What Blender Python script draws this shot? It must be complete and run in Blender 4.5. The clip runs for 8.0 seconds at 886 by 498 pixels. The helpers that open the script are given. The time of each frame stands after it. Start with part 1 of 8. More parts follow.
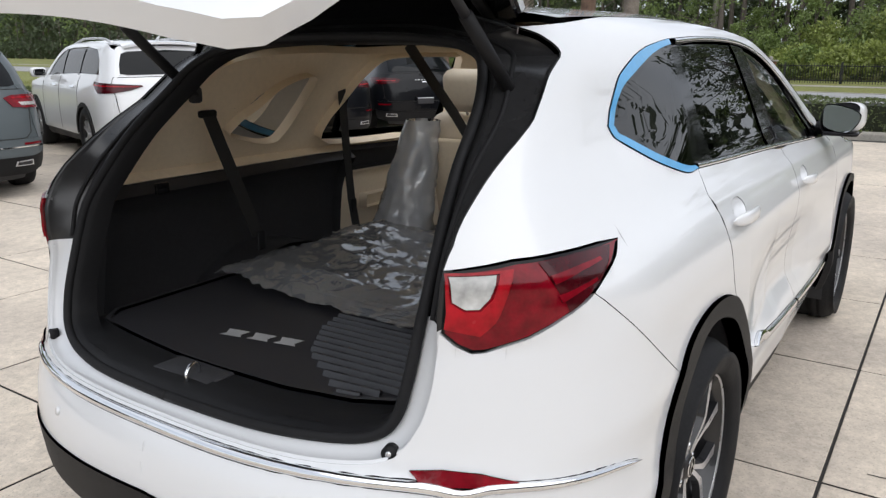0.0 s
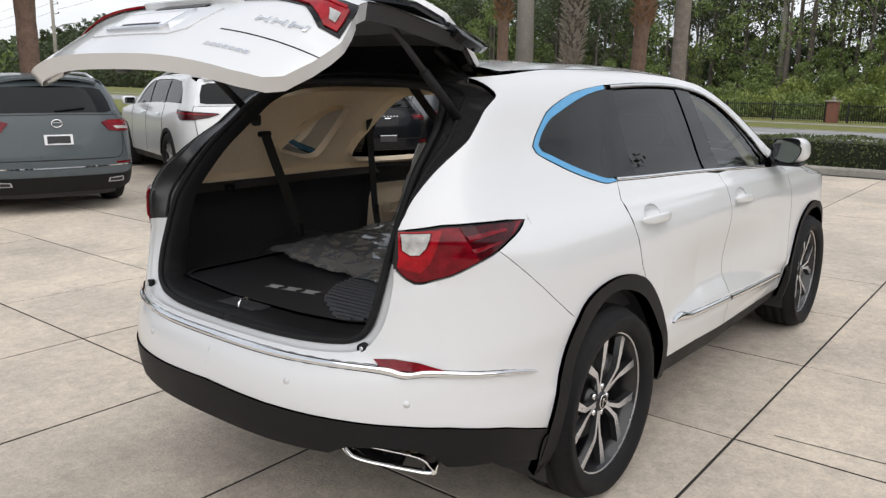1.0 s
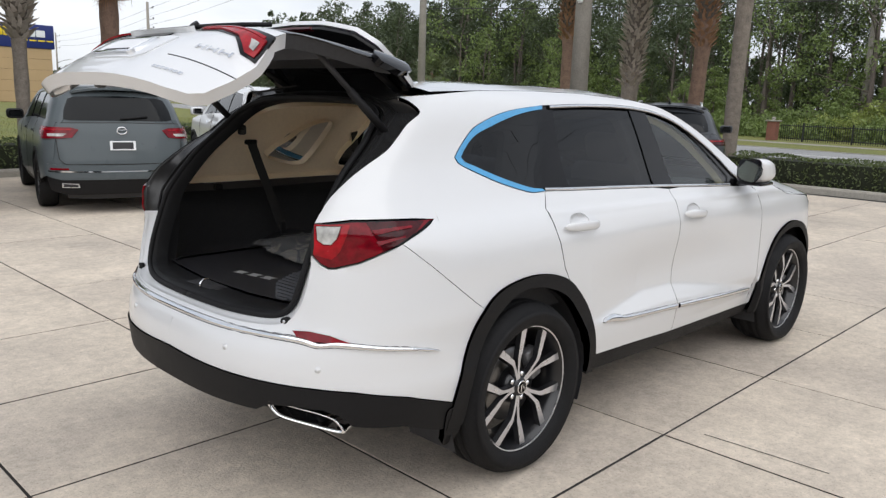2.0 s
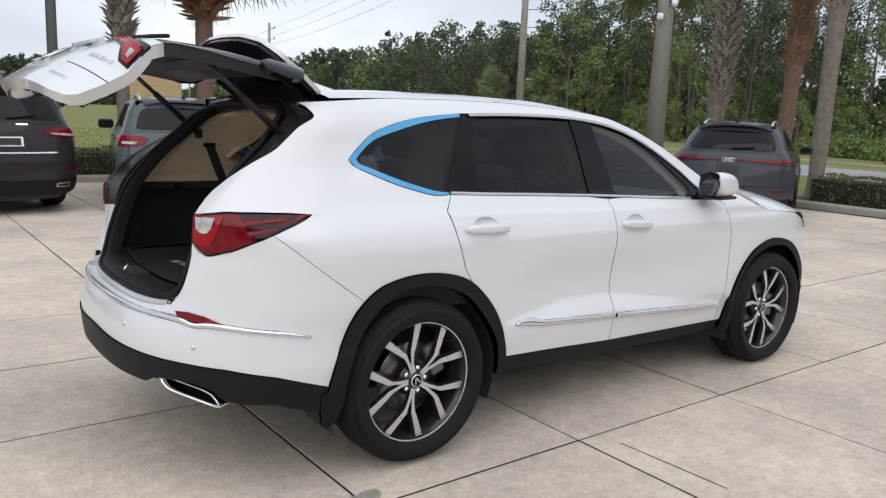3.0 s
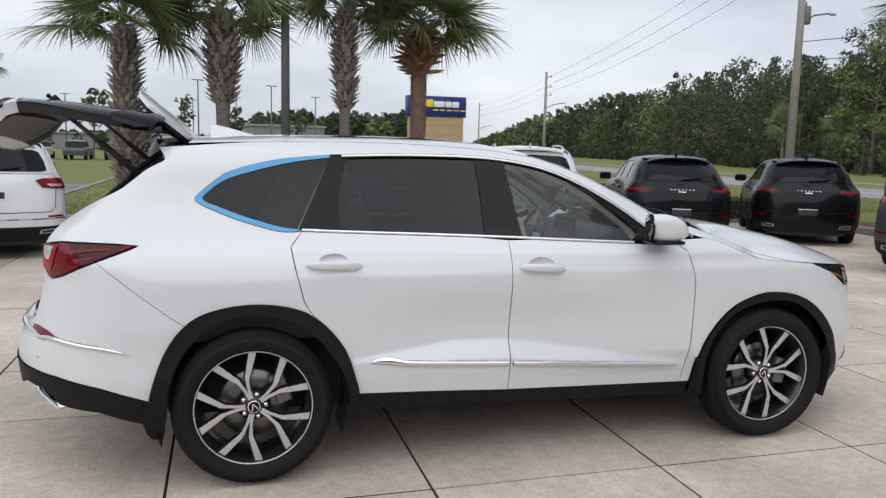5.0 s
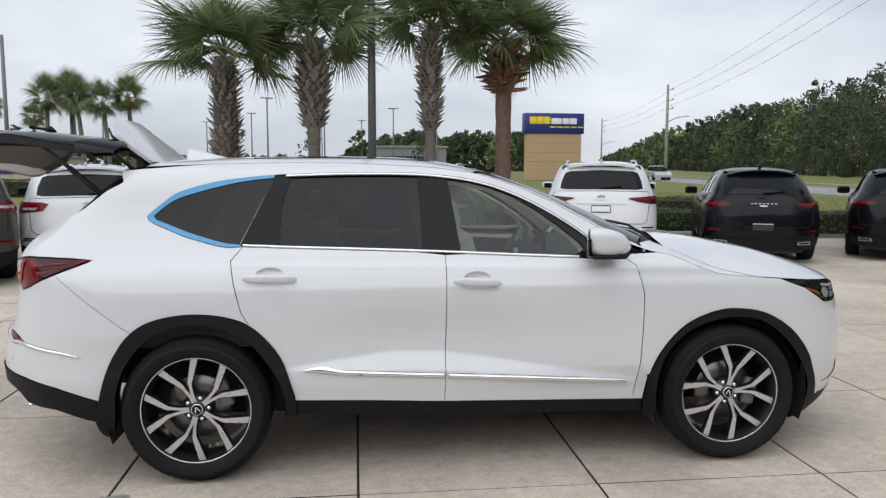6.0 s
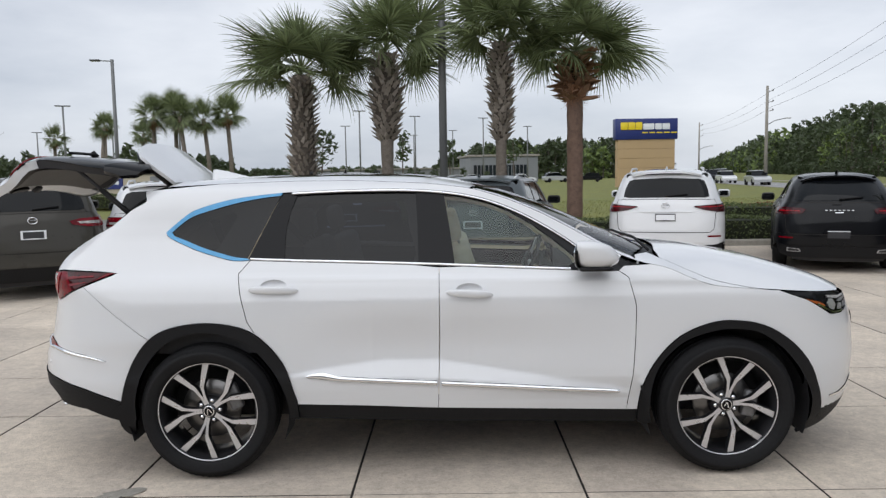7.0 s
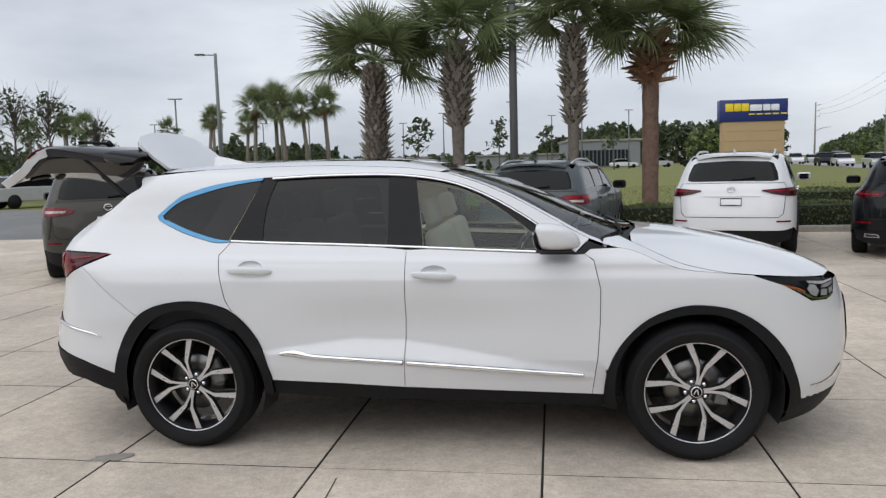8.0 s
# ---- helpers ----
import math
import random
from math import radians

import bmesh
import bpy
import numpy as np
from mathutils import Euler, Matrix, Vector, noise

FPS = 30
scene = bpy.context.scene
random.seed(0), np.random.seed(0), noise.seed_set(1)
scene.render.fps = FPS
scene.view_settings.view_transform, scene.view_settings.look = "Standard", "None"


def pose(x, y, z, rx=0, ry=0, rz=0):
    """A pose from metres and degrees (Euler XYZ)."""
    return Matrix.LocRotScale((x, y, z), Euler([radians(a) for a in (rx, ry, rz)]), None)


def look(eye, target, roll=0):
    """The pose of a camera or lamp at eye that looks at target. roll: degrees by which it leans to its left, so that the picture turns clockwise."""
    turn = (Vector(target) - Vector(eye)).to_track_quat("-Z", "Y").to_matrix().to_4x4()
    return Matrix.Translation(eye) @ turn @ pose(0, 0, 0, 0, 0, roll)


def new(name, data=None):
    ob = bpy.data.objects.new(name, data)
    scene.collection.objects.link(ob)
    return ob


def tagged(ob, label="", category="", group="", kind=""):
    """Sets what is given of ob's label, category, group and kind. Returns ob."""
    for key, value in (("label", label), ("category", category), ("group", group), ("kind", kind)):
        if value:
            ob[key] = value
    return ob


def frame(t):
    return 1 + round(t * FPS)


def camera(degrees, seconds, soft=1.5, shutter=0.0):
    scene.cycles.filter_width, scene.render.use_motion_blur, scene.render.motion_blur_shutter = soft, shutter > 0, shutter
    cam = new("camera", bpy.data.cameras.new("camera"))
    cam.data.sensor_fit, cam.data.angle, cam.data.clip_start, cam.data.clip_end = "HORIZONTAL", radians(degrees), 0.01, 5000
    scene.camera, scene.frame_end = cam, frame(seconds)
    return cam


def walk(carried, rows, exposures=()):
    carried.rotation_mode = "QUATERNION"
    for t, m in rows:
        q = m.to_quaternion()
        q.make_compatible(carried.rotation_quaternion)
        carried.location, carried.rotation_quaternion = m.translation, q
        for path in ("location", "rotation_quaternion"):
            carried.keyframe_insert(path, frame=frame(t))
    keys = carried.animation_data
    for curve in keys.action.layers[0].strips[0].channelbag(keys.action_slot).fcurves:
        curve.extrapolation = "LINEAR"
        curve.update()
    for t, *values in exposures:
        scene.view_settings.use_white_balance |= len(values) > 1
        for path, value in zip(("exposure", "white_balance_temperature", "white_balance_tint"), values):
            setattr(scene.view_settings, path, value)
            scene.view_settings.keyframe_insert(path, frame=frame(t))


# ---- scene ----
cam = camera(59.9, 8.0, soft=1.35)

PATH = [
    (0, (-2.07, -1.43, 1.554), (-0.459, -0.356, 1.054), -0.1),
    (0.5, (-2.371, -1.817, 1.594), (-0.796, -0.67, 1.142), 0.2),
    (1, (-2.598, -2.168, 1.583), (-1.066, -0.952, 1.164), 0.8),
    (1.2, (-2.661, -2.292, 1.593), (-1.148, -1.049, 1.185), 1.1),
    (2.5, (-2.315, -3.259, 1.603), (-0.997, -1.801, 1.235), 2.2),
    (3, (-1.969, -3.629, 1.586), (-0.768, -2.067, 1.239), 2.5),
    (3.5, (-1.543, -3.95, 1.611), (-0.485, -2.284, 1.285), 2.5),
    (4, (-1.085, -4.251, 1.629), (-0.189, -2.49, 1.324), 2.4),
    (4.5, (-0.613, -4.439, 1.631), (0.109, -2.596, 1.347), 1.9),
    (6, (0.827, -4.902, 1.64), (1.052, -2.926, 1.424), 0.1),
    (6.5, (1.201, -5.065, 1.676), (1.297, -3.078, 1.477), -0.6),
    (7, (1.368, -5.104, 1.678), (1.348, -3.113, 1.486), -0.9),
    (7.5, (1.668, -5.108, 1.657), (1.521, -3.123, 1.458), -1.3),
    (8, (2.132, -5.116, 1.647), (1.847, -3.149, 1.426), -1.5),
]
walk(cam, [(t, look(eye, target, roll)) for t, eye, target, roll in PATH], [(0, .65, 6520, 10), (.5, .56, 6720, 10), (1.2, .52, 6740, 10), (2.5, .50, 6500, 10), (4, .38, 6450, 10), (5.5, .30, 6430, 10), (7, .26, 6430, 10), (8, .23, 6450, 10)])
# ---------- world and light: bright overcast sky, soft sun ----------
world = bpy.data.worlds.new("sky")
scene.world = world
world.use_nodes = True
wn, wl = world.node_tree.nodes, world.node_tree.links
wn.clear()
w_out, w_bg = wn.new("ShaderNodeOutputWorld"), wn.new("ShaderNodeBackground")
w_sky = wn.new("ShaderNodeTexSky")
w_sky.sky_type, w_sky.sun_disc = "NISHITA", False
w_sky.sun_elevation, w_sky.sun_rotation = radians(48), radians(215)
w_coord, w_map = wn.new("ShaderNodeTexCoord"), wn.new("ShaderNodeMapping")
w_map.inputs["Scale"].default_value = (1.0, 1.0, 3.2)
w_noise, w_noise2 = wn.new("ShaderNodeTexNoise"), wn.new("ShaderNodeTexNoise")
w_noise.inputs["Scale"].default_value, w_noise.inputs["Detail"].default_value, w_noise.inputs["Roughness"].default_value = 2.2, 7, 0.55
w_noise2.inputs["Scale"].default_value, w_noise2.inputs["Detail"].default_value = 0.9, 4
w_ramp = wn.new("ShaderNodeValToRGB")
w_ramp.color_ramp.elements[0].position, w_ramp.color_ramp.elements[0].color = 0.36, (4.15, 4.6, 5.4, 1)
w_ramp.color_ramp.elements[1].position, w_ramp.color_ramp.elements[1].color = 0.64, (8.1, 8.35, 8.85, 1)
w_add, w_mix = wn.new("ShaderNodeMath"), wn.new("ShaderNodeMix")
w_add.operation = "MULTIPLY_ADD"
w_add.inputs[1].default_value = 0.45
w_mix.data_type = "RGBA"
w_mix.inputs["Factor"].default_value = 0.9          # cloud cover
w_bg.inputs["Strength"].default_value = 0.092
wl.new(w_coord.outputs["Generated"], w_map.inputs["Vector"])
for n in (w_noise, w_noise2):
    wl.new(w_map.outputs["Vector"], n.inputs["Vector"])
wl.new(w_noise2.outputs["Fac"], w_add.inputs[0])
w_half = wn.new("ShaderNodeMath")
w_half.operation, w_half.inputs[1].default_value = "MULTIPLY", 0.55
wl.new(w_noise.outputs["Fac"], w_half.inputs[0])
wl.new(w_half.outputs[0], w_add.inputs[2])
wl.new(w_add.outputs[0], w_ramp.inputs["Fac"])
wl.new(w_sky.outputs["Color"], w_mix.inputs["A"])
wl.new(w_ramp.outputs["Color"], w_mix.inputs["B"])
wl.new(w_mix.outputs["Result"], w_bg.inputs["Color"])
wl.new(w_bg.outputs["Background"], w_out.inputs["Surface"])

sun = new("sun", bpy.data.lights.new("sun", "SUN"))
sun.data.energy, sun.data.angle, sun.data.color = 1.5, radians(100), (1.0, 0.985, 0.97)
sun.matrix_world = look((-6, -9, 12), (0, 0, 0))
scene.view_settings.exposure = 0.12


# ---------- materials ----------
def mat(name, color, rough=0.5, metal=0.0, coat=0.0, vary=0.1, scale=3.0, fine=60.0, bump=0.0, bump_scale=120.0, spec=0.5, rnd=0.0, emit=None, sheen=0.0):
    """A surface whose colour wanders at two scales, with fine relief."""
    m = bpy.data.materials.new(name)
    m.use_nodes = True
    nt = m.node_tree
    b = nt.nodes["Principled BSDF"]
    b.inputs["Roughness"].default_value, b.inputs["Metallic"].default_value = rough, metal
    b.inputs["Coat Weight"].default_value, b.inputs["Coat Roughness"].default_value = coat, 0.03
    b.inputs["Specular IOR Level"].default_value = spec
    b.inputs["Base Color"].default_value = (*color, 1)
    if sheen:
        b.inputs["Sheen Weight"].default_value = sheen
    if emit:
        b.inputs["Emission Color"].default_value, b.inputs["Emission Strength"].default_value = (*color, 1), emit
    co = nt.nodes.new("ShaderNodeTexCoord")
    if vary or rnd:
        n1, n2 = nt.nodes.new("ShaderNodeTexNoise"), nt.nodes.new("ShaderNodeTexNoise")
        n1.inputs["Scale"].default_value, n1.inputs["Detail"].default_value = scale, 5
        n2.inputs["Scale"].default_value, n2.inputs["Detail"].default_value = fine, 3
        nt.links.new(co.outputs["Object"], n1.inputs["Vector"])
        nt.links.new(co.outputs["Object"], n2.inputs["Vector"])
        add = nt.nodes.new("ShaderNodeMath")
        add.operation = "ADD"
        nt.links.new(n1.outputs["Fac"], add.inputs[0])
        nt.links.new(n2.outputs["Fac"], add.inputs[1])
        last = add.outputs[0]
        if rnd:
            oi = nt.nodes.new("ShaderNodeObjectInfo")
            ma = nt.nodes.new("ShaderNodeMath")
            ma.operation, ma.inputs[1].default_value = "MULTIPLY_ADD", rnd
            nt.links.new(oi.outputs["Random"], ma.inputs[0])
            nt.links.new(last, ma.inputs[2])
            last = ma.outputs[0]
        ra = nt.nodes.new("ShaderNodeMapRange")
        ra.inputs["From Min"].default_value, ra.inputs["From Max"].default_value = 0.6, 1.4 + rnd
        ra.inputs["To Min"].default_value, ra.inputs["To Max"].default_value = 1 - vary, 1 + vary
        nt.links.new(last, ra.inputs["Value"])
        mx = nt.nodes.new("ShaderNodeVectorMath")
        mx.operation = "SCALE"
        mx.inputs[0].default_value = color
        nt.links.new(ra.outputs[0], mx.inputs["Scale"])
        nt.links.new(mx.outputs[0], b.inputs["Base Color"])
        mr = nt.nodes.new("ShaderNodeMapRange")
        mr.inputs["From Min"].default_value, mr.inputs["From Max"].default_value = 0.3, 0.7
        mr.inputs["To Min"].default_value, mr.inputs["To Max"].default_value = max(0.0, rough * 0.88), min(1.0, rough * 1.12)
        nt.links.new(n1.outputs["Fac"], mr.inputs["Value"])
        nt.links.new(mr.outputs[0], b.inputs["Roughness"])
    if bump:
        nb, bp = nt.nodes.new("ShaderNodeTexNoise"), nt.nodes.new("ShaderNodeBump")
        nb.inputs["Scale"].default_value, nb.inputs["Detail"].default_value = bump_scale, 4
        bp.inputs["Strength"].default_value, bp.inputs["Distance"].default_value = bump, 0.01
        nt.links.new(co.outputs["Object"], nb.inputs["Vector"])
        nt.links.new(nb.outputs["Fac"], bp.inputs["Height"])
        nt.links.new(bp.outputs["Normal"], b.inputs["Normal"])
    return m


def glass(name, tint, ior=1.5, rough=0.0, haze=0.0):
    m = bpy.data.materials.new(name)
    m.use_nodes = True
    nt = m.node_tree
    nt.nodes.clear()
    o, mix = nt.nodes.new("ShaderNodeOutputMaterial"), nt.nodes.new("ShaderNodeMixShader")
    tr, gl, fr = nt.nodes.new("ShaderNodeBsdfTransparent"), nt.nodes.new("ShaderNodeBsdfGlossy"), nt.nodes.new("ShaderNodeFresnel")
    tr.inputs["Color"].default_value = (*tint, 1)
    gl.inputs["Roughness"].default_value = rough
    fr.inputs["IOR"].default_value = ior
    nt.links.new(fr.outputs[0], mix.inputs[0])
    body = tr.outputs[0]
    if haze:                                   # milky part of a thin film
        df, hm = nt.nodes.new("ShaderNodeBsdfDiffuse"), nt.nodes.new("ShaderNodeMixShader")
        df.inputs["Color"].default_value = (0.8, 0.82, 0.85, 1)
        hm.inputs[0].default_value = haze
        nt.links.new(tr.outputs[0], hm.inputs[1])
        nt.links.new(df.outputs[0], hm.inputs[2])
        body = hm.outputs[0]
    nt.links.new(body, mix.inputs[1])
    nt.links.new(gl.outputs[0], mix.inputs[2])
    nt.links.new(mix.outputs[0], o.inputs["Surface"])
    return m


def lens(name, color, deep=0.55, rough=0.08):
    """Coloured lamp glass: glossy cover over a deep, faintly ribbed colour."""
    m = mat(name, color, rough=0.25, coat=0.4, vary=0.6, scale=8, fine=30, bump=0.10, bump_scale=90, spec=0.15)
    m.node_tree.nodes["Principled BSDF"].inputs["Coat Roughness"].default_value = rough * 0.3
    return m


PAINT_WHITE = mat("pearl_white_paint", (0.69, 0.70, 0.715), rough=0.38, coat=1.0, vary=0.012, scale=2, fine=900, spec=0.5)
PLASTIC_BLACK = mat("grained_black_plastic", (0.0085, 0.0085, 0.0095), rough=0.55, vary=0.2, bump=0.12, bump_scale=400, spec=0.22)
GLOSS_BLACK = mat("gloss_black_trim", (0.006, 0.006, 0.007), rough=0.06, vary=0.05, spec=0.22)
CHROME = mat("chrome", (0.82, 0.83, 0.85), rough=0.06, metal=1.0, vary=0.03)
MIRROR = mat("blue_tinted_mirror", (0.42, 0.45, 0.48), rough=0.02, metal=1.0, vary=0.0)
SATIN = mat("satin_silver", (0.66, 0.66, 0.68), rough=0.30, metal=0.75, vary=0.06, scale=20)
RUBBER = mat("tyre_rubber", (0.009, 0.009, 0.010), rough=0.7, vary=0.25, scale=8, bump=0.15, bump_scale=250, spec=0.25)
DARK_METAL = mat("dark_wheel_paint", (0.014, 0.014, 0.016), rough=0.3, metal=0.2, coat=0.4, vary=0.1)
CAST = mat("grey_cast_caliper", (0.20, 0.20, 0.205), rough=0.5, metal=0.4, vary=0.2, scale=25)
ROTOR = mat("brake_rotor_steel", (0.19, 0.185, 0.18), rough=0.35, metal=1.0, vary=0.15, fine=200)
TAPE_BLUE = mat("blue_protective_film", (0.07, 0.33, 0.62), rough=0.35, coat=0.4, vary=0.12, scale=14)
GLOSS_DARK = mat("black_jamb_paint", (0.022, 0.022, 0.023), rough=0.22, vary=0.15, spec=0.5)
GLASS_DARK = glass("privacy_glass", (0.022, 0.028, 0.040), 1.47)
GLASS_ROOF = glass("sunroof_glass", (0.86, 0.88, 0.88), 1.5)
GLASS_FRONT = glass("door_glass", (0.50, 0.60, 0.575), 1.6)
GLASS_SHIELD = glass("windscreen_glass", (0.86, 0.91, 0.89), 1.5)
RED_LENS = lens("red_lamp_lens", (0.155, 0.0006, 0.0065))
RED_DEEP = lens("dark_red_lamp_lens", (0.045, 0.0006, 0.0030))
RED_BRIGHT = lens("bright_red_light_guide", (0.30, 0.002, 0.008))
CLEAR_LENS = lens("clear_lamp_lens", (0.42, 0.42, 0.41))
AMBER = lens("amber_reflector", (0.33, 0.085, 0.02))
BEIGE = mat("beige_trim_fabric", (0.86, 0.73, 0.55), rough=0.75, vary=0.06, bump=0.08, bump_scale=500)
LEATHER = mat("cream_leather", (0.74, 0.65, 0.52), rough=0.45, vary=0.06, bump=0.1, bump_scale=300)
TRIM_DARK = mat("black_interior_trim", (0.025, 0.025, 0.028), rough=0.65, vary=0.2, bump=0.1, bump_scale=350)
CARPET = mat("black_carpet", (0.022, 0.022, 0.024), rough=0.95, vary=0.3, bump=0.4, bump_scale=500)
MAT_RUBBER = mat("rubber_cargo_mat", (0.022, 0.022, 0.025), rough=0.40, vary=0.2, bump=0.1, bump_scale=300)
BELT = mat("black_webbing", (0.012, 0.012, 0.012), rough=0.7, vary=0.2, bump=0.2, bump_scale=600)
LETTER = mat("silver_lettering", (0.55, 0.56, 0.57), rough=0.35, metal=0.4, vary=0.05)
PLATE_WHITE = mat("white_plate_insert", (0.75, 0.76, 0.78), rough=0.45, vary=0.05)
FILM = glass("clear_plastic_film", (0.80, 0.81, 0.83), 2.6, 0.05, haze=0.16)
BAG = glass("milky_plastic_cover", (0.78, 0.80, 0.83), 2.2, 0.12, haze=0.5)


# ---------- mesh helpers ----------
def mesh_of(name, verts, faces, normals=None, smooth=False):
    me = bpy.data.meshes.new(name)
    me.from_pydata([tuple(v) for v in verts], [], [tuple(f) for f in faces])
    if smooth or normals is not None:
        me.shade_smooth()
    me.update()
    if normals is not None:
        me.normals_split_custom_set_from_vertices([tuple(n) for n in normals])
    return me


def part(name, shape, material, parent=None, label="", at=None):
    """Links a mesh (or a bmesh) as one object under a thing or a part."""
    if isinstance(shape, bmesh.types.BMesh):
        me = bpy.data.meshes.new(name)
        shape.to_mesh(me)
        shape.free()
    else:
        me = shape
    if material is not None and not me.materials:
        me.materials.append(material)
    ob = new(name, me)
    if parent is not None:
        ob.parent = parent
    if at is not None:
        ob.matrix_basis = at
    if label:
        ob["label"] = label
    return ob


def thing(name, label, category, at=None, group="", kind=""):
    ob = new(name)
    ob.empty_display_size = 0.2
    if at is not None:
        ob.matrix_basis = at
    return tagged(ob, label, category, group, kind)


def box_bm(size, centre=(0, 0, 0), bevel=0.0, seg=2, m=None):
    bm = bmesh.new()
    bmesh.ops.create_cube(bm, size=1.0)
    bmesh.ops.scale(bm, vec=size, verts=bm.verts)
    if bevel:
        bmesh.ops.bevel(bm, geom=list(bm.edges), offset=bevel, segments=seg, affect="EDGES", profile=0.5)
    bmesh.ops.translate(bm, vec=centre, verts=bm.verts)
    if m is not None:
        bmesh.ops.transform(bm, matrix=m, verts=bm.verts)
    if bevel and seg > 1:
        for f in bm.faces:
            f.smooth = True
    return bm


def tube(points, radius, sides=8, taper=None, closed=False, flat=1.0):
    """A round bar along points."""
    pts = [Vector(p) for p in points]
    verts, faces = [], []
    side = None
    for i, p in enumerate(pts):
        d = (pts[min(i + 1, len(pts) - 1)] - pts[max(i - 1, 0)]).normalized()
        if side is None:
            ref = Vector((0, 0, 1)) if abs(d.z) < 0.9 else Vector((1, 0, 0))
            side = d.cross(ref).normalized()
        else:
            side = (side - d * side.dot(d)).normalized()
        up = d.cross(side)
        r = radius if taper is None else radius + (taper - radius) * i / (len(pts) - 1)
        for k in range(sides):
            a = 2 * math.pi * k / sides
            verts.append(p + side * math.cos(a) * r + up * math.sin(a) * r * flat)
    for i in range(len(pts) - 1):
        for k in range(sides):
            a, b = i * sides + k, i * sides + (k + 1) % sides
            faces.append((a, b, b + sides, a + sides))
    faces.append(tuple(range(sides))[::-1])
    faces.append(tuple(range((len(pts) - 1) * sides, len(pts) * sides)))
    return verts, faces


def tube_mesh(name, points, radius, sides=8, taper=None, flat=1.0):
    v, f = tube(points, radius, sides, taper, flat=flat)
    return mesh_of(name, v, f, smooth=True)


def lathe(name, profile, axis="y", seg=48, smooth=True, close=False):
    """Turns (radius, along) points about an axis."""
    verts, faces = [], []
    n = len(profile)
    for k in range(seg):
        a = 2 * math.pi * k / seg
        for r, h in profile:
            c, s = r * math.cos(a), r * math.sin(a)
            verts.append((c, h, s) if axis == "y" else (c, s, h))
    for k in range(seg):
        for i in range(n - 1 if not close else n):
            a, b = k * n + i, k * n + (i + 1) % n
            c, d = ((k + 1) % seg) * n + (i + 1) % n, ((k + 1) % seg) * n + i
            faces.append((a, b, c, d) if axis != "y" else (a, d, c, b))
    return mesh_of(name, verts, faces, smooth=smooth)


def spline(pts, n=6, closed=False):
    """A smooth line through points."""
    p = [np.array(q, float) for q in pts]
    out = []
    m = len(p)
    for i in range(m if closed else m - 1):
        a, b, c, d = (p[(i - 1) % m], p[i], p[(i + 1) % m], p[(i + 2) % m]) if closed else (p[max(i - 1, 0)], p[i], p[i + 1], p[min(i + 2, m - 1)])
        for k in range(n):
            t = k / n
            out.append(tuple(0.5 * (2 * b + (c - a) * t + (2 * a - 5 * b + 4 * c - d) * t * t + (3 * b - a - 3 * c + d) * t ** 3)))
    if not closed:
        out.append(tuple(p[-1]))
    return out


# ---------- panels cut out of a curved surface ----------
def densify(loop, step):
    out = []
    for i, p in enumerate(loop):
        q = loop[(i + 1) % len(loop)]
        n = max(1, int(math.hypot(q[0] - p[0], q[1] - p[1]) / step))
        out += [(p[0] + (q[0] - p[0]) * k / n, p[1] + (q[1] - p[1]) * k / n) for k in range(n)]
    return out


def cut_line(poly, p, q):
    """Splits a convex polygon by the line p-q if the stretch p-q runs through it."""
    dx, dy = q[0] - p[0], q[1] - p[1]
    length = math.hypot(dx, dy)
    if length < 1e-9:
        return [poly]
    s = [((v[0] - p[0]) * dy - (v[1] - p[1]) * dx) / length for v in poly]
    if max(s) < 1e-6 or min(s) > -1e-6:
        return [poly]
    hits, left, right = [], [], []
    for i, v in enumerate(poly):
        w, a, b = poly[(i + 1) % len(poly)], s[i], s[(i + 1) % len(poly)]
        if a >= -1e-9:
            left.append(v)
        if a <= 1e-9:
            right.append(v)
        if (a > 1e-9 and b < -1e-9) or (a < -1e-9 and b > 1e-9):
            t = a / (a - b)
            c = (v[0] + (w[0] - v[0]) * t, v[1] + (w[1] - v[1]) * t)
            left.append(c), right.append(c), hits.append(c)
        elif abs(a) <= 1e-9:
            hits.append(v)
    if len(hits) < 2:
        return [poly]
    along = sorted(((h[0] - p[0]) * dx + (h[1] - p[1]) * dy) / length for h in hits)
    if along[-1] <= 1e-6 or along[0] >= length - 1e-6:
        return [poly]
    return [g for g in (left, right) if len(g) >= 3]


def inside(loops, x, y):
    hit = False
    for loop in loops:
        j = len(loop) - 1
        for i in range(len(loop)):
            (xi, yi), (xj, yj) = loop[i], loop[j]
            if (yi > y) != (yj > y) and x < (xj - xi) * (y - yi) / (yj - yi) + xi:
                hit = not hit
            j = i
    return hit


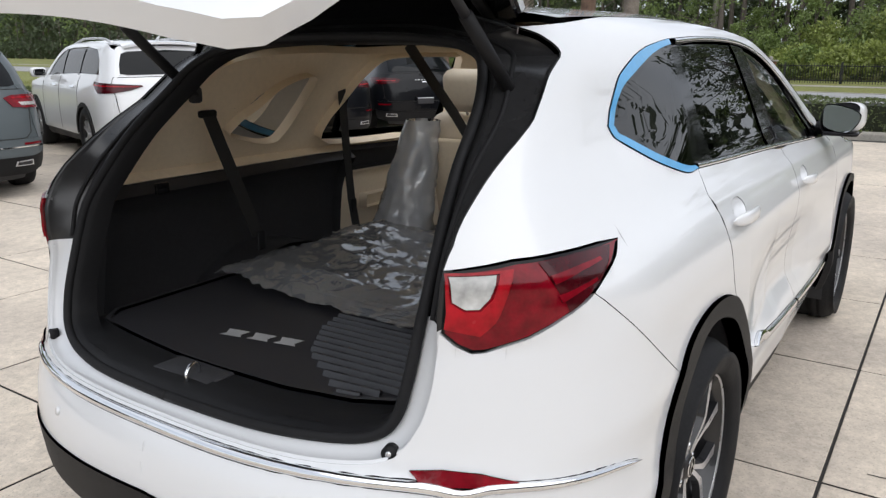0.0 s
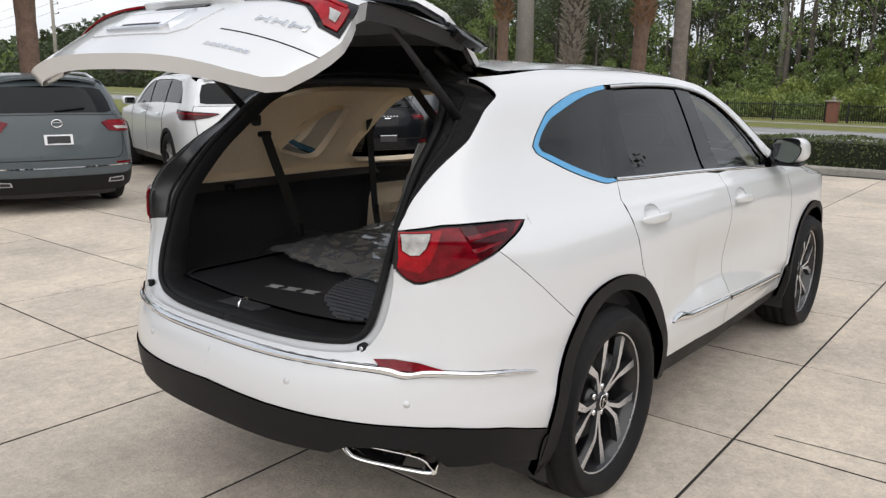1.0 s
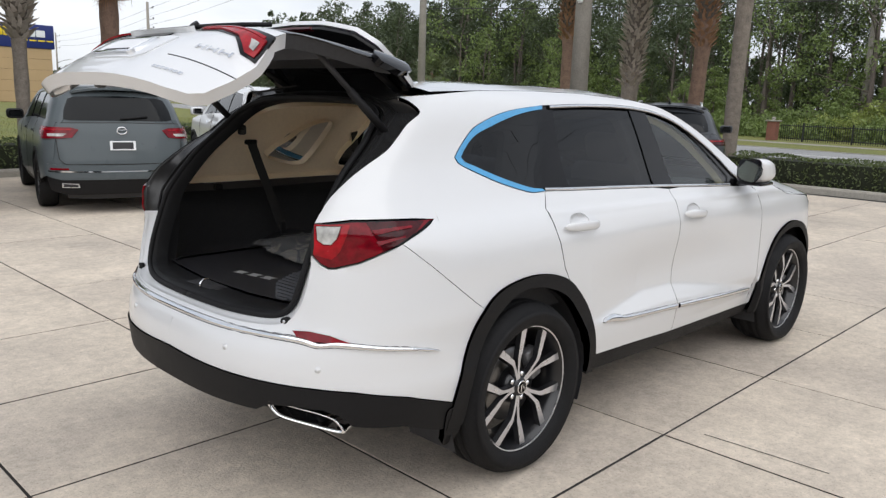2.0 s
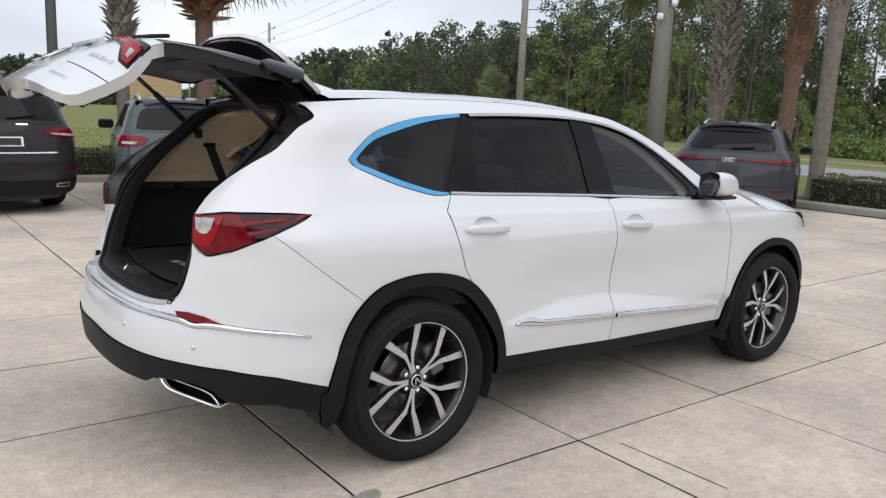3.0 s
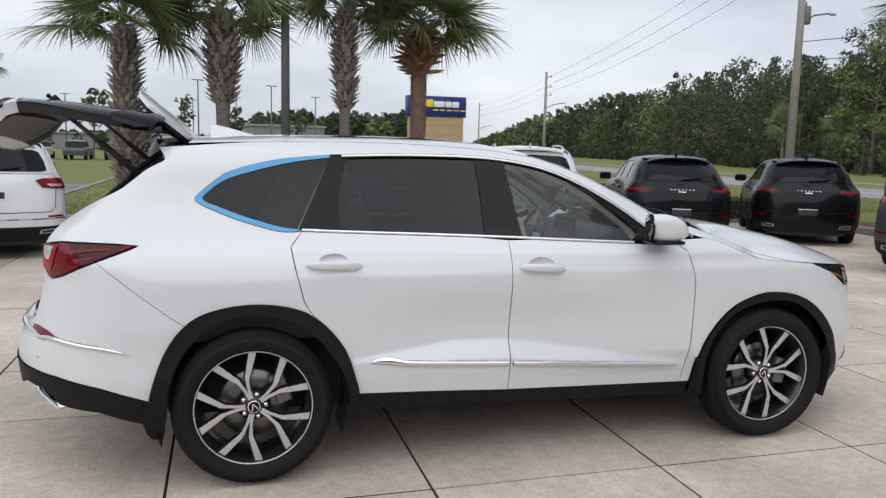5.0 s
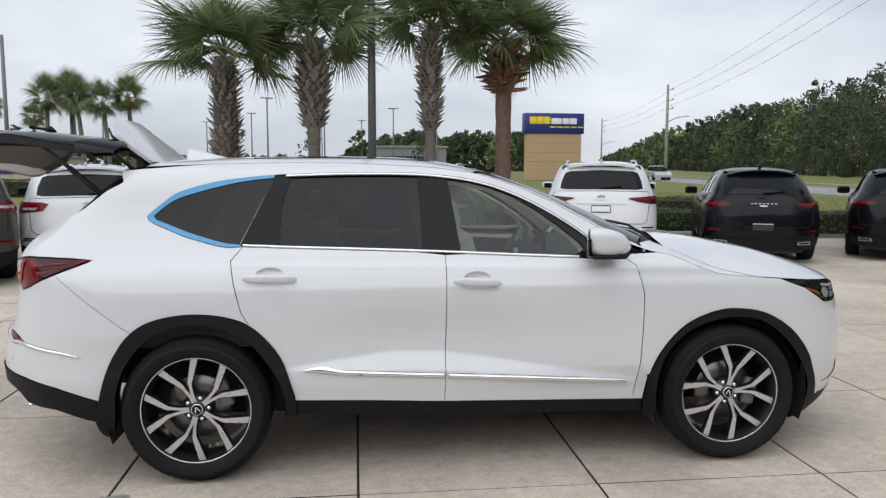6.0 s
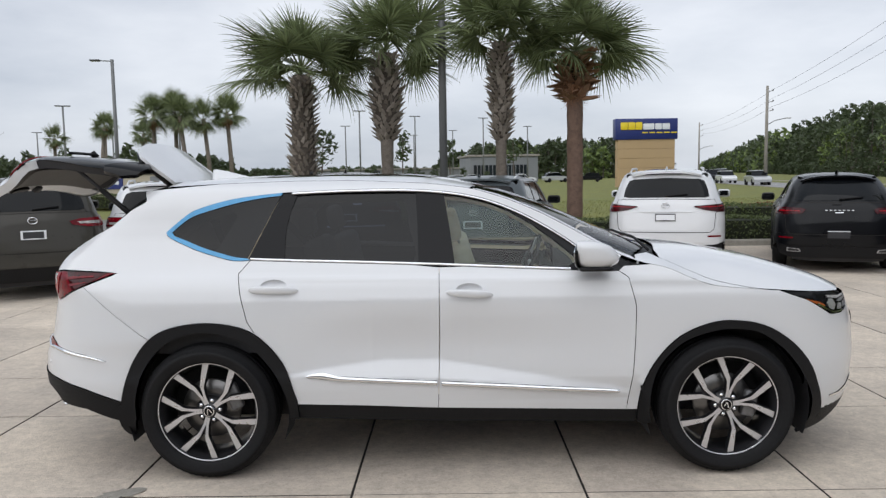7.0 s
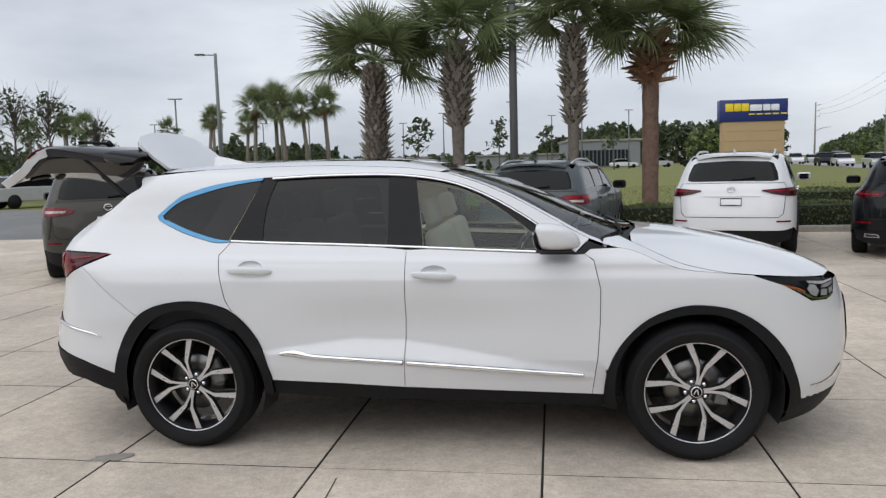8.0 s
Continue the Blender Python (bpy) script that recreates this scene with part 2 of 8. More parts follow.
def tess(loops, cell):
    """Small convex faces that fill closed outlines (a second outline inside the first is a hole)."""
    xs, ys = [p[0] for l in loops for p in l], [p[1] for l in loops for p in l]
    x0, y0 = min(xs) - cell * 0.37, min(ys) - cell * 0.41
    nx, ny = int((max(xs) - x0) / cell) + 2, int((max(ys) - y0) / cell) + 2
    cells = {}
    for loop in loops:
        for i, p in enumerate(loop):
            q = loop[(i + 1) % len(loop)]
            for a in range(int((min(p[0], q[0]) - x0) / cell), int((max(p[0], q[0]) - x0) / cell) + 1):
                for b in range(int((min(p[1], q[1]) - y0) / cell), int((max(p[1], q[1]) - y0) / cell) + 1):
                    if (a, b) not in cells:
                        u, v = x0 + a * cell, y0 + b * cell
                        cells[a, b] = [[(u, v), (u + cell, v), (u + cell, v + cell), (u, v + cell)]]
                    cells[a, b] = [g for poly in cells[a, b] for g in cut_line(poly, p, q)]
    faces2 = []
    for polys in cells.values():
        for poly in polys:
            cx, cy = sum(v[0] for v in poly) / len(poly), sum(v[1] for v in poly) / len(poly)
            if inside(loops, cx, cy):
                faces2.append(poly)
    for b in range(ny):
        state = None
        for a in range(nx):
            if (a, b) in cells:
                state = None
                continue
            u, v = x0 + a * cell, y0 + b * cell
            if state is None:
                state = inside(loops, u + cell / 2, v + cell / 2)
            if state:
                faces2.append([(u, v), (u + cell, v), (u + cell, v + cell), (u, v + cell)])
    index, pts, faces = {}, [], []
    for poly in faces2:
        f = []
        for v in poly:
            k = (round(v[0] * 5e4), round(v[1] * 5e4))
            if k not in index:
                index[k] = len(pts)
                pts.append(v)
            if not f or f[-1] != index[k]:
                f.append(index[k])
        if f[0] == f[-1]:
            f.pop()
        if len(f) >= 3:
            faces.append(f)
    return np.array(pts), faces


def panel_mesh(name, loops, surf, out=0.0, depth=0.018, cell=0.045, mirror=False, both=False, flip=False, m=None, fair=False):
    """A skin cut out of a surface, its edges folded inwards by depth (fair: the folds are lit like the skin). both: a back skin too, so that it is a plate."""
    loops = [densify(l, cell * 0.7) for l in loops]
    pts, faces = tess(loops, cell)
    p, n = surf(pts[:, 0], pts[:, 1], out)
    if flip:
        n = -n
    verts, norms, fs = [p], [n], [list(f) for f in faces]
    # orientation of the faces follows the normal
    f0 = max(fs, key=lambda f: len(f))
    a, b, c = (p[f0[0]], p[f0[1]], p[f0[2]])
    turn = np.dot(np.cross(b - a, c - b), n[f0[0]]) < 0
    if turn:
        fs = [f[::-1] for f in fs]
    base = len(p)
    if both:
        verts.append(p - n * depth), norms.append(-n)
        fs += [[i + base for i in f[::-1]] for f in fs]
        base *= 2
    for loop in loops:
        l = np.array(loop)
        q, qn = surf(l[:, 0], l[:, 1], out)
        if flip:
            qn = -qn
        k = len(l)
        edge = np.roll(q, -1, 0) - np.roll(q, 1, 0)
        edge /= np.linalg.norm(edge, axis=1, keepdims=True) + 1e-9
        side = np.cross(edge, qn)
        back = fair
        if fair:
            mid_q = q - q.mean(0)
            if np.sum(np.cross(mid_q, np.roll(mid_q, -1, 0)) * qn) * (1 if loop is loops[0] else -1) < 0:
                side, back = -side, False
        verts += [q, q - qn * depth]
        norms += [side, side]
        for i in range(k):
            j = (i + 1) % k
            q4 = [base + i, base + j, base + k + j, base + k + i]
            fs.append(q4[::-1] if back else q4)
        base += 2 * k
    v, nn = np.concatenate(verts), np.concatenate(norms)
    if mirror:
        v, nn = v * (1, -1, 1), nn * (1, -1, 1)
        fs = [f[::-1] for f in fs]
    if m is not None:
        mm = np.array(m)
        v, nn = v @ mm[:3, :3].T + mm[:3, 3], nn @ mm[:3, :3].T
    return mesh_of(name, v, fs, nn)


# ---------- car surfaces: plan outline at every height, wrapped round rear and front ----------
def smooth_table(zs, vs, sigma=0.012, step=0.002):
    z = np.arange(zs[0] - 0.1, zs[-1] + 0.1, step)
    v = np.interp(z, zs, vs)
    k = np.exp(-0.5 * (np.arange(-30, 31) * step / sigma) ** 2)
    v2 = np.convolve(np.pad(v, 30, mode="edge"), k / k.sum(), mode="valid")
    return z, v2


class Surf:
    """Side of a car (y < 0) as a function of a running length u and a height z. Along the side u is x."""
    LR, LF = 1.3, 1.3

    def __init__(self, half, rear, rear0, front, front0, nr=2.8, nf=2.6, sculpt=0.0, sigma=0.012):
        self.half = smooth_table(*half, sigma)
        self.rear, self.rear0 = smooth_table(*rear, 0.02), smooth_table(*rear0, 0.02)
        self.front, self.front0 = smooth_table(*front, 0.02), smooth_table(*front0, 0.02)
        self.nr = nr if isinstance(nr, tuple) else ([0, 3], [nr, nr])      # squareness of the rear corner by height
        self.nf, self.sculpt = nf, sculpt

    def w(self, x, z):
        w = np.interp(z, *self.half)
        if self.sculpt:
            # wedge pressed into the doors: its lit upper edge climbs to the door gap and falls to the front
            top = np.interp(x, [.45, .60, 1.0, 1.28, 1.8, 2.36], [.585, .602, .650, .645, .565, .470])
            low = np.interp(x, [.45, 1.28, 2.36], [.575, .560, .455])
            bell = np.clip((top - low) / .075, 0, 1)
            up = sum(np.clip((z + dz - low) / (top - low + .012), 0, 1) for dz in (-.010, -.005, 0, .005, .010)) / 5
            back = np.clip((z - .70) / 0.31, 0, 1)
            w = w - self.sculpt * bell * up * (1 - back * back * (3 - 2 * back))
            # character line round the rear corner
            w = w + 0.010 * np.clip(1 - np.abs(z - 0.80) / 0.10, 0, 1) * np.clip((-0.10 - x) / 0.25, 0, 1)
            # lower door tucks in towards the front wheel
            t = np.clip((x - 1.2) / 1.1, 0, 1) * np.clip((x < 2.42) * 1.0, 0, 1)
            w = w - 0.03 * t * np.clip((0.55 - z) / 0.12, 0, 1)
            # the glass house narrows towards the rear
            w = w - 0.026 * np.clip((0.32 - x) / 0.6, 0, 1) ** 1.3 * np.clip((z - 1.2) / 0.14, 0, 1) * np.clip((1.53 - z) / 0.12, 0, 1)
            # crease under the glass line
            w = w + 0.006 * np.exp(-((z - (1.125 - 0.015 * x)) / 0.016) ** 2) * np.clip((x + 0.6) / 0.3, 0, 1)
        return w

    def P(self, u, z, out=0.0):
        u, z = np.broadcast_arrays(np.asarray(u, float), np.asarray(z, float))
        r0, re = np.interp(z, *self.rear0), np.interp(z, *self.rear)
        f0, fe = np.interp(z, *self.front0), np.interp(z, *self.front)
        w = self.w(np.clip(u, r0, f0), z)
        x, y = u.copy(), -w
        for mask, n, start, end, phi in ((u < r0, np.interp(z, *self.nr), r0, re, (r0 - u) / self.LR), (u > f0, self.nf, f0, fe, (u - f0) / self.LF)):
            phi = np.clip(phi, 0, 1.2) * np.pi / 2
            s, c = np.sin(phi), np.cos(phi)
            rr = (np.abs(s) ** n + np.abs(c) ** n) ** (-1 / n)
            x = np.where(mask, start + (end - start) * rr * s, x)
            y = np.where(mask, -w * rr * c, y)
        return np.stack([x, y, z], -1)

    def PN(self, u, z, out=0.0):
        e = 2e-3
        p = self.P(u, z)
        n = np.cross(self.P(np.asarray(u) + e, z) - self.P(np.asarray(u) - e, z), self.P(u, np.asarray(z) + e) - self.P(u, np.asarray(z) - e))
        n /= np.linalg.norm(n, axis=-1, keepdims=True) + 1e-12
        return p + n * out, n

    def ux(self, x, z):
        """The running length of the point of the side that stands at x."""
        r0, re = float(np.interp(z, *self.rear0)), float(np.interp(z, *self.rear))
        f0, fe = float(np.interp(z, *self.front0)), float(np.interp(z, *self.front))
        for inside, n, start, end, sign, length in ((x < r0, float(np.interp(z, *self.nr)), r0, re, -1, self.LR), (x > f0, self.nf, f0, fe, 1, self.LF)):
            if inside:
                q = min(0.9999, abs((x - start) / (end - start)))
                t = 1 / max(1e-6, (q ** -n - 1) ** (1 / n))
                return start + sign * length * math.atan(t) * 2 / math.pi
        return x

    def uy(self, y, z, rear=True):
        """The running length of the point of the rear (or front) that stands at y."""
        n = float(np.interp(z, *self.nr)) if rear else self.nf
        start = float(np.interp(z, *(self.rear0 if rear else self.front0)))
        q = min(0.9999, max(1e-4, abs(y) / float(self.w(start, z))))
        t = (q ** -n - 1) ** (1 / n)
        return start + (-1 if rear else 1) * (self.LR if rear else self.LF) * math.atan(t) * 2 / math.pi


SIDE_Z = [.15, .22, .30, .40, .50, .60, .70, .80, .90, 1.0, 1.08, 1.13, 1.17, 1.215, 1.30, 1.40, 1.50, 1.585, 1.62, 1.65, 1.675]
SIDE_W = [.80, .86, .915, .940, .953, .955, .950, .944, .937, .925, .898, .862, .835, .80, .764, .722, .678, .636, .605, .56, .49]
MAIN = Surf((SIDE_Z, SIDE_W),
            ([.15, .30, .45, .60, .68, .74, .78, .90, 1.0, 1.14, 1.22, 1.35, 1.50, 1.60, 1.67], [-1.01, -1.085, -1.145, -1.16, -1.15, -1.12, -1.093, -1.07, -1.045, -.99, -.935, -.80, -.62, -.49, -.40]),
            ([.15, 1.05, 1.2, 1.4, 1.6, 1.67], [-.35, -.35, -.33, -.20, -.02, .05]),
            ([.15, .25, .40, .60, .80, .95, 1.02, 1.10, 1.20], [3.70, 3.78, 3.84, 3.86, 3.845, 3.79, 3.73, 3.62, 3.5]),
            ([.15, 1.2], [2.95, 2.95]), nr=([.5, .757, 1.0, 1.04, 1.10, 1.154, 1.25], [2.65, 2.7, 2.85, 3.15, 3.8, 4.7, 6.0]), sculpt=0.050)
# ---------- the white SUV ----------
HUB_R, HUB_F, AXLE_Z = 0.0, 2.89, 0.38
X = lambda x, z: (MAIN.ux(x, z), z)
R = lambda y, z: (MAIN.uy(y, z), z)
F = lambda y, z: (MAIN.uy(y, z, False), z)
side_surf = MAIN.PN
CREST_X = [-.75, -.55, -.30, 0, .4, .8, 1.25, 1.5, 1.7, 1.9, 2.1, 2.3, 2.45, 2.57, 2.65, 2.8, 3.17, 3.59, 3.8]
CREST_Z = [1.575, 1.60, 1.632, 1.645, 1.655, 1.655, 1.632, 1.60, 1.538, 1.452, 1.342, 1.225, 1.17, 1.155, 1.11, 1.052, 1.02, .982, .955]
TOP_X = [-.75, -.62, -.38, .15, .68, 1.1, 1.25, 1.5, 1.7, 1.9, 2.1, 2.3, 2.45, 2.6, 2.95, 3.3, 3.62, 3.8]
TOP_Z = [1.615, 1.635, 1.662, 1.69, 1.698, 1.692, 1.678, 1.638, 1.588, 1.518, 1.435, 1.345, 1.275, 1.232, 1.198, 1.132, 1.04, .955]
_cx = np.linspace(-.75, 3.8, 400)
_cz = smooth_table(CREST_X, CREST_Z, 0.04, 0.005)
_tz = smooth_table(TOP_X, TOP_Z, 0.05, 0.005)
_cy = np.array([-MAIN.P(MAIN.ux(x, float(np.interp(x, *_cz))), float(np.interp(x, *_cz)))[1] for x in _cx])
_cy[_cx < -.35] = np.interp(-.35, _cx, _cy) - (-.35 - _cx[_cx < -.35]) * 0.12


def crest_y(x):
    return np.interp(x, _cx, _cy)


def top_point(x, y):
    zk, zc, yk = np.interp(x, *_cz), np.interp(x, *_tz), crest_y(x)
    return np.stack([x, y, zc - (zc - zk) * np.abs(y / yk) ** 3.0], -1)


def top_surf(x, y, out=0.0):
    x, y, e = np.asarray(x, float), np.asarray(y, float), 4e-3
    p = top_point(x, y)
    n = np.cross(top_point(x + e, y) - top_point(x - e, y), top_point(x, y + e) - top_point(x, y - e))
    n /= np.linalg.norm(n, axis=-1, keepdims=True)
    return p + n * out, n


def rear_surf(v, z, out=0.0):
    """The whole rear; v runs from the middle, to the right below 0 and to the left above 0."""
    v, z = np.asarray(v, float), np.asarray(z, float)
    u = np.interp(z, *MAIN.rear0) - MAIN.LR + np.abs(v)
    p, n = MAIN.PN(u, z, out)
    s = np.where(v > 0, -1.0, 1.0)[:, None] * np.array([0, 1, 0]) + np.array([1, 0, 1])
    return p * s, n * s


def VR(y, z):
    v = MAIN.uy(y, z) - float(np.interp(z, *MAIN.rear0)) + MAIN.LR
    return (v if y > 0 else -v, z)


def V(y, z):
    """The same for the tailgate, which flares towards its corners."""
    return VR(math.copysign(abs(y) + .055 * max(0.0, min(1.0, (abs(y) - .30) / .30)), y), z)


def both_sides(loop):
    """A right half outline of the rear, from the middle below to the middle above, closed by its mirror image."""
    return [V(-abs(y), z) for y, z in loop] + [V(abs(y), z) for y, z in loop[::-1]]


car = thing("suv", "white SUV with raised tailgate and blue film round its quarter window", "car")

# outlines along the side, as (x, z)
TAPE_LOW = [(.237, 1.215), (.148, 1.213), (.067, 1.23), (-.065, 1.269), (-.199, 1.323), (-.262, 1.352)]
TAPE_UP = [(-.285, 1.372), (-.24, 1.409), (-.159, 1.467), (-.087, 1.501), (.024, 1.535), (.137, 1.559), (.267, 1.575), (.397, 1.587)]
DLO_TOP = [(.397, 1.587), (.724, 1.599), (1.053, 1.600), (1.257, 1.59), (1.447, 1.566), (1.641, 1.514), (1.831, 1.427), (2.017, 1.315), (2.153, 1.214), (2.25, 1.140)]
BELT_LINE = [(.237, 1.215), (.485, 1.204), (.868, 1.191), (1.296, 1.174), (1.689, 1.156), (2.034, 1.141), (2.25, 1.132)]
ARCH_R = [(-.495, .37), (-.457, .521), (-.396, .679), (-.308, .794), (-.189, .857), (-.001, .883), (.187, .858), (.31, .794), (.432, .652), (.494, .475), (.506, .421)]
ARCH_F = [(2.398, .356), (2.422, .513), (2.498, .654), (2.623, .777), (2.77, .842), (2.9, .860), (3.071, .832), (3.214, .734), (3.318, .587), (3.384, .416), (3.417, .329)]
arch_r, arch_f = spline(ARCH_R, 4), spline(ARCH_F, 4)
k_door = min(range(len(arch_r)), key=lambda i: math.hypot(arch_r[i][0] - .272, arch_r[i][1] - .815))
k_bump = min(range(len(arch_r)), key=lambda i: math.hypot(arch_r[i][0] + .318, arch_r[i][1] - .788))
DOOR_REAR = [(.237, 1.214), (.181, 1.145), (.199, 1.042), (.238, .888)]
tape_low, tape_up, dlo_top, belt_line = spline(TAPE_LOW, 4), spline(TAPE_UP, 4), spline(DLO_TOP, 4), spline(BELT_LINE, 3)
GATE_EDGE = [(.0, .765), (.25, .765), (.45, .767), (.587, .785), (.637, .84), (.657, .92), (.660, 1.02), (.662, 1.06), (.667, 1.156), (.668, 1.305), (.676, 1.388), (.668, 1.445), (.655, 1.50), (.642, 1.55), (.60, 1.587), (.545, 1.607)]
gate_edge = spline(GATE_EDGE, 5)
edge_up = [R(y, z) for y, z in gate_edge[40:]]
lamp_top = [R(.667, 1.156), R(.74, 1.167), X(-.84, 1.173), X(-.741, 1.172), X(-.60, 1.166), X(-.503, 1.158)]
lamp_low = [X(-.503, 1.158), X(-.53, 1.146), X(-.64, 1.105), X(-.76, 1.055), X(-.83, 1.018), R(.737, .996), R(.716, .995), R(.690, 1.010), R(.666, 1.036)]
CREST = [(x, float(np.interp(x, *_cz))) for x in np.linspace(-.28, 2.33, 40)]


def skin(name, loops, material, parent, label="", **kw):
    a = part(name, panel_mesh(name, loops, side_surf, **kw), material, parent, label)
    b = part(name, panel_mesh(name, loops, side_surf, mirror=True, **kw), material, parent, label)
    return a, b


def inset(loop, d):
    """A closed outline drawn in by d, for the gaps between panels."""
    n, out = len(loop), []
    area = sum(loop[i][0] * loop[(i + 1) % n][1] - loop[(i + 1) % n][0] * loop[i][1] for i in range(n))
    s = 1 if area > 0 else -1
    for i in range(n):
        a, b, c = np.array(loop[i - 1]), np.array(loop[i]), np.array(loop[(i + 1) % n])
        e1, e2 = b - a, c - b
        e1, e2 = e1 / (np.linalg.norm(e1) + 1e-9), e2 / (np.linalg.norm(e2) + 1e-9)
        nn = np.array([-(e1 + e2)[1], (e1 + e2)[0]])
        ln = np.linalg.norm(nn)
        nn = nn / ln if ln > 0.3 else np.array([-e1[1], e1[0]])
        out.append(tuple(b + s * d * nn))
    return out


G = 0.0022


def RC(z):
    """The middle of the rear, where both halves meet."""
    return (R(0, z)[0] - G * 1.3, z)


quarter = (arch_r[k_bump:k_door + 1] + DOOR_REAR[::-1] + tape_low[1:] + tape_up + dlo_top[1:] + CREST[::-1] + edge_up[::-1] + lamp_top[1:] + lamp_low[1:3] + [X(-.687, 1.0855)])
skin("body_side", [inset(quarter, G)], PAINT_WHITE, car)
rear_door = arch_r[k_door:] + [(.9, .408), (1.288, .39), (1.30, .78), (1.302, 1.165)] + [p for p in belt_line if .24 < p[0] < 1.29][::-1] + DOOR_REAR
front_door = [(1.288, .39), (1.8, .373), (2.335, .357), (2.365, .577), (2.378, .765), (2.382, .949), (2.348, 1.1), (2.30, 1.135)] + [p for p in belt_line if p[0] > 1.31][::-1] + [(1.302, 1.165), (1.30, .78)]
doors = {}
BOWL = {"rear_door": (.384, 1.076), "front_door": (1.4665, 1.044)}
for nm, lp in (("rear_door", rear_door), ("front_door", front_door)):
    bx, bz = BOWL[nm]
    doors[nm] = skin(nm, [inset(lp, G), [(bx + .074 * math.cos(a), bz + .037 * math.sin(a)) for a in np.linspace(0, 2 * math.pi, 29)[:-1]]], PAINT_WHITE, car, depth=0.006, cell=0.014)
hood_line = [(x, float(np.interp(x, *_cz)) + (.0045 if x < 3.04 else 0)) for x in np.linspace(2.50, 3.19, 14)]
HEAD = [(3.19, 1.012), (3.339, .959), (3.50, .866), (3.60, .862), (3.66, .90), (3.675, .95), (3.59, .978), (3.4, 1.0)]
fender = (arch_f + [(3.45, .325), (3.60, .34), F(.5, .36), F(0, .36), F(0, .93), F(.35, .945), X(3.70, .955), X(3.675, .95), X(3.66, .90), X(3.60, .862), X(3.50, .866), X(3.339, .959), (3.19, 1.015)]
          + hood_line[::-1] + [(2.45, 1.165), (2.33, 1.16), (2.30, 1.135), (2.348, 1.1), (2.382, .949), (2.378, .765), (2.365, .577), (2.335, .357)])
skin("front_fender", [inset(fender, G)], PAINT_WHITE, car)
bumper = ([X(-.687, 1.0855)] + arch_r[k_bump::-1] + [X(-.474, .449), X(-.685, .517), X(-.87, .556), R(.73, .568), R(.58, .574), R(.272, .58), RC(.59)]
          + [RC(.759)] + [R(y, z - .005 * (z < .80)) for y, z in gate_edge[1:31]] + lamp_low[:2:-1])
skin("rear_bumper", [inset(bumper, G * 0.6)], PAINT_WHITE, car, fair=True)
low_bumper = ([X(-.474, .447), X(-.685, .515), X(-.87, .554), R(.73, .566), R(.58, .572), R(.272, .578), R(0, .588), R(0, .452), R(.3, .452), R(.52, .456), R(.575, .486), R(.66, .494), R(.75, .488), X(-.90, .462), X(-.86, .42), X(-.80, .41), X(-.69, .40), (-.56, .35), (-.50, .335), (-.497, .37)])
skin("lower_bumper", [low_bumper], PLASTIC_BLACK, car, "grained black plastic lower bumper", out=0.006)
skin("bumper_skirt", [[R(.54, .47), R(.3, .47), R(0, .47), R(0, .395), R(.4, .395), R(.54, .41)]], PLASTIC_BLACK, car, out=-0.07, depth=0.05)
skin("rocker_panel", [[(.50, .424), (1.288, .392), (2.40, .358), (2.40, .27), (1.288, .305), (.50, .335)]], PLASTIC_BLACK, car, "black plastic sill", out=-0.008)
skin("front_skirt", [[(3.40, .333), (3.60, .345), F(.5, .362), F(0, .362), F(0, .2), F(.5, .2), (3.58, .19), (3.385, .16)]], PLASTIC_BLACK, car, out=0.0)
skin("grille", [[F(.42, .50), F(0, .46), F(0, .86), F(.5, .82)]], GLOSS_BLACK, car, out=0.006)


def band(a, b):
    return list(a) + list(b)[::-1]


ARCH_R_IN = [(-.408, .335), (-.402, .36), (-.385, .50), (-.318, .66), (-.189, .786), (-.001, .834), (.217, .775), (.339, .665), (.425, .53), (.455, .42), (.46, .34)]
ARCH_F_IN = [(2.47, .29), (2.455, .42), (2.498, .60), (2.622, .735), (2.77, .797), (2.9, .815), (3.039, .795), (3.165, .70), (3.27, .55), (3.335, .40), (3.362, .25)]
arch_r_out = [(-.500, .335)] + arch_r + [(.513, .34)]
arch_f_out = [(2.40, .29)] + arch_f + [(3.412, .25)]
skin("wheel_arch_trim", [band(arch_r_out, spline(ARCH_R_IN, 4))], PLASTIC_BLACK, car, "grained black wheel arch cladding", out=0.014, depth=0.05)
skin("wheel_arch_trim", [band(arch_f_out, spline(ARCH_F_IN, 4))], PLASTIC_BLACK, car, "grained black wheel arch cladding", out=0.014, depth=0.05)
skin("mud_guard", [spline([(-.508, .42), (-.45, .42), (-.415, .345), (-.425, .275), (-.455, .25), (-.488, .262), (-.510, .33)], 4, closed=True)], PLASTIC_BLACK, car, out=0.012, depth=0.03)

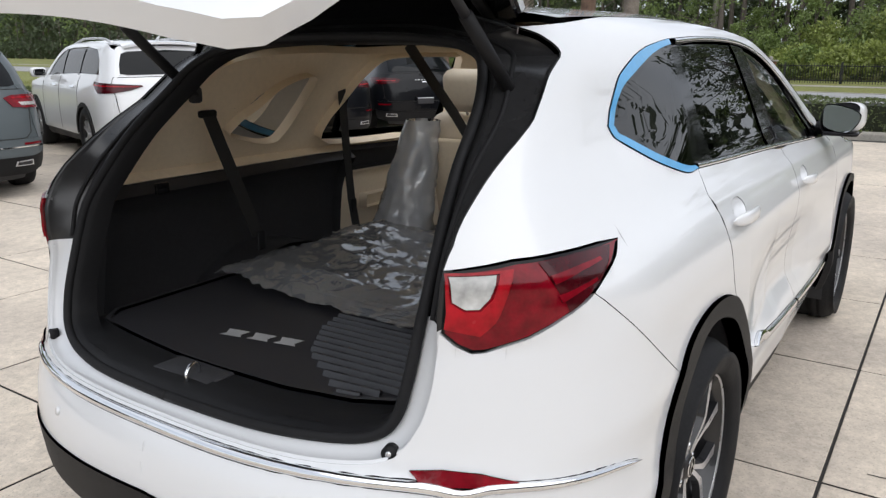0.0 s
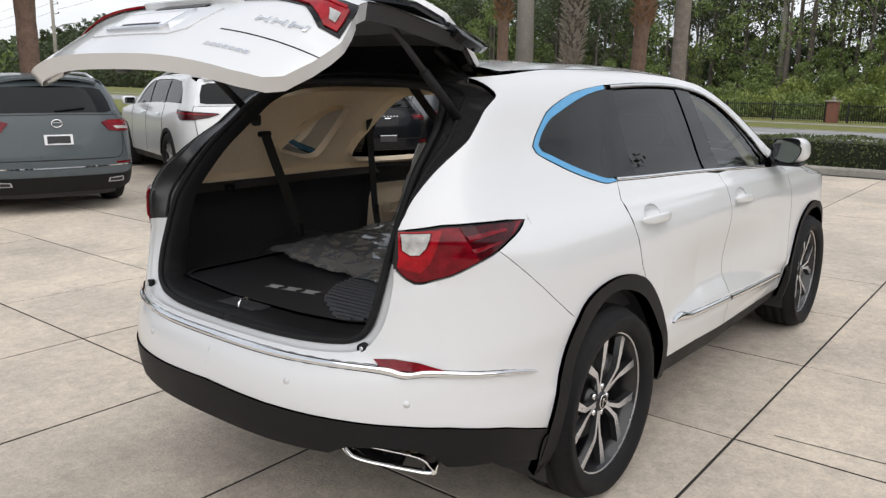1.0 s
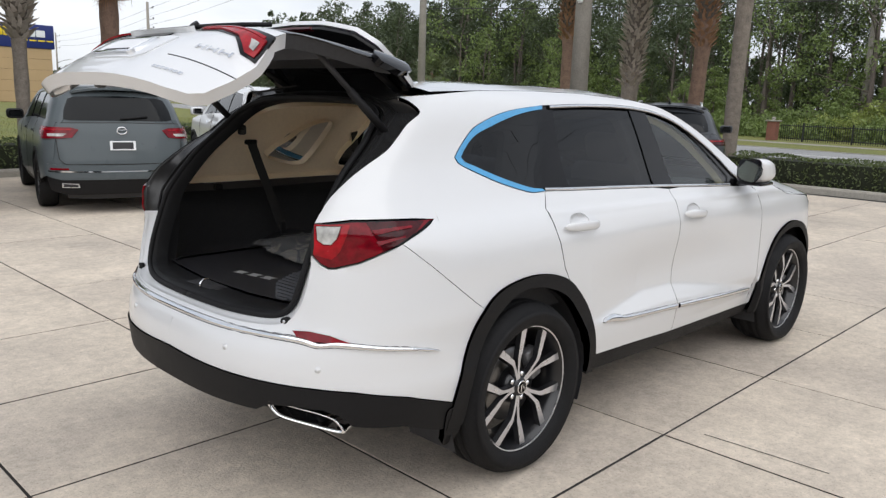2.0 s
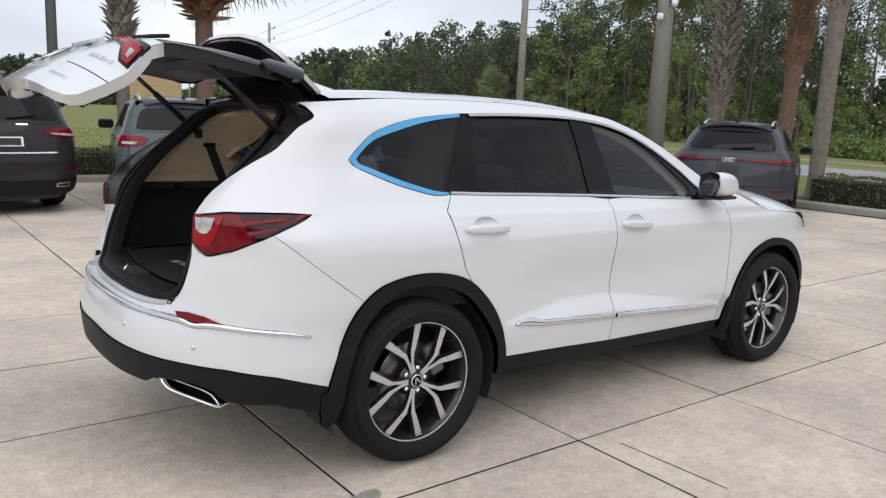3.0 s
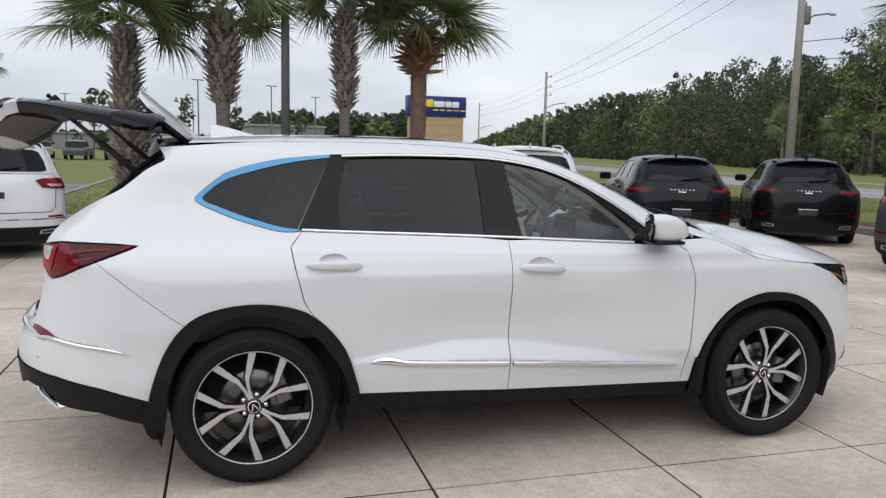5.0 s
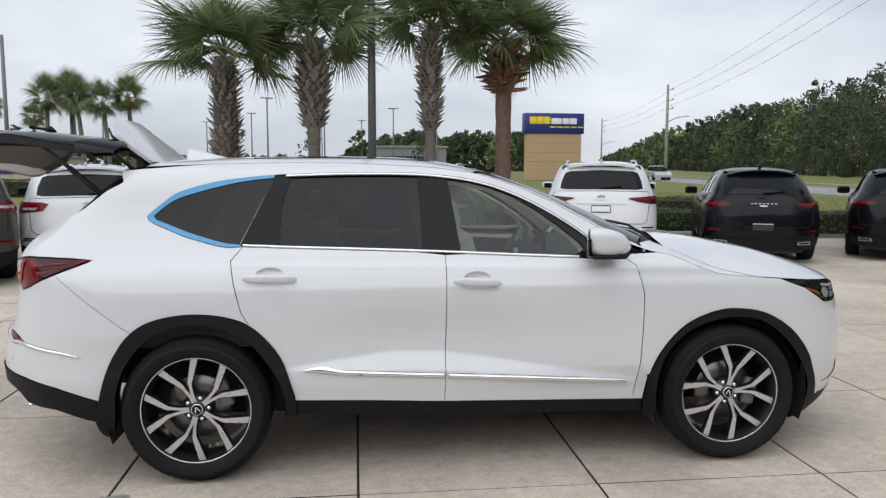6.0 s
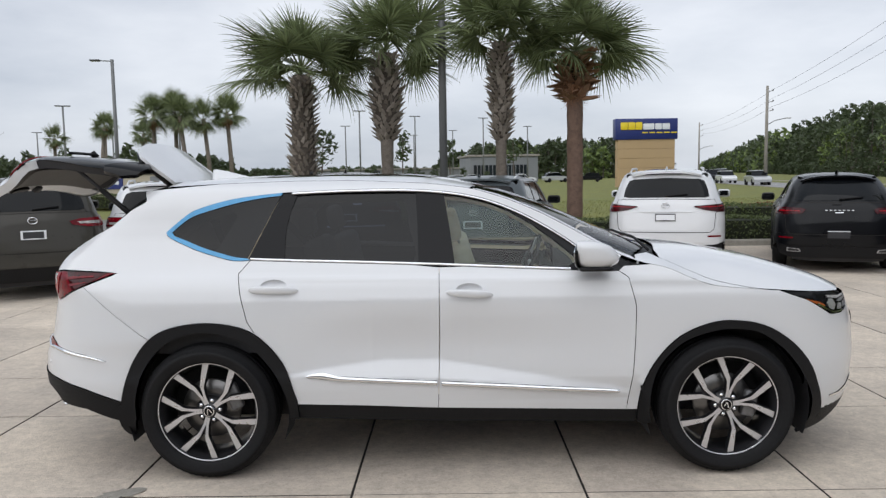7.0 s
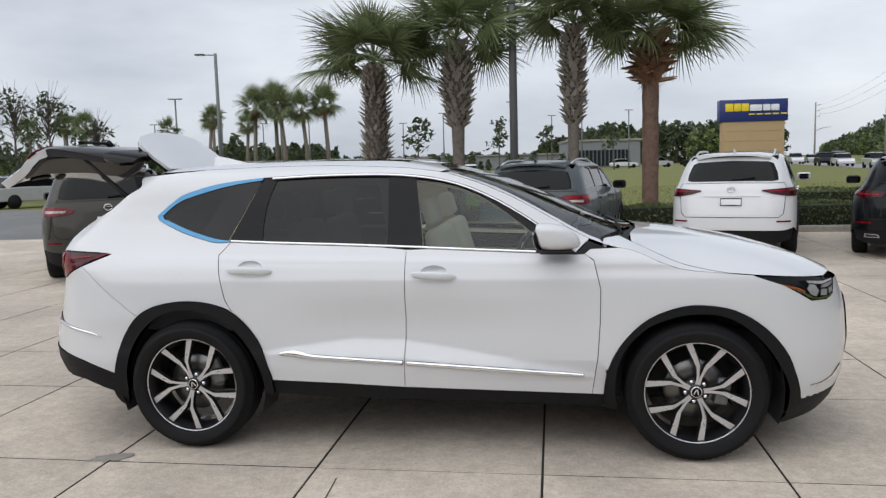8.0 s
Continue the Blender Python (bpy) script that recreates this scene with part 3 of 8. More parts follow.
def bead(name, line, material, label="", proud=0.010, gap=True, taper=(0.0, 0.0), owner=None):
    """A rounded bright strip along (u, z, height) points of the side, on a thin dark bed, on both sides of the car."""
    pts = spline([(a, b, h, 0) for a, b, h in line], 4)
    made = []
    for s in (1, -1):
        for nm, wide, rise, mt in ((name, 1.0, proud, material),) + ((("strip_bed", 1.0, .003, GLOSS_BLACK),) if gap else ()):
            v, f, m = [], [], 9
            for i, (a, b, h, _) in enumerate(pts):
                end = max(0.0, 1 - min(1, i / 2.0)) * taper[0] + max(0.0, 1 - min(1, (len(pts) - 1 - i) / 2.0)) * taper[1]
                hh = (h * wide + (.006 if nm == "strip_bed" else 0)) * (1 - .8 * end)
                for k in range(m):
                    c = math.pi * k / (m - 1) - math.pi / 2
                    q = side_surf(np.array([a]), np.array([b + hh / 2 * math.sin(c)]), -.002 + rise * max(0.0, math.cos(c)) ** .6)[0][0]
                    v.append((q[0], q[1] * s, q[2]))
            for i in range(len(pts) - 1):
                for k in range(m - 1):
                    q4 = (i * m + k, (i + 1) * m + k, (i + 1) * m + k + 1, i * m + k + 1)
                    f.append(q4 if s > 0 else q4[::-1])
            ob = part(nm, mesh_of(nm, v, f, smooth=True), mt, made[-1] if nm == "strip_bed" else car, label if nm == name else "")
            if nm == name:
                made.append(ob)
    return made


# glass line: blue film, glazing, pillars, bright strips
TAPE_IN_UP = [(-.233, 1.372), (-.131, 1.451), (-.02, 1.491), (.139, 1.533), (.268, 1.557), (.389, 1.571)]
TAPE_IN_LOW = [(.218, 1.224), (.131, 1.236), (-.034, 1.284), (-.168, 1.335)]
tape_out = tape_low + tape_up
skin("protective_film", [tape_out + [(.392, 1.575)] + spline(TAPE_IN_UP, 4)[::-1] + [(-.215, 1.352)] + spline(TAPE_IN_LOW, 4)[::-1]], TAPE_BLUE, car, "blue protective film round the quarter window", out=0.0035, depth=0.01)
q_glass = spline(TAPE_IN_UP, 4) + spline(TAPE_IN_LOW, 4)
r_glass = [(.481, 1.572), (.452, 1.49), (.432, 1.401), (.426, 1.30), (.431, 1.214), (.8, 1.203), (1.185, 1.188), (1.18, 1.40), (1.169, 1.583), (.9, 1.587), (.7, 1.585)]
f_glass = [(1.332, 1.575), (1.36, 1.40), (1.391, 1.182), (1.7, 1.166), (1.93, 1.155), (2.03, 1.165), (2.075, 1.195)] + [(2.055, 1.222), (1.966, 1.295), (1.828, 1.398), (1.703, 1.47), (1.576, 1.525), (1.447, 1.556)]
pillar_black = [(.221, 1.222)] + belt_line[1:] + dlo_top[::-1]
skin("window_surround", [inset(pillar_black, 0.001), r_glass, f_glass], GLOSS_BLACK, car, "gloss black window surround and pillars", out=-0.006, depth=0.02)
skin("quarter_window", [q_glass], GLASS_DARK, car, "dark tinted quarter glass", out=-0.002, depth=0.004, both=False)
part("rear_door_window", panel_mesh("rear_door_window", [inset(r_glass, -.006)], side_surf, out=-0.011, depth=0.004), GLASS_DARK, car, "dark tinted door glass")      # the one on the far side is wound down
skin("front_door_window", [inset(f_glass, -.006)], GLASS_FRONT, car, "lightly tinted door glass", out=-0.011, depth=0.004)
bead("belt_moulding", [(x, z + .0065, .013) for x, z in belt_line if x < 2.11], CHROME, "chrome strip under the windows", .009)
dl = [p for p in dlo_top if p[0] > .41 and p[1] > 1.15]
bead("window_moulding", [(x - .002, z - .0065, .012) for x, z in dl[::3]], CHROME, "chrome strip over the windows", .008)
bead("door_moulding", [(.555, .578, .012), (.60, .583, .028), (.65, .583, .038), (.70, .574, .036), (.76, .564, .027), (1.0, .5505, .025), (1.282, .536, .026)], CHROME, "chrome strip low on the door", .018, True, (1, 0))
bead("door_moulding", [(1.308, .534, .026), (1.65, .5125, .025), (1.987, .490, .024), (2.25, .4735, .022), (2.295, .472, .012)], CHROME, "chrome strip low on the door", .018, True, (0, 1))
bead("bumper_strip", [(*X(-.55, .675), .008), (*X(-.65, .695), .015), (*X(-.761, .709), .018), (*X(-.902, .729), .021), (*R(.727, .724), .020), (*R(.67, .737), .022), (*R(.572, .741), .020), (*R(.3, .740), .022), (*R(.12, .740), .022), (R(0, .740)[0], .740, .022)], CHROME, "chrome strip across the rear bumper", .014, True, (1, 0))

# lamps at the rear corner
lamp_outline = lamp_top + lamp_low[1:]
lamps = skin("tail_lamp", [inset(lamp_outline, .002)], GLOSS_BLACK, car, "red and clear tail lamp with a dark rim", out=-0.004)
for lamp, mir in zip(lamps, (False, True)):
    guide_in = [R(.677, 1.148), R(.756, 1.151), R(.750, 1.106), R(.734, 1.083), R(.708, 1.082), R(.685, 1.098)]
    for nm, lp, mt, o in (("lens", [inset(lamp_outline, .0085)], RED_LENS, .003),
                          ("lens", [[X(-.80, 1.163), X(-.70, 1.163), X(-.56, 1.155), X(-.65, 1.108), X(-.76, 1.063), X(-.775, 1.10)]], RED_DEEP, .0045),
                          ("reflector", [[R(.680, 1.146), R(.752, 1.149), R(.746, 1.108), R(.732, 1.087), R(.710, 1.086), R(.688, 1.100)]], CLEAR_LENS, .006),
                          ("light_guide", [[R(.671, 1.152), R(.772, 1.157), R(.770, 1.11), R(.756, 1.062), R(.730, 1.032), R(.674, 1.048)], guide_in], RED_BRIGHT, .007),
                          ("light_guide", [[X(-.79, 1.137), X(-.71, 1.142), X(-.63, 1.143), X(-.63, 1.137), X(-.71, 1.132), X(-.785, 1.122)]], RED_LENS, .007),
                          ("light_guide", [[X(-.78, 1.098), X(-.73, 1.106), X(-.67, 1.113), X(-.67, 1.106), X(-.73, 1.095), X(-.775, 1.084)]], RED_LENS, .007)):
        part(nm, panel_mesh(nm, lp, side_surf, out=o, depth=0.014 if nm == "lens" else 0.006, cell=0.03, mirror=mir, fair=True), mt, lamp)
skin("head_lamp", [inset([X(x, z) for x, z in HEAD], .002)], GLOSS_BLACK, car, "dark head lamp with a clear cover", out=-0.003)
for nm, lp, mt, o in (("lamp_jewel", [X(3.470, .930), X(3.495, .898), X(3.530, .885), X(3.548, .912), X(3.525, .945), X(3.49, .952)], SATIN, .002), ("lamp_jewel", [X(3.558, .886), X(3.600, .880), X(3.610, .912), X(3.566, .918)], SATIN, .002),
                      ("lamp_jewel", [X(3.618, .886), X(3.648, .895), X(3.656, .925), X(3.620, .916)], SATIN, .002), ("lamp_jewel", [X(3.566, .926), X(3.61, .922), X(3.655, .934), X(3.66, .945), X(3.575, .940)], SATIN, .002),
                      ("running_light", [X(3.475, .958), X(3.56, .944), X(3.655, .950), X(3.66, .958), X(3.57, .958), X(3.47, .972)], CLEAR_LENS, .004),
                      ("lamp_base_trim", [X(3.40, .928), X(3.50, .874), X(3.535, .868), X(3.62, .868), X(3.652, .886), X(3.645, .892), X(3.61, .877), X(3.535, .877), X(3.505, .884), X(3.41, .934)], CHROME, .004)):
    skin(nm, [lp], mt, car, out=o, depth=0.006, cell=0.03)
skin("side_marker", [[X(3.32, .966), X(3.45, .906), X(3.462, .918), X(3.42, .940)]], AMBER, car, "amber side marker", out=0.002, depth=0.006)
skin("fog_trim", [[X(3.50, .394), X(3.58, .392), X(3.65, .41), X(3.71, .455), X(3.72, .478), X(3.69, .462), X(3.64, .428), X(3.57, .408), X(3.50, .404)]], CHROME, car, out=0.004, depth=0.012)
skin("bumper_reflector", [[R(.635, .767), R(.69, .770), R(.75, .760), R(.807, .736), R(.76, .734), R(.70, .738), R(.655, .748)]], RED_LENS, car, "red rear reflector", out=0.006, depth=0.012)
for y, z in ((.739, .638), (.379, .668)):
    for mir in (False, True):
        q, qn = MAIN.PN(np.array([R(y, z)[0]]), np.array([z]))
        s = np.array([1, -1 if mir else 1, 1])
        a, b = q[0] * s, q[0] * s + qn[0] * s * 0.003
        part("parking_sensor", tube_mesh("parking_sensor", [a - qn[0] * s * 0.01, b], 0.011, 20), PAINT_WHITE, car)
# exhaust finishers
for s in (-1, 1):
    ring = []
    for k in range(28):
        a = 2 * math.pi * k / 28
        c, sn = math.cos(a), math.sin(a)
        yy, zz = 0.145 * abs(c) ** 0.45 * (1 if c > 0 else -1), 0.030 * abs(sn) ** 0.45 * (1 if sn > 0 else -1)
        ring.append((yy + zz * 0.9 * -1, zz))
    dirx, v, f = Vector((-0.853, 0.522 * s, 0)), [], []
    ctr = Vector((-0.955, 0.65 * s, 0.428))
    ax = Vector((0.522, 0.853 * s, 0))
    for scale, back in ((1.0, 0.16), (1.0, 0.0), (0.94, -0.004), (0.88, 0.02), (0.86, 0.16)):
        for y, z in ring:
            v.append(ctr + ax * (y * scale) + Vector((0, 0, 1)) * (z * (scale if scale == 1 else scale * 0.93) - y * scale * 0.14) - dirx * back)
    for i in range(4):
        for k in range(28):
            f.append((i * 28 + k, i * 28 + (k + 1) % 28, (i + 1) * 28 + (k + 1) % 28, (i + 1) * 28 + k))
    tip = part("exhaust_tip", mesh_of("exhaust_tip", v, f, smooth=True), CHROME, car, "bright trapezoid exhaust finisher")
    part("exhaust_pipe", tube_mesh("exhaust_pipe", [ctr - dirx * 0.5, ctr - dirx * 0.12], 0.036, 14), TRIM_DARK, tip)

# roof, bonnet, glass in front
rail = lambda xs, g, s=-1: [(x, s * (float(crest_y(x)) - g)) for x in xs]
roof_x = np.linspace(-.29, 1.48, 24)
windshield = rail(np.linspace(1.53, 2.38, 14), .03) + [(2.50, -.55), (2.60, -.25), (2.62, 0), (2.60, .25), (2.50, .55)] + rail(np.linspace(1.53, 2.38, 14), .03, 1)[::-1] + [(1.45, .35), (1.43, 0), (1.45, -.35)]
roof_loop = rail(roof_x, -.002) + [(1.52, -.50), (1.44, -.35), (1.42, 0), (1.44, .35), (1.52, .50)] + rail(roof_x, -.002, 1)[::-1] + [(-.25, .25), (-.24, 0), (-.25, -.25)]
sunroof = [(.25, -.40), (1.25, -.40), (1.27, 0), (1.25, .40), (.25, .40)]
part("roof", panel_mesh("roof", [roof_loop, sunroof], top_surf, cell=0.07, flip=False), PAINT_WHITE, car)
part("sunroof", panel_mesh("sunroof", [inset(sunroof, .004)], top_surf, cell=0.08, out=-0.001, depth=.005), GLASS_ROOF, car, "tinted glass sunroof")
a_pillar = rail(np.linspace(1.50, 2.42, 14), -.002) + rail(np.linspace(1.53, 2.38, 14), .032)[::-1]
for s in (1, -1):
    lp = [(x, y * s) for x, y in a_pillar]
    part("a_pillar", panel_mesh("a_pillar", [lp], top_surf, cell=0.05), PAINT_WHITE, car)
part("windscreen", panel_mesh("windscreen", [windshield], top_surf, cell=0.08, out=-0.004, depth=0.005), GLASS_SHIELD, car, "clear windscreen")
hood_rear = [(2.572, -.55), (2.628, -.30), (2.652, 0), (2.628, .30), (2.572, .55)]
hood_x = np.linspace(2.562, 3.60, 18)


def hood_side(s, gap):
    return [(x, s * (crest_y(x) - gap - .13 * max(0.0, (3.05 - x) / .5) ** 1.4)) for x in hood_x]


hood = [(float(x), float(y)) for x, y in hood_side(-1, .004)[::-1] + hood_rear + hood_side(1, .004)] + [(3.68, .50), (3.74, .25), (3.755, 0), (3.74, -.25), (3.68, -.50)]
part("bonnet", panel_mesh("bonnet", [hood], top_surf, cell=0.06), PAINT_WHITE, car, "smooth white bonnet")
for s in (-1, 1):
    inner = [(float(x), float(y)) for x, y in hood_side(s, .0) if x < 3.06]
    outer = [(float(x), float(s * (crest_y(x) + .002))) for x in np.linspace(2.40, 3.05, 14)]
    part("fender_top", panel_mesh("fender_top", [outer + inner[::-1] + [(2.50, s * .66), (2.41, s * .755)]], top_surf, cell=0.05), PAINT_WHITE, car)
cowl = [(2.42, -.735), (2.50, -.55), (2.60, -.25), (2.62, 0), (2.60, .25), (2.50, .55), (2.42, .735), (2.52, .655), (2.562, .632)] + hood_rear[::-1] + [(2.562, -.632), (2.52, -.655)]
part("cowl_panel", panel_mesh("cowl_panel", [cowl], top_surf, out=-0.02, cell=0.08), PLASTIC_BLACK, car, "black cowl at the foot of the windscreen")
for y0, y1 in ((-.62, .02), (.05, .60)):
    p0, p1 = top_surf([2.52], [y0], .006)[0][0], top_surf([2.47], [y1], .012)[0][0]
    mid = top_surf([2.50], [(y0 + y1) / 2], .02)[0][0]
    part("windscreen_wiper", tube_mesh("windscreen_wiper", [p0, mid, p1], 0.008, 6), PLASTIC_BLACK, car)

# shark fin aerial
fin_v, fin_f = [], []
for i, (x, h, wd) in enumerate([(.06, .004, .02), (.0, .022, .034), (-.08, .048, .04), (-.155, .066, .036), (-.175, .062, .03), (-.178, .004, .03)]):
    zb = float(top_point(np.array(x), np.array(0.0))[2])
    for y, hz in ((-wd, 0), (-wd * .5, .6), (-wd * .14, 1), (wd * .14, 1), (wd * .5, .6), (wd, 0)):
        fin_v.append((x - .02, y, zb + h * hz - 0.002))
for i in range(5):
    for k in range(5):
        fin_f.append((i * 6 + k, i * 6 + k + 1, (i + 1) * 6 + k + 1, (i + 1) * 6 + k))
fin_f.append(tuple(range(30, 36)))
part("aerial", mesh_of("aerial", fin_v, fin_f, smooth=True), PAINT_WHITE, car, "white shark fin aerial")

# door handles: a bowl behind, a bar in front
for x0, x1, z0, z1, door in ((.245, .523, 1.066, 1.058, "rear_door"), (1.337, 1.596, 1.038, 1.022, "front_door")):
    for d, s in zip(doors[door], (1, -1)):
        xm, zm = (x0 + x1) / 2, (z0 + z1) / 2
        q, qn = MAIN.PN(np.array([xm]), np.array([zm]))
        q, qn = q[0], qn[0]
        v, f = [], []
        ns, nr = 22, 10
        for i in range(ns):
            t = i / (ns - 1)
            x = x0 + (x1 - x0) * t
            env = max(0.03, (1 - abs(2 * t - 1) ** 4)) ** 0.5
            yc = -MAIN.w(x, zm) - 0.012 - 0.026 * (1 - abs(2 * t - 1) ** 3)
            for k in range(nr):
                a = 2 * math.pi * k / nr
                v.append((x, (yc + 0.009 * math.cos(a) * env) * s, z0 + (z1 - z0) * t + 0.022 * env * math.sin(a) - .004 * (1 - env)))
        for i in range(ns - 1):
            for k in range(nr):
                f.append((i * nr + k, i * nr + (k + 1) % nr, (i + 1) * nr + (k + 1) % nr, (i + 1) * nr + k))
        f += [tuple(range(nr)), tuple(range((ns - 1) * nr, ns * nr))]
        h = part("door_handle", mesh_of("door_handle", v, f, smooth=True), PAINT_WHITE, d, "white pull handle")
        # finger bowl, a dish pressed into the door
        bx, bz = BOWL[door]
        bv, bf, nb, rings, seg = [], [], [], 6, 28
        for r in range(rings + 1):
            t = r / rings
            for k in range(seg):
                a = 2 * math.pi * k / seg
                xx, zz = bx + .0745 * t * math.cos(a), bz + .0375 * t * math.sin(a)
                bv.append((xx, (-MAIN.w(xx, zz) + 0.022 * (1 - t * t) ** 0.8 + 0.001) * s, zz))
        for r in range(rings):
            for k in range(seg):
                f4 = (r * seg + k, r * seg + (k + 1) % seg, (r + 1) * seg + (k + 1) % seg, (r + 1) * seg + k)
                bf.append(f4 if s < 0 else f4[::-1])
        part("handle_bowl", mesh_of("handle_bowl", bv, bf, smooth=True), PAINT_WHITE, d)

# door mirrors
for s in (1, -1):
    shell = bmesh.new()
    bmesh.ops.create_uvsphere(shell, u_segments=28, v_segments=18, radius=1)
    for v in shell.verts:
        x, y, z = v.co
        px = abs(x) ** (0.75 if x > 0 else 0.35) * (1 if x > 0 else -1)
        py = abs(y) ** 0.7 * (1 if y > 0 else -1)
        pz = abs(z) ** 0.62 * (1 if z > 0 else -1)
        taper = 1 - 0.25 * max(0, px)
        v.co = (2.15 + 0.115 * px - (0.03 * pz), s * (-0.958 + 0.098 * py * -1), 1.235 + 0.077 * pz * taper + 0.012 * py)
    for f in shell.faces:
        f.smooth = True
    bmesh.ops.bisect_plane(shell, geom=list(shell.verts) + list(shell.edges) + list(shell.faces), plane_co=(2.062, s * -.958, 0), plane_no=(-1, .32 * s, 0), clear_outer=True)
    mirror = part("door_mirror", shell, PAINT_WHITE, car, "white door mirror with a black foot")
    shape = spline([(-1, .70), (-.82, .97), (-.35, 1.0), (.40, .80), (.92, .48), (1, .12), (.88, -.35), (.52, -.92), (.05, -1), (-.6, -.86), (-.95, -.55), (-1, 0)], 4, True)
    shape = [shape[int(k * len(shape) / 32)] for k in range(32)]
    rim = [(2.057, s * (-0.958 - .090 * u_), 1.237 + .070 * w_) for u_, w_ in shape]
    big = [(x_ + .32 * s * (y_ + s * .958), (y_ + s * .958) * k_ - s * .958, 1.235 + (z_ - 1.235) * k_) for x_, k_ in ((2.072, .90), (2.060, .95), (2.056, .93)) for _, y_, z_ in rim]
    part("mirror_surround", mesh_of("mirror_surround", big, [(r_ * 32 + i, r_ * 32 + (i + 1) % 32, r_ * 32 + 32 + (i + 1) % 32, r_ * 32 + 32 + i) for r_ in range(2) for i in range(32)] + [tuple(range(64, 96))]), GLOSS_BLACK, mirror)
    gl = [(2.0545 + .32 * s * (p[1] + s * .958), p[1] * .91 + s * -.958 * .09, 1.235 + (p[2] - 1.235) * .88) for p in rim]
    gl2 = [(p[0] - .005, p[1], p[2]) for p in gl]
    part("mirror_glass", mesh_of("mirror_glass", gl + gl2, [tuple(range(32, 64))] + [(i, (i + 1) % 32, 32 + (i + 1) % 32, 32 + i) for i in range(32)]), MIRROR, mirror, "mirror glass")
    part("mirror_foot", tube_mesh("mirror_foot", [(2.20, s * -.84, 1.175), (2.17, s * -.90, 1.18), (2.15, s * -.96, 1.19)], 0.022, 10, flat=1.6), PLASTIC_BLACK, mirror)
    part("mirror_skirt", box_bm((.18, .16, .022), (2.145, s * -.958, 1.163), .01, 2), GLOSS_BLACK, mirror)

# underside, wheel wells
part("underbody", box_bm((4.0, 1.36, .42), (1.58, 0, .48), .05, 2), TRIM_DARK, car)
part("rear_floor", box_bm((.52, 1.30, .26), (-.66, 0, .58), .04, 2), TRIM_DARK, car)
part("bulkhead", box_bm((.12, 1.5, .75), (2.42, 0, .75), .02, 1), TRIM_DARK, car)
part("engine_cover", box_bm((1.0, 1.3, .3), (3.0, 0, .82), .05, 2), TRIM_DARK, car)
for hx in (HUB_R, HUB_F):
    for s in (1, -1):
        v, f = [], []
        for k in range(19):
            a = math.pi * (-0.12 + 1.24 * k / 18)
            for y in (-.925, -.66):
                v.append((hx + .455 * math.cos(a), y * s, AXLE_Z + .455 * math.sin(a)))
        f = [(2 * k, 2 * k + 1, 2 * k + 3, 2 * k + 2) for k in range(18)]
        part("wheel_well", mesh_of("wheel_well", v, f, smooth=True), TRIM_DARK, car)


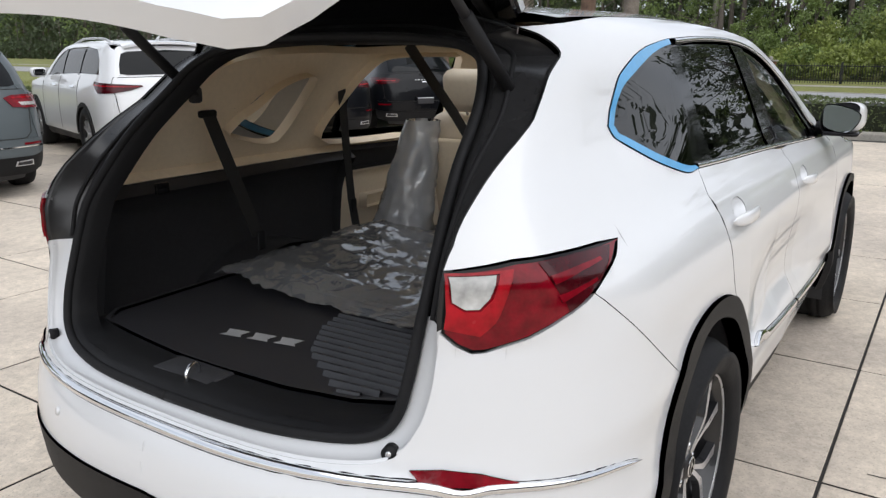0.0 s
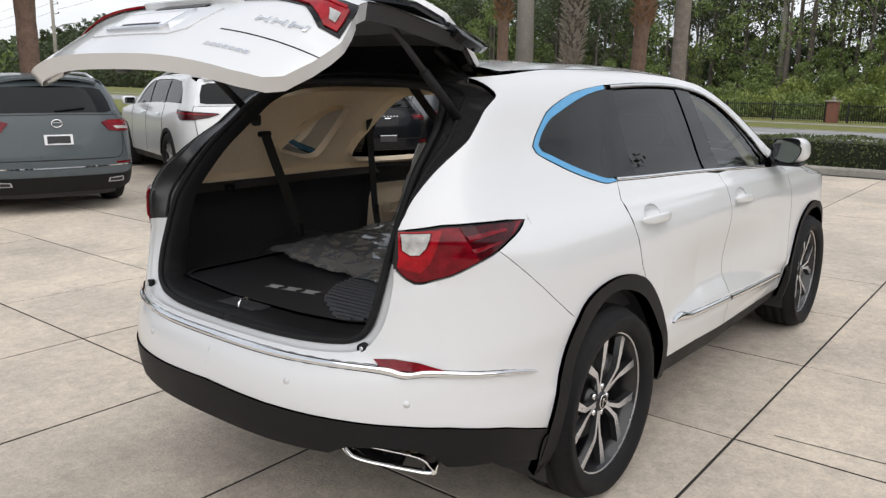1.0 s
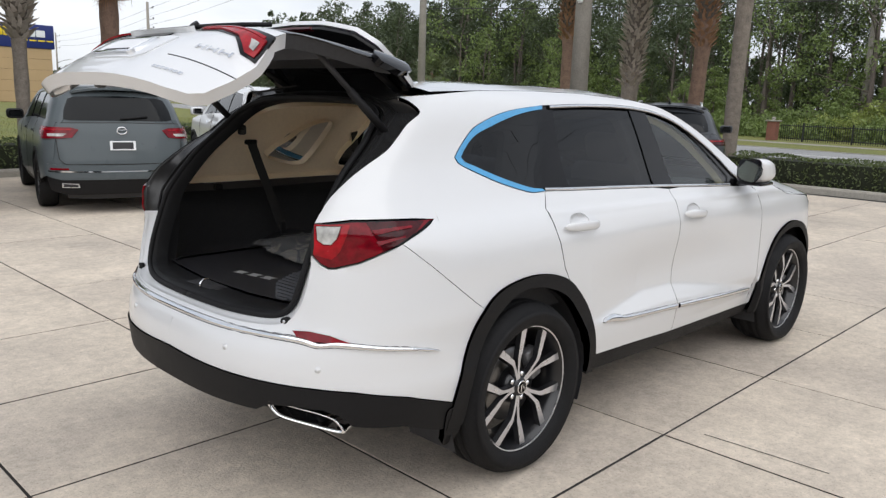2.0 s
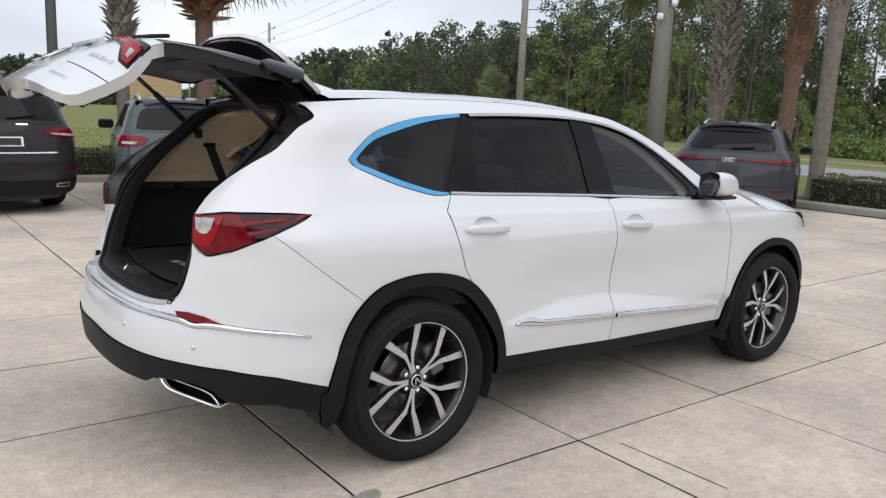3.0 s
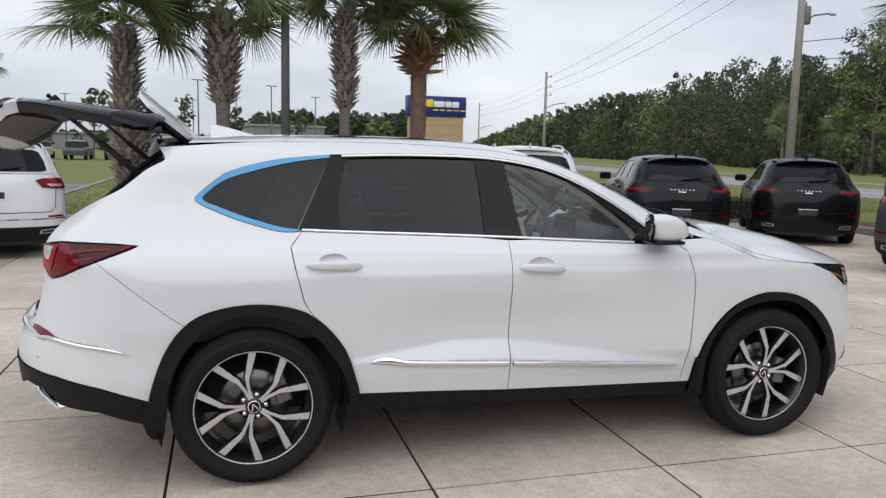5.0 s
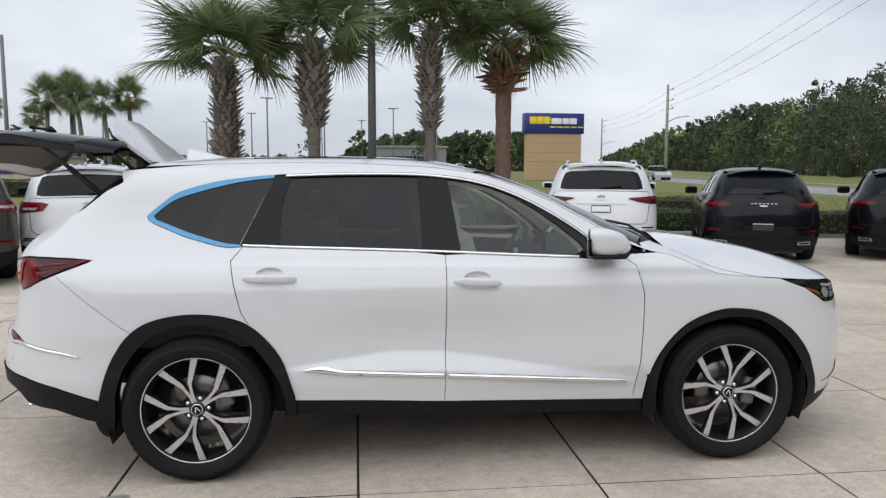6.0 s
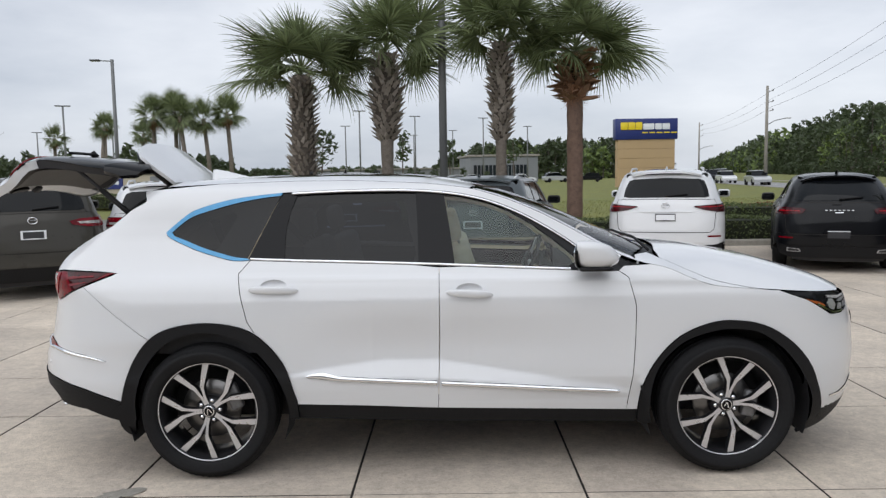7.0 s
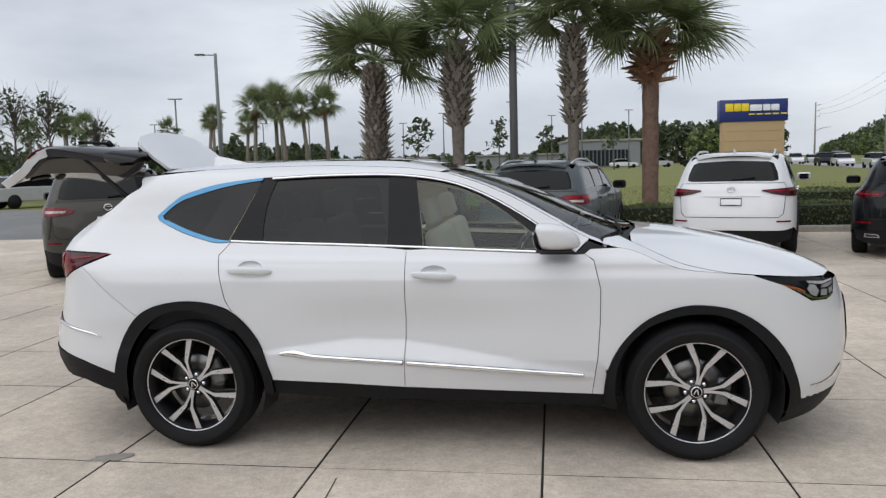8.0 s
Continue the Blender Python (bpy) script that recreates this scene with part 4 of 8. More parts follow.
# ---------- wheels ----------
def wheel(parent, centre, flip=False, width=0.255, radius=0.382, rim_r=0.280, turn=0.0, spokes=5):
    """A tyre on a ten-spoke alloy rim; its outer face looks to -y."""
    w = part("wheel", lathe("wheel_barrel", [(rim_r - .004, -.095), (rim_r - .012, -.08), (rim_r - .03, -.05), (rim_r - .035, .08), (rim_r, .11)], seg=48), DARK_METAL, parent,
             at=pose(*centre, 0, 0, 180 if flip else 0) @ pose(0, 0, 0, 0, turn, 0))
    h = width / 2
    prof = [(rim_r - .002, -h + .03), (rim_r + .004, -h + .012), (rim_r + .02, -h + .002), (rim_r + .05, -h - .006), (rim_r + .07, -h - .007), (radius - .035, -h + .004), (radius - .016, -h + .02), (radius - .005, -h + .045)]
    groove = [(radius - .001, -.075), (radius, -.062), (radius - .009, -.060), (radius - .009, -.050), (radius, -.048), (radius + .001, -.012), (radius - .009, -.010), (radius - .009, .010), (radius + .001, .012), (radius, .048), (radius - .009, .050), (radius - .009, .060), (radius, .062)]
    full = prof + groove + [(r, -y) for r, y in prof[::-1]]
    part("tyre", lathe("tyre", full, seg=72), RUBBER, w, "black road tyre")
    tv, tf = [], []
    for k in range(64):
        for j, y0 in enumerate((-h + .006, h - .006)):
            a = 2 * math.pi * k / 64
            sg = -1 if j == 0 else 1
            for da, r, dy in ((-.016, radius - .034, 0), (.016, radius - .034, 0), (.016, radius - .004, -.04 * sg), (-.016, radius - .004, -.04 * sg)):
                tv.append(((r + .0015) * math.cos(a + da), y0 + dy + sg * .002, (r + .0015) * math.sin(a + da)))
            i = len(tv) - 4
            tf.append((i, i + 1, i + 2, i + 3) if sg < 0 else (i + 3, i + 2, i + 1, i))
    tagged(part("tread_shoulder", mesh_of("tread_shoulder", tv, tf), RUBBER, w), kind="stuff")
    part("rim_edge", lathe("rim_edge", [(rim_r - .006, -.098), (rim_r + .004, -.104), (rim_r + .008, -.098), (rim_r + .004, -.09)], seg=64), SATIN, w)
    sp = bmesh.new()
    # one arm: a bar that leaves the hub, bends outwards and widens to the rim
    line = [(.030, 12.5, .0088, .005), (.055, 7.3, .0092, .004), (.082, 5.6, .0098, .001), (.105, 6.9, .0100, -.003), (.132, 8.0, .0108, -.007), (.148, 8.9, .0145, -.009), (.157, 10.3, .0165, -.010), (.19, 14.3, .0185, -.010), (.235, 17.8, .0212, -.009), (rim_r - .002, 20.2, .0235, -.008)]
    for sgn in (1, -1):
        rows = []
        for r, ang, hw, dep in line:
            a = math.radians(90 + sgn * ang)
            c = Vector((r * math.cos(a), -.075 + dep, r * math.sin(a)))
            t = Vector((-math.sin(a), 0, math.cos(a)))
            rows.append([sp.verts.new(c + t * hw * .76), sp.verts.new(c - t * hw * .76), sp.verts.new(c - t * (hw * .95 + .004) + Vector((0, .022, 0))), sp.verts.new(c + t * (hw * .95 + .004) + Vector((0, .022, 0)))])
        for a, b in zip(rows, rows[1:]):
            for i in range(4):
                sp.faces.new((a[i], a[(i + 1) % 4], b[(i + 1) % 4], b[i]))
        sp.faces.new(rows[-1]), sp.faces.new(rows[0][::-1])
    bmesh.ops.recalc_face_normals(sp, faces=sp.faces)
    me = bpy.data.meshes.new("spoke")
    sp.to_mesh(me), sp.free()
    me.materials.append(SATIN), me.materials.append(DARK_METAL)
    for p in me.polygons:
        p.material_index = 0 if p.normal.y < -0.92 else 1
    lug = tube_mesh("lug_nut", [(0, -.070, 0), (0, -.046, 0)], .0125, 8)
    for k in range(spokes):
        part("spoke", me, None, w, at=pose(0, 0, 0, 0, 72 * k, 0))
        part("lug_nut", lug, CHROME, w, at=pose(0, 0, 0, 0, 72 * k + 36, 0) @ pose(0, 0, .057))
    part("hub", lathe("hub", [(.0, -.078), (.034, -.078), (.038, -.073), (.045, -.066), (.075, -.05), (.082, -.03), (.085, .02)], seg=32), DARK_METAL, w)
    cap = part("hub_cap", lathe("hub_cap", [(.0, -.082), (.028, -.082), (.032, -.078), (.032, -.07)], seg=32), GLOSS_BLACK, w, "black hub cap with a bright emblem")
    em = []
    for pts in (((-.016, -.014), (-.010, -.014), (.002, .016), (-.004, .016)), ((.016, -.014), (.010, -.014), (-.002, .016), (.004, .016))):
        em += [(x, -.0835, z) for x, z in pts]
    part("emblem", mesh_of("emblem", em, [(0, 1, 2, 3), (7, 6, 5, 4)]), CHROME, cap)
    part("cap_ring", lathe("cap_ring", [(.026, -.0825), (.029, -.0835), (.031, -.081)], seg=32), CHROME, cap)
    part("brake_disc", lathe("brake_disc", [(.08, -.01), (.165, -.012), (.168, -.006), (.165, .008), (.08, .01)], seg=40), ROTOR, w)
    part("brake_caliper", box_bm((.075, .05, .15), (.145, -.02, .02), .012, 2), CAST, w)
    return w


for hx, tn in ((HUB_R, -21), (HUB_F, 11)):
    wheel(car, (hx, -.835, AXLE_Z), False, turn=tn)
    wheel(car, (hx, .835, AXLE_Z), True, turn=tn + 11)
# ---------- tailgate ----------
HINGE = Vector((-.27, 0, 1.64))
GATE_OPEN = 46.5
back_to = Matrix.Translation(-HINGE)
gate = part("tailgate", panel_mesh("tailgate", [both_sides([(.001, .80), (.50, .80), (.57, .812), (.60, .84), (.622, .92), (.636, 1.02), (.634, 1.07), (.608, 1.143), (.595, 1.20), (.30, 1.212), (.001, 1.215)])], rear_surf, m=back_to, depth=0.05, fair=True),
            PAINT_WHITE, car, "white tailgate, raised", at=Matrix.Translation(HINGE) @ pose(0, 0, 0, 0, GATE_OPEN, 0))


def gate_part(name, loop, material, parent=None, label="", surf=rear_surf, **kw):
    kw.setdefault("fair", True)
    return part(name, panel_mesh(name, [loop] if not isinstance(loop[0], list) else loop, surf, m=back_to, **kw), material, parent or gate, label)


gate_glass = both_sides([(.001, 1.225), (.40, 1.22), (.585, 1.212), (.588, 1.29), (.595, 1.39), (.585, 1.46), (.55, 1.50), (.30, 1.53), (.001, 1.54)])
gate_part("rear_window", gate_glass, GLASS_DARK, label="dark tinted rear window", out=-.003, depth=.005)
gate_part("gate_liner", [both_sides([(.001, .90), (.49, .90), (.55, .905), (.58, .91), (.602, .93), (.615, 1.03), (.59, 1.143), (.578, 1.28), (.586, 1.384), (.58, 1.49), (.54, 1.56), (.40, 1.60), (.001, 1.60)]),
                        both_sides([(.001, 1.26), (.40, 1.255), (.52, 1.25), (.535, 1.39), (.51, 1.47), (.30, 1.49), (.001, 1.50)])], TRIM_DARK, label="black inner lining of the tailgate", out=-.055, flip=True, depth=.05)
gate_part("lower_return", both_sides([(.001, .812), (.49, .812), (.55, .825), (.58, .855), (.60, .90), (.001, .90)]), PAINT_WHITE, label="white painted inner edge of the tailgate", out=-.054, flip=True, depth=.03)
gate_part("lower_lining", both_sides([(.001, .905), (.46, .905), (.52, .925), (.55, 1.05), (.53, 1.15), (.001, 1.16)]), mat("grey_lining", (.12, .115, .105), rough=.7), label="dark grey inner trim of the tailgate", out=-.075, flip=True, depth=.02)
sp = [(-.29, -.485), (-.42, -.50), (-.54, -.485), (-.61, -.40), (-.645, -.20), (-.652, 0), (-.645, .20), (-.61, .40), (-.54, .485), (-.42, .50), (-.29, .485), (-.265, .25), (-.262, 0), (-.265, -.25)]
spoiler = gate_part("spoiler", sp, PAINT_WHITE, label="white roof spoiler with a gloss black underside", surf=top_surf, out=0.0, depth=.02)
gate_part("spoiler_underside", inset(sp, .006), GLOSS_BLACK, spoiler, surf=top_surf, out=-.028, depth=.012, both=True)
gate_part("brake_lamp", [(-.63, -.15), (-.645, -.14), (-.648, 0), (-.645, .14), (-.63, .15), (-.632, 0)], RED_DEEP, spoiler, surf=top_surf, out=-.03, depth=.012, both=True, cell=.02)
for s in (-1, 1):
    gate_part("spoiler_wing", [V(s * .575, 1.455), V(s * .605, 1.44), V(s * .605, 1.49), V(s * .58, 1.55), V(s * .50, 1.612), V(s * .42, 1.60), V(s * .50, 1.53)], GLOSS_BLACK, label="gloss black spoiler side", out=.012, depth=.03, both=True)
    lampv = gate_part("gate_lamp", [V(s * .622, 1.125), V(s * .612, 1.15), V(s * .50, 1.168), V(s * .36, 1.172), V(s * .25, 1.165), V(s * .25, 1.135), V(s * .38, 1.128), V(s * .50, 1.10), V(s * .57, 1.035), V(s * .628, 1.025)], GLOSS_BLACK, label="red tail lamp on the tailgate", out=.003, depth=.01)
    gate_part("lens", [V(s * .61, 1.118), V(s * .55, 1.138), V(s * .45, 1.152), V(s * .27, 1.155), V(s * .27, 1.142), V(s * .39, 1.138), V(s * .51, 1.108), V(s * .58, 1.045), V(s * .615, 1.04)], RED_BRIGHT, lampv, out=.008, depth=.006)
    gate_part("reflector", [V(s * .598, 1.095), V(s * .565, 1.105), V(s * .585, 1.065), V(s * .602, 1.060)], CLEAR_LENS, lampv, out=.011, depth=.005, cell=.02)
    gate_part("light_guide", [V(s * .60, 1.128), V(s * .45, 1.158), V(s * .27, 1.160), V(s * .27, 1.154), V(s * .45, 1.150), V(s * .60, 1.118)], RED_BRIGHT, lampv, out=.010, depth=.005, cell=.02)
# number plate niche: a raised pressing round a shallow field, bright frame, blank plate
gate_part("plate_field", both_sides([(.001, .90), (.20, .90), (.25, .93), (.26, 1.06), (.20, 1.075), (.001, 1.075)]), PAINT_WHITE, label="pressed plate field", out=.004, depth=.02)
pf = both_sides([(.001, .925), (.155, .925), (.155, 1.045), (.001, 1.045)])
gate_part("plate_frame", [pf, both_sides([(.001, .937), (.143, .937), (.143, 1.033), (.001, 1.033)])], CHROME, label="bright plate frame", out=.012, depth=.01, cell=.03)
gate_part("plate", both_sides([(.001, .937), (.143, .937), (.143, 1.033), (.001, 1.033)]), PLATE_WHITE, label="blank white plate", out=.008, depth=.005, cell=.05)
gate_part("plate_bar", both_sides([(.001, .942), (.10, .942), (.10, .955), (.001, .955)]), TRIM_DARK, out=.0095, depth=.003, cell=.03)
gate_part("release_handle", both_sides([(.001, 1.085), (.13, 1.085), (.14, 1.10), (.12, 1.115), (.001, 1.115)]), GLOSS_BLACK, label="black release recess over the plate", out=.004, depth=.01, cell=.03)
gate_part("garnish", both_sides([(.001, 1.118), (.24, 1.118), (.25, 1.128), (.24, 1.136), (.001, 1.136)]), PAINT_WHITE, out=.018, depth=.03)
# badges as plain bars
for y0, y1 in ((-.415, -.450), (-.462, -.497), (-.509, -.552)):
    for a, b, c, d in ((0, .17, 0, 1), (.83, 1, 0, 1), (.17, .83, .38, .58)):
        gate_part("badge", [V(y0 + (y1 - y0) * a, 1.007 + .022 * c), V(y0 + (y1 - y0) * b, 1.007 + .022 * c), V(y0 + (y1 - y0) * b - .004, 1.007 + .022 * d), V(y0 + (y1 - y0) * a - .004, 1.007 + .022 * d)], CHROME, out=.0045, depth=.004, cell=.03)
for k in range(7):
    y0 = -.372 - k * .0185
    gate_part("badge", [V(y0, .868), V(y0 - .012, .868), V(y0 - .015, .879), V(y0 - .003, .879)], CHROME, out=.0035, depth=.003, cell=.03)
gate_part("crease_strip", [V(-.36, .948), V(-.50, .945), V(-.625, .943), V(-.625, .940), V(-.50, .942), V(-.36, .945)], PLASTIC_BLACK, out=.0015, depth=.003, cell=.03)
wip = [rear_surf(np.array([V(y, z)[0]]), np.array([z]), .018)[0][0] - np.array(HINGE) for y, z in ((.02, 1.245), (-.12, 1.25), (-.28, 1.265), (-.40, 1.285))]
part("rear_wiper", tube_mesh("rear_wiper", wip, .009, 6), PLASTIC_BLACK, gate)
part("wiper_pivot", tube_mesh("wiper_pivot", [wip[0] + np.array([.03, 0, 0]), wip[0] - np.array([.012, 0, 0])], .022, 12), PLASTIC_BLACK, gate)
# switch panel on the lower edge inside
gate_part("switch_panel", [V(-.16, .875), V(-.36, .875), V(-.36, .845), V(-.16, .845)], PLASTIC_BLACK, out=-.08, flip=True, depth=.02)
part("latch", box_bm((.05, .07, .05), tuple(Vector((-1.03, 0, .83)) - HINGE), .01, 2), TRIM_DARK, gate)
gm = gate.matrix_basis
for s in (-1, 1):
    a = Vector((-.46, s * .575, 1.42))
    b = gm @ (Vector((-.80, s * .56, 1.30)) - HINGE)
    strut = part("gate_strut", tube_mesh("gate_strut", [a, a.lerp(b, .55)], .016, 12), PLASTIC_BLACK, car, "black tailgate strut")
    part("strut_rod", tube_mesh("strut_rod", [a.lerp(b, .5), b], .011, 10), TRIM_DARK, strut)
    part("strut_ball", box_bm((.04, .03, .05), tuple(a), .01, 2), TRIM_DARK, strut)
    h0 = Vector((-.20, s * .40, 1.625))
    part("gate_hinge", tube_mesh("gate_hinge", [h0, Vector((-.30, s * .40, 1.63)), gm @ (Vector((-.42, s * .40, 1.575)) - HINGE)], .014, 8), PLASTIC_BLACK, car)

# ---------- frame of the opening: a flat shelf from the body's edge in to the seal ----------
edge_half = [tuple(rear_surf(np.array([VR(-max(y, 1e-3), z)[0]]), np.array([z]), -.003)[0][0]) for y, z in gate_edge]
edge_half += spline([edge_half[-1]] + [tuple(top_surf([x], [-y], -.006)[0][0]) for x, y in ((-.275, .25), (-.262, 0.0))], 5)[1:]
seal_half = [(-1.060, 0, .786), (-1.048, -.25, .786), (-1.012, -.42, .788), (-.974, -.525, .80), (-.950, -.572, .84), (-.925, -.588, .92), (-.890, -.592, 1.02), (-.872, -.594, 1.067), (-.832, -.592, 1.155),
             (-.725, -.568, 1.30), (-.638, -.552, 1.385), (-.578, -.537, 1.44), (-.522, -.512, 1.50), (-.475, -.475, 1.54), (-.45, -.42, 1.562), (-.435, -.36, 1.575), (-.425, -.20, 1.588), (-.42, 0, 1.592)]
seal_half = spline(seal_half, 5)


def full(half):
    return [Vector(p) for p in half] + [Vector((x, -y, z)) for x, y, z in half[-2:0:-1]]


edge_ring, seal_ring = full(edge_half), full(seal_half)
n_ring = len(edge_ring)
LOW = 5 * 6 + 2                        # up to here the shelf is painted like the body


def shelf(name, rows, pick, material, label=""):
    v, f = [], []
    for k in pick:
        v += rows(k % n_ring)
    m = len(rows(0))
    for i in range(len(pick) - 1):
        f += [(i * m + j, i * m + j + 1, (i + 1) * m + j + 1, (i + 1) * m + j) for j in range(m - 1)]
    return part(name, mesh_of(name, v, f, smooth=True), material, car, label)


def shelf_row(k):
    a, b = edge_ring[k], seal_ring[k]
    dip = Vector((.016, 0, 0)) if a.z > .80 else Vector((.004, 0, -.006))
    back = (a - b).normalized() * (.002 if a.z > .98 else .022) + (Vector((.040, 0, 0)) if a.z > .80 else Vector((.02, 0, -.02)))
    return [a + back, a, a + Vector((.010, 0, 0)) * (a.z > .80) + (b - a) * .03, a.lerp(b, .12) + dip, a.lerp(b, .45) + dip * .9, a.lerp(b, .80) + dip * .8, b + dip * .5, b + Vector((.035, 0, 0))]


low_pick = list(range(-LOW, LOW + 1))
shelf("bumper_step", shelf_row, low_pick, PAINT_WHITE, "white painted ledge and jambs of the opening")
shelf("opening_frame", shelf_row, list(range(LOW, n_ring - LOW + 1)), GLOSS_DARK, "black painted frame of the tailgate opening")
mid = Vector((0, 0, 1.2))


def lip_row(k):
    b = seal_ring[k]
    inw = Vector((0, -b.y, (1.2 - b.z))).normalized()
    return [b + inw * .006 + Vector((-.004, 0, 0)), b + inw * .013 + Vector((.002, 0, 0)), b + inw * .020 + Vector((.02, 0, 0)), b + inw * .022 + Vector((.07, 0, 0))]


shelf("inner_lip", lip_row, list(range(n_ring + 1)), PLASTIC_BLACK, "black inner lip of the opening")
part("door_seal", tube_mesh("door_seal", [p + Vector((-.008, 0, 0)) for p in seal_ring] + [seal_ring[0] + Vector((-.008, 0, 0))], .012, 8), RUBBER, car, "black rubber seal round the opening")
part("weld_flange", tube_mesh("weld_flange", [a.lerp(b, .62) + Vector((.012, 0, 0)) for a, b in zip(edge_ring[LOW:n_ring - LOW], seal_ring[LOW:n_ring - LOW])], .006, 6), RUBBER, car)
for s in (-1, 1):
    a, b = Vector((-.985, s * .585, .79)), Vector((-1.006, s * .592, .792))
    bt = part("rubber_stop", tube_mesh("rubber_stop", [a, b], .016, 16), PLASTIC_BLACK, car)
    part("stop_ring", tube_mesh("stop_ring", [a, b + Vector((-.0015, 0, 0))], .006, 16), SATIN, bt)

# ---------- inside ----------
def flat_surf(z0):
    def f(x, y, out=0.0):
        x, y = np.asarray(x, float), np.asarray(y, float)
        return np.stack([x, y, np.full_like(x, z0 + out)], -1), np.tile([0., 0., 1.], (len(x), 1))
    return f


cargo = part("cargo_floor", box_bm((1.45, 1.24, .10), (-.24, 0, .745), .01, 1), CARPET, car, "black carpeted cargo floor")
sill_bm = panel_mesh('sill_plate', [[(-1.045, 0.0), (-1.03, -.25), (-.99, -.42), (-.955, -.51), (-.92, -.56), (-.84, -.58), (-.84, .58), (-.92, .56), (-.955, .51), (-.99, .42), (-1.03, .25)]], flat_surf(.802), cell=.08, depth=.02)
sill = part("sill_plate", sill_bm, PLASTIC_BLACK, car, "black plastic load sill")
part("latch_recess", box_bm((.085, .20, .012), (-.965, .035, .802), .005, 2), TRIM_DARK, sill)
part("striker", tube_mesh("striker", [(-1.02, -.012, .80), (-1.02, -.012, .828), (-1.005, -.005, .838), (-.985, .0, .838), (-.972, .004, .828), (-.972, .004, .80)], .005, 8), CHROME, sill, "bright striker loop")
q_hole = spline([(-.262, 1.322), (-.16, 1.39), (-.03, 1.46), (.09, 1.492), (.128, 1.478), (.10, 1.42), (.055, 1.345), (.005, 1.275), (-.03, 1.262), (-.09, 1.266), (-.19, 1.292)], 4, closed=True)
r_hole = spline([(.30, 1.225), (.255, 1.30), (.33, 1.39), (.40, 1.475), (.47, 1.535), (.56, 1.562), (.80, 1.568), (1.02, 1.565), (1.10, 1.555), (1.13, 1.40), (1.15, 1.21), (.80, 1.212)], 3, closed=True)
side_end = [(-.74, 1.205), (-.64, 1.30), (-.555, 1.385), (-.50, 1.44), (-.445, 1.50), (-.40, 1.54)]
trim_up = [X(*side_end[0]), (-.22, 1.205), (.30, 1.20), (.87, 1.178), (1.30, 1.16), (2.03, 1.128), (2.2, 1.13)] + [(x - .03, z + .012) for x, z in dlo_top[::-1]] + [(.1, 1.61), (-.2, 1.60)] + [X(*p) for p in side_end[::-1]]
skin("pillar_trim", [trim_up, q_hole, r_hole, inset(f_glass, -.004)], BEIGE, car, "beige cloth pillar trim", out=-.05, flip=True, depth=-.04)
skin("cargo_side_trim", [[X(-.90, .70), (-.3, .70), (.46, .70), (.46, 1.196), (-.22, 1.203), X(-.76, 1.203), X(-.84, 1.05)]], TRIM_DARK, car, "black cargo side trim", out=-.09, flip=True, depth=-.05)
# the trim returns from the lip of the opening to the pillar and roof trims
def return_row(k):
    b = seal_ring[k]
    inw = Vector((0, -b.y, (1.2 - b.z))).normalized()
    a = b + inw * .018 + Vector((.016, 0, 0))
    sy = 1 if b.y > 0 else -1
    if abs(b.y) > .47:
        x = float(np.interp(b.z, [z for _, z in side_end], [x for x, _ in side_end])) if b.z > 1.205 else b.x + .09
        q = side_surf(np.array([X(x, b.z)[0]]), np.array([b.z]), -.05 if b.z > 1.205 else -.09)[0][0]
        e = Vector((q[0], -sy * q[1], q[2]))
    else:
        q = top_surf([-.19], [b.y * 1.05], -.045)[0][0]
        e = Vector(q)
    return [a, a.lerp(e, .12) - inw * .004, a.lerp(e, .5), e + (e - a).normalized() * .02]


up_pick = [k for k in range(n_ring) if seal_ring[k].z > 1.2]
shelf("pillar_return", return_row, up_pick, BEIGE, "beige trim round the upper opening")
lo1 = [k for k in range(n_ring // 2) if .80 < seal_ring[k].z <= 1.235]
for pick in (lo1, [n_ring - k for k in lo1]):
    shelf("lower_return", return_row, pick, TRIM_DARK, "black trim round the lower opening")
skin("door_card", [[(.47, .45), (2.3, .42), (2.28, .98), (1.3, 1.04), (.47, 1.07)]], LEATHER, car, "cream door trim", out=-.075, flip=True, depth=-.03)
skin("door_card_top", [[(.47, 1.075), (1.3, 1.045), (2.28, .985), (2.24, 1.12), (1.3, 1.165), (.47, 1.196)]], TRIM_DARK, car, "black upper door trim", out=-.065, flip=True, depth=-.03)
skin("arm_rest", [[(.60, .86), (1.10, .84), (1.12, .90), (.60, .93)]], LEATHER, car, out=-.12, flip=True, depth=-.05)
head_loop = rail(np.linspace(-.20, 1.45, 16), .02) + rail(np.linspace(-.20, 1.45, 16), .02, 1)[::-1]
part("headliner", panel_mesh("headliner", [head_loop, inset(sunroof, .02)], top_surf, out=-.045, flip=True, depth=-.02, cell=.1), BEIGE, car, "beige headliner")
for s in (-1, 1):
    part("power_socket", box_bm((.05, .012, .035), (-.55, s * .66, 1.13), .004, 2), GLOSS_BLACK, car)

# rubber mat with raised rim, ribs and bright bars
mat_out = [(-.87, .54), (-.905, .30), (-.922, .15), (-.925, 0), (-.918, -.22), (-.885, -.40), (-.845, -.48), (-.78, -.53), (-.30, -.57), (.10, -.57), (.10, .57), (-.30, .60), (-.80, .59)]


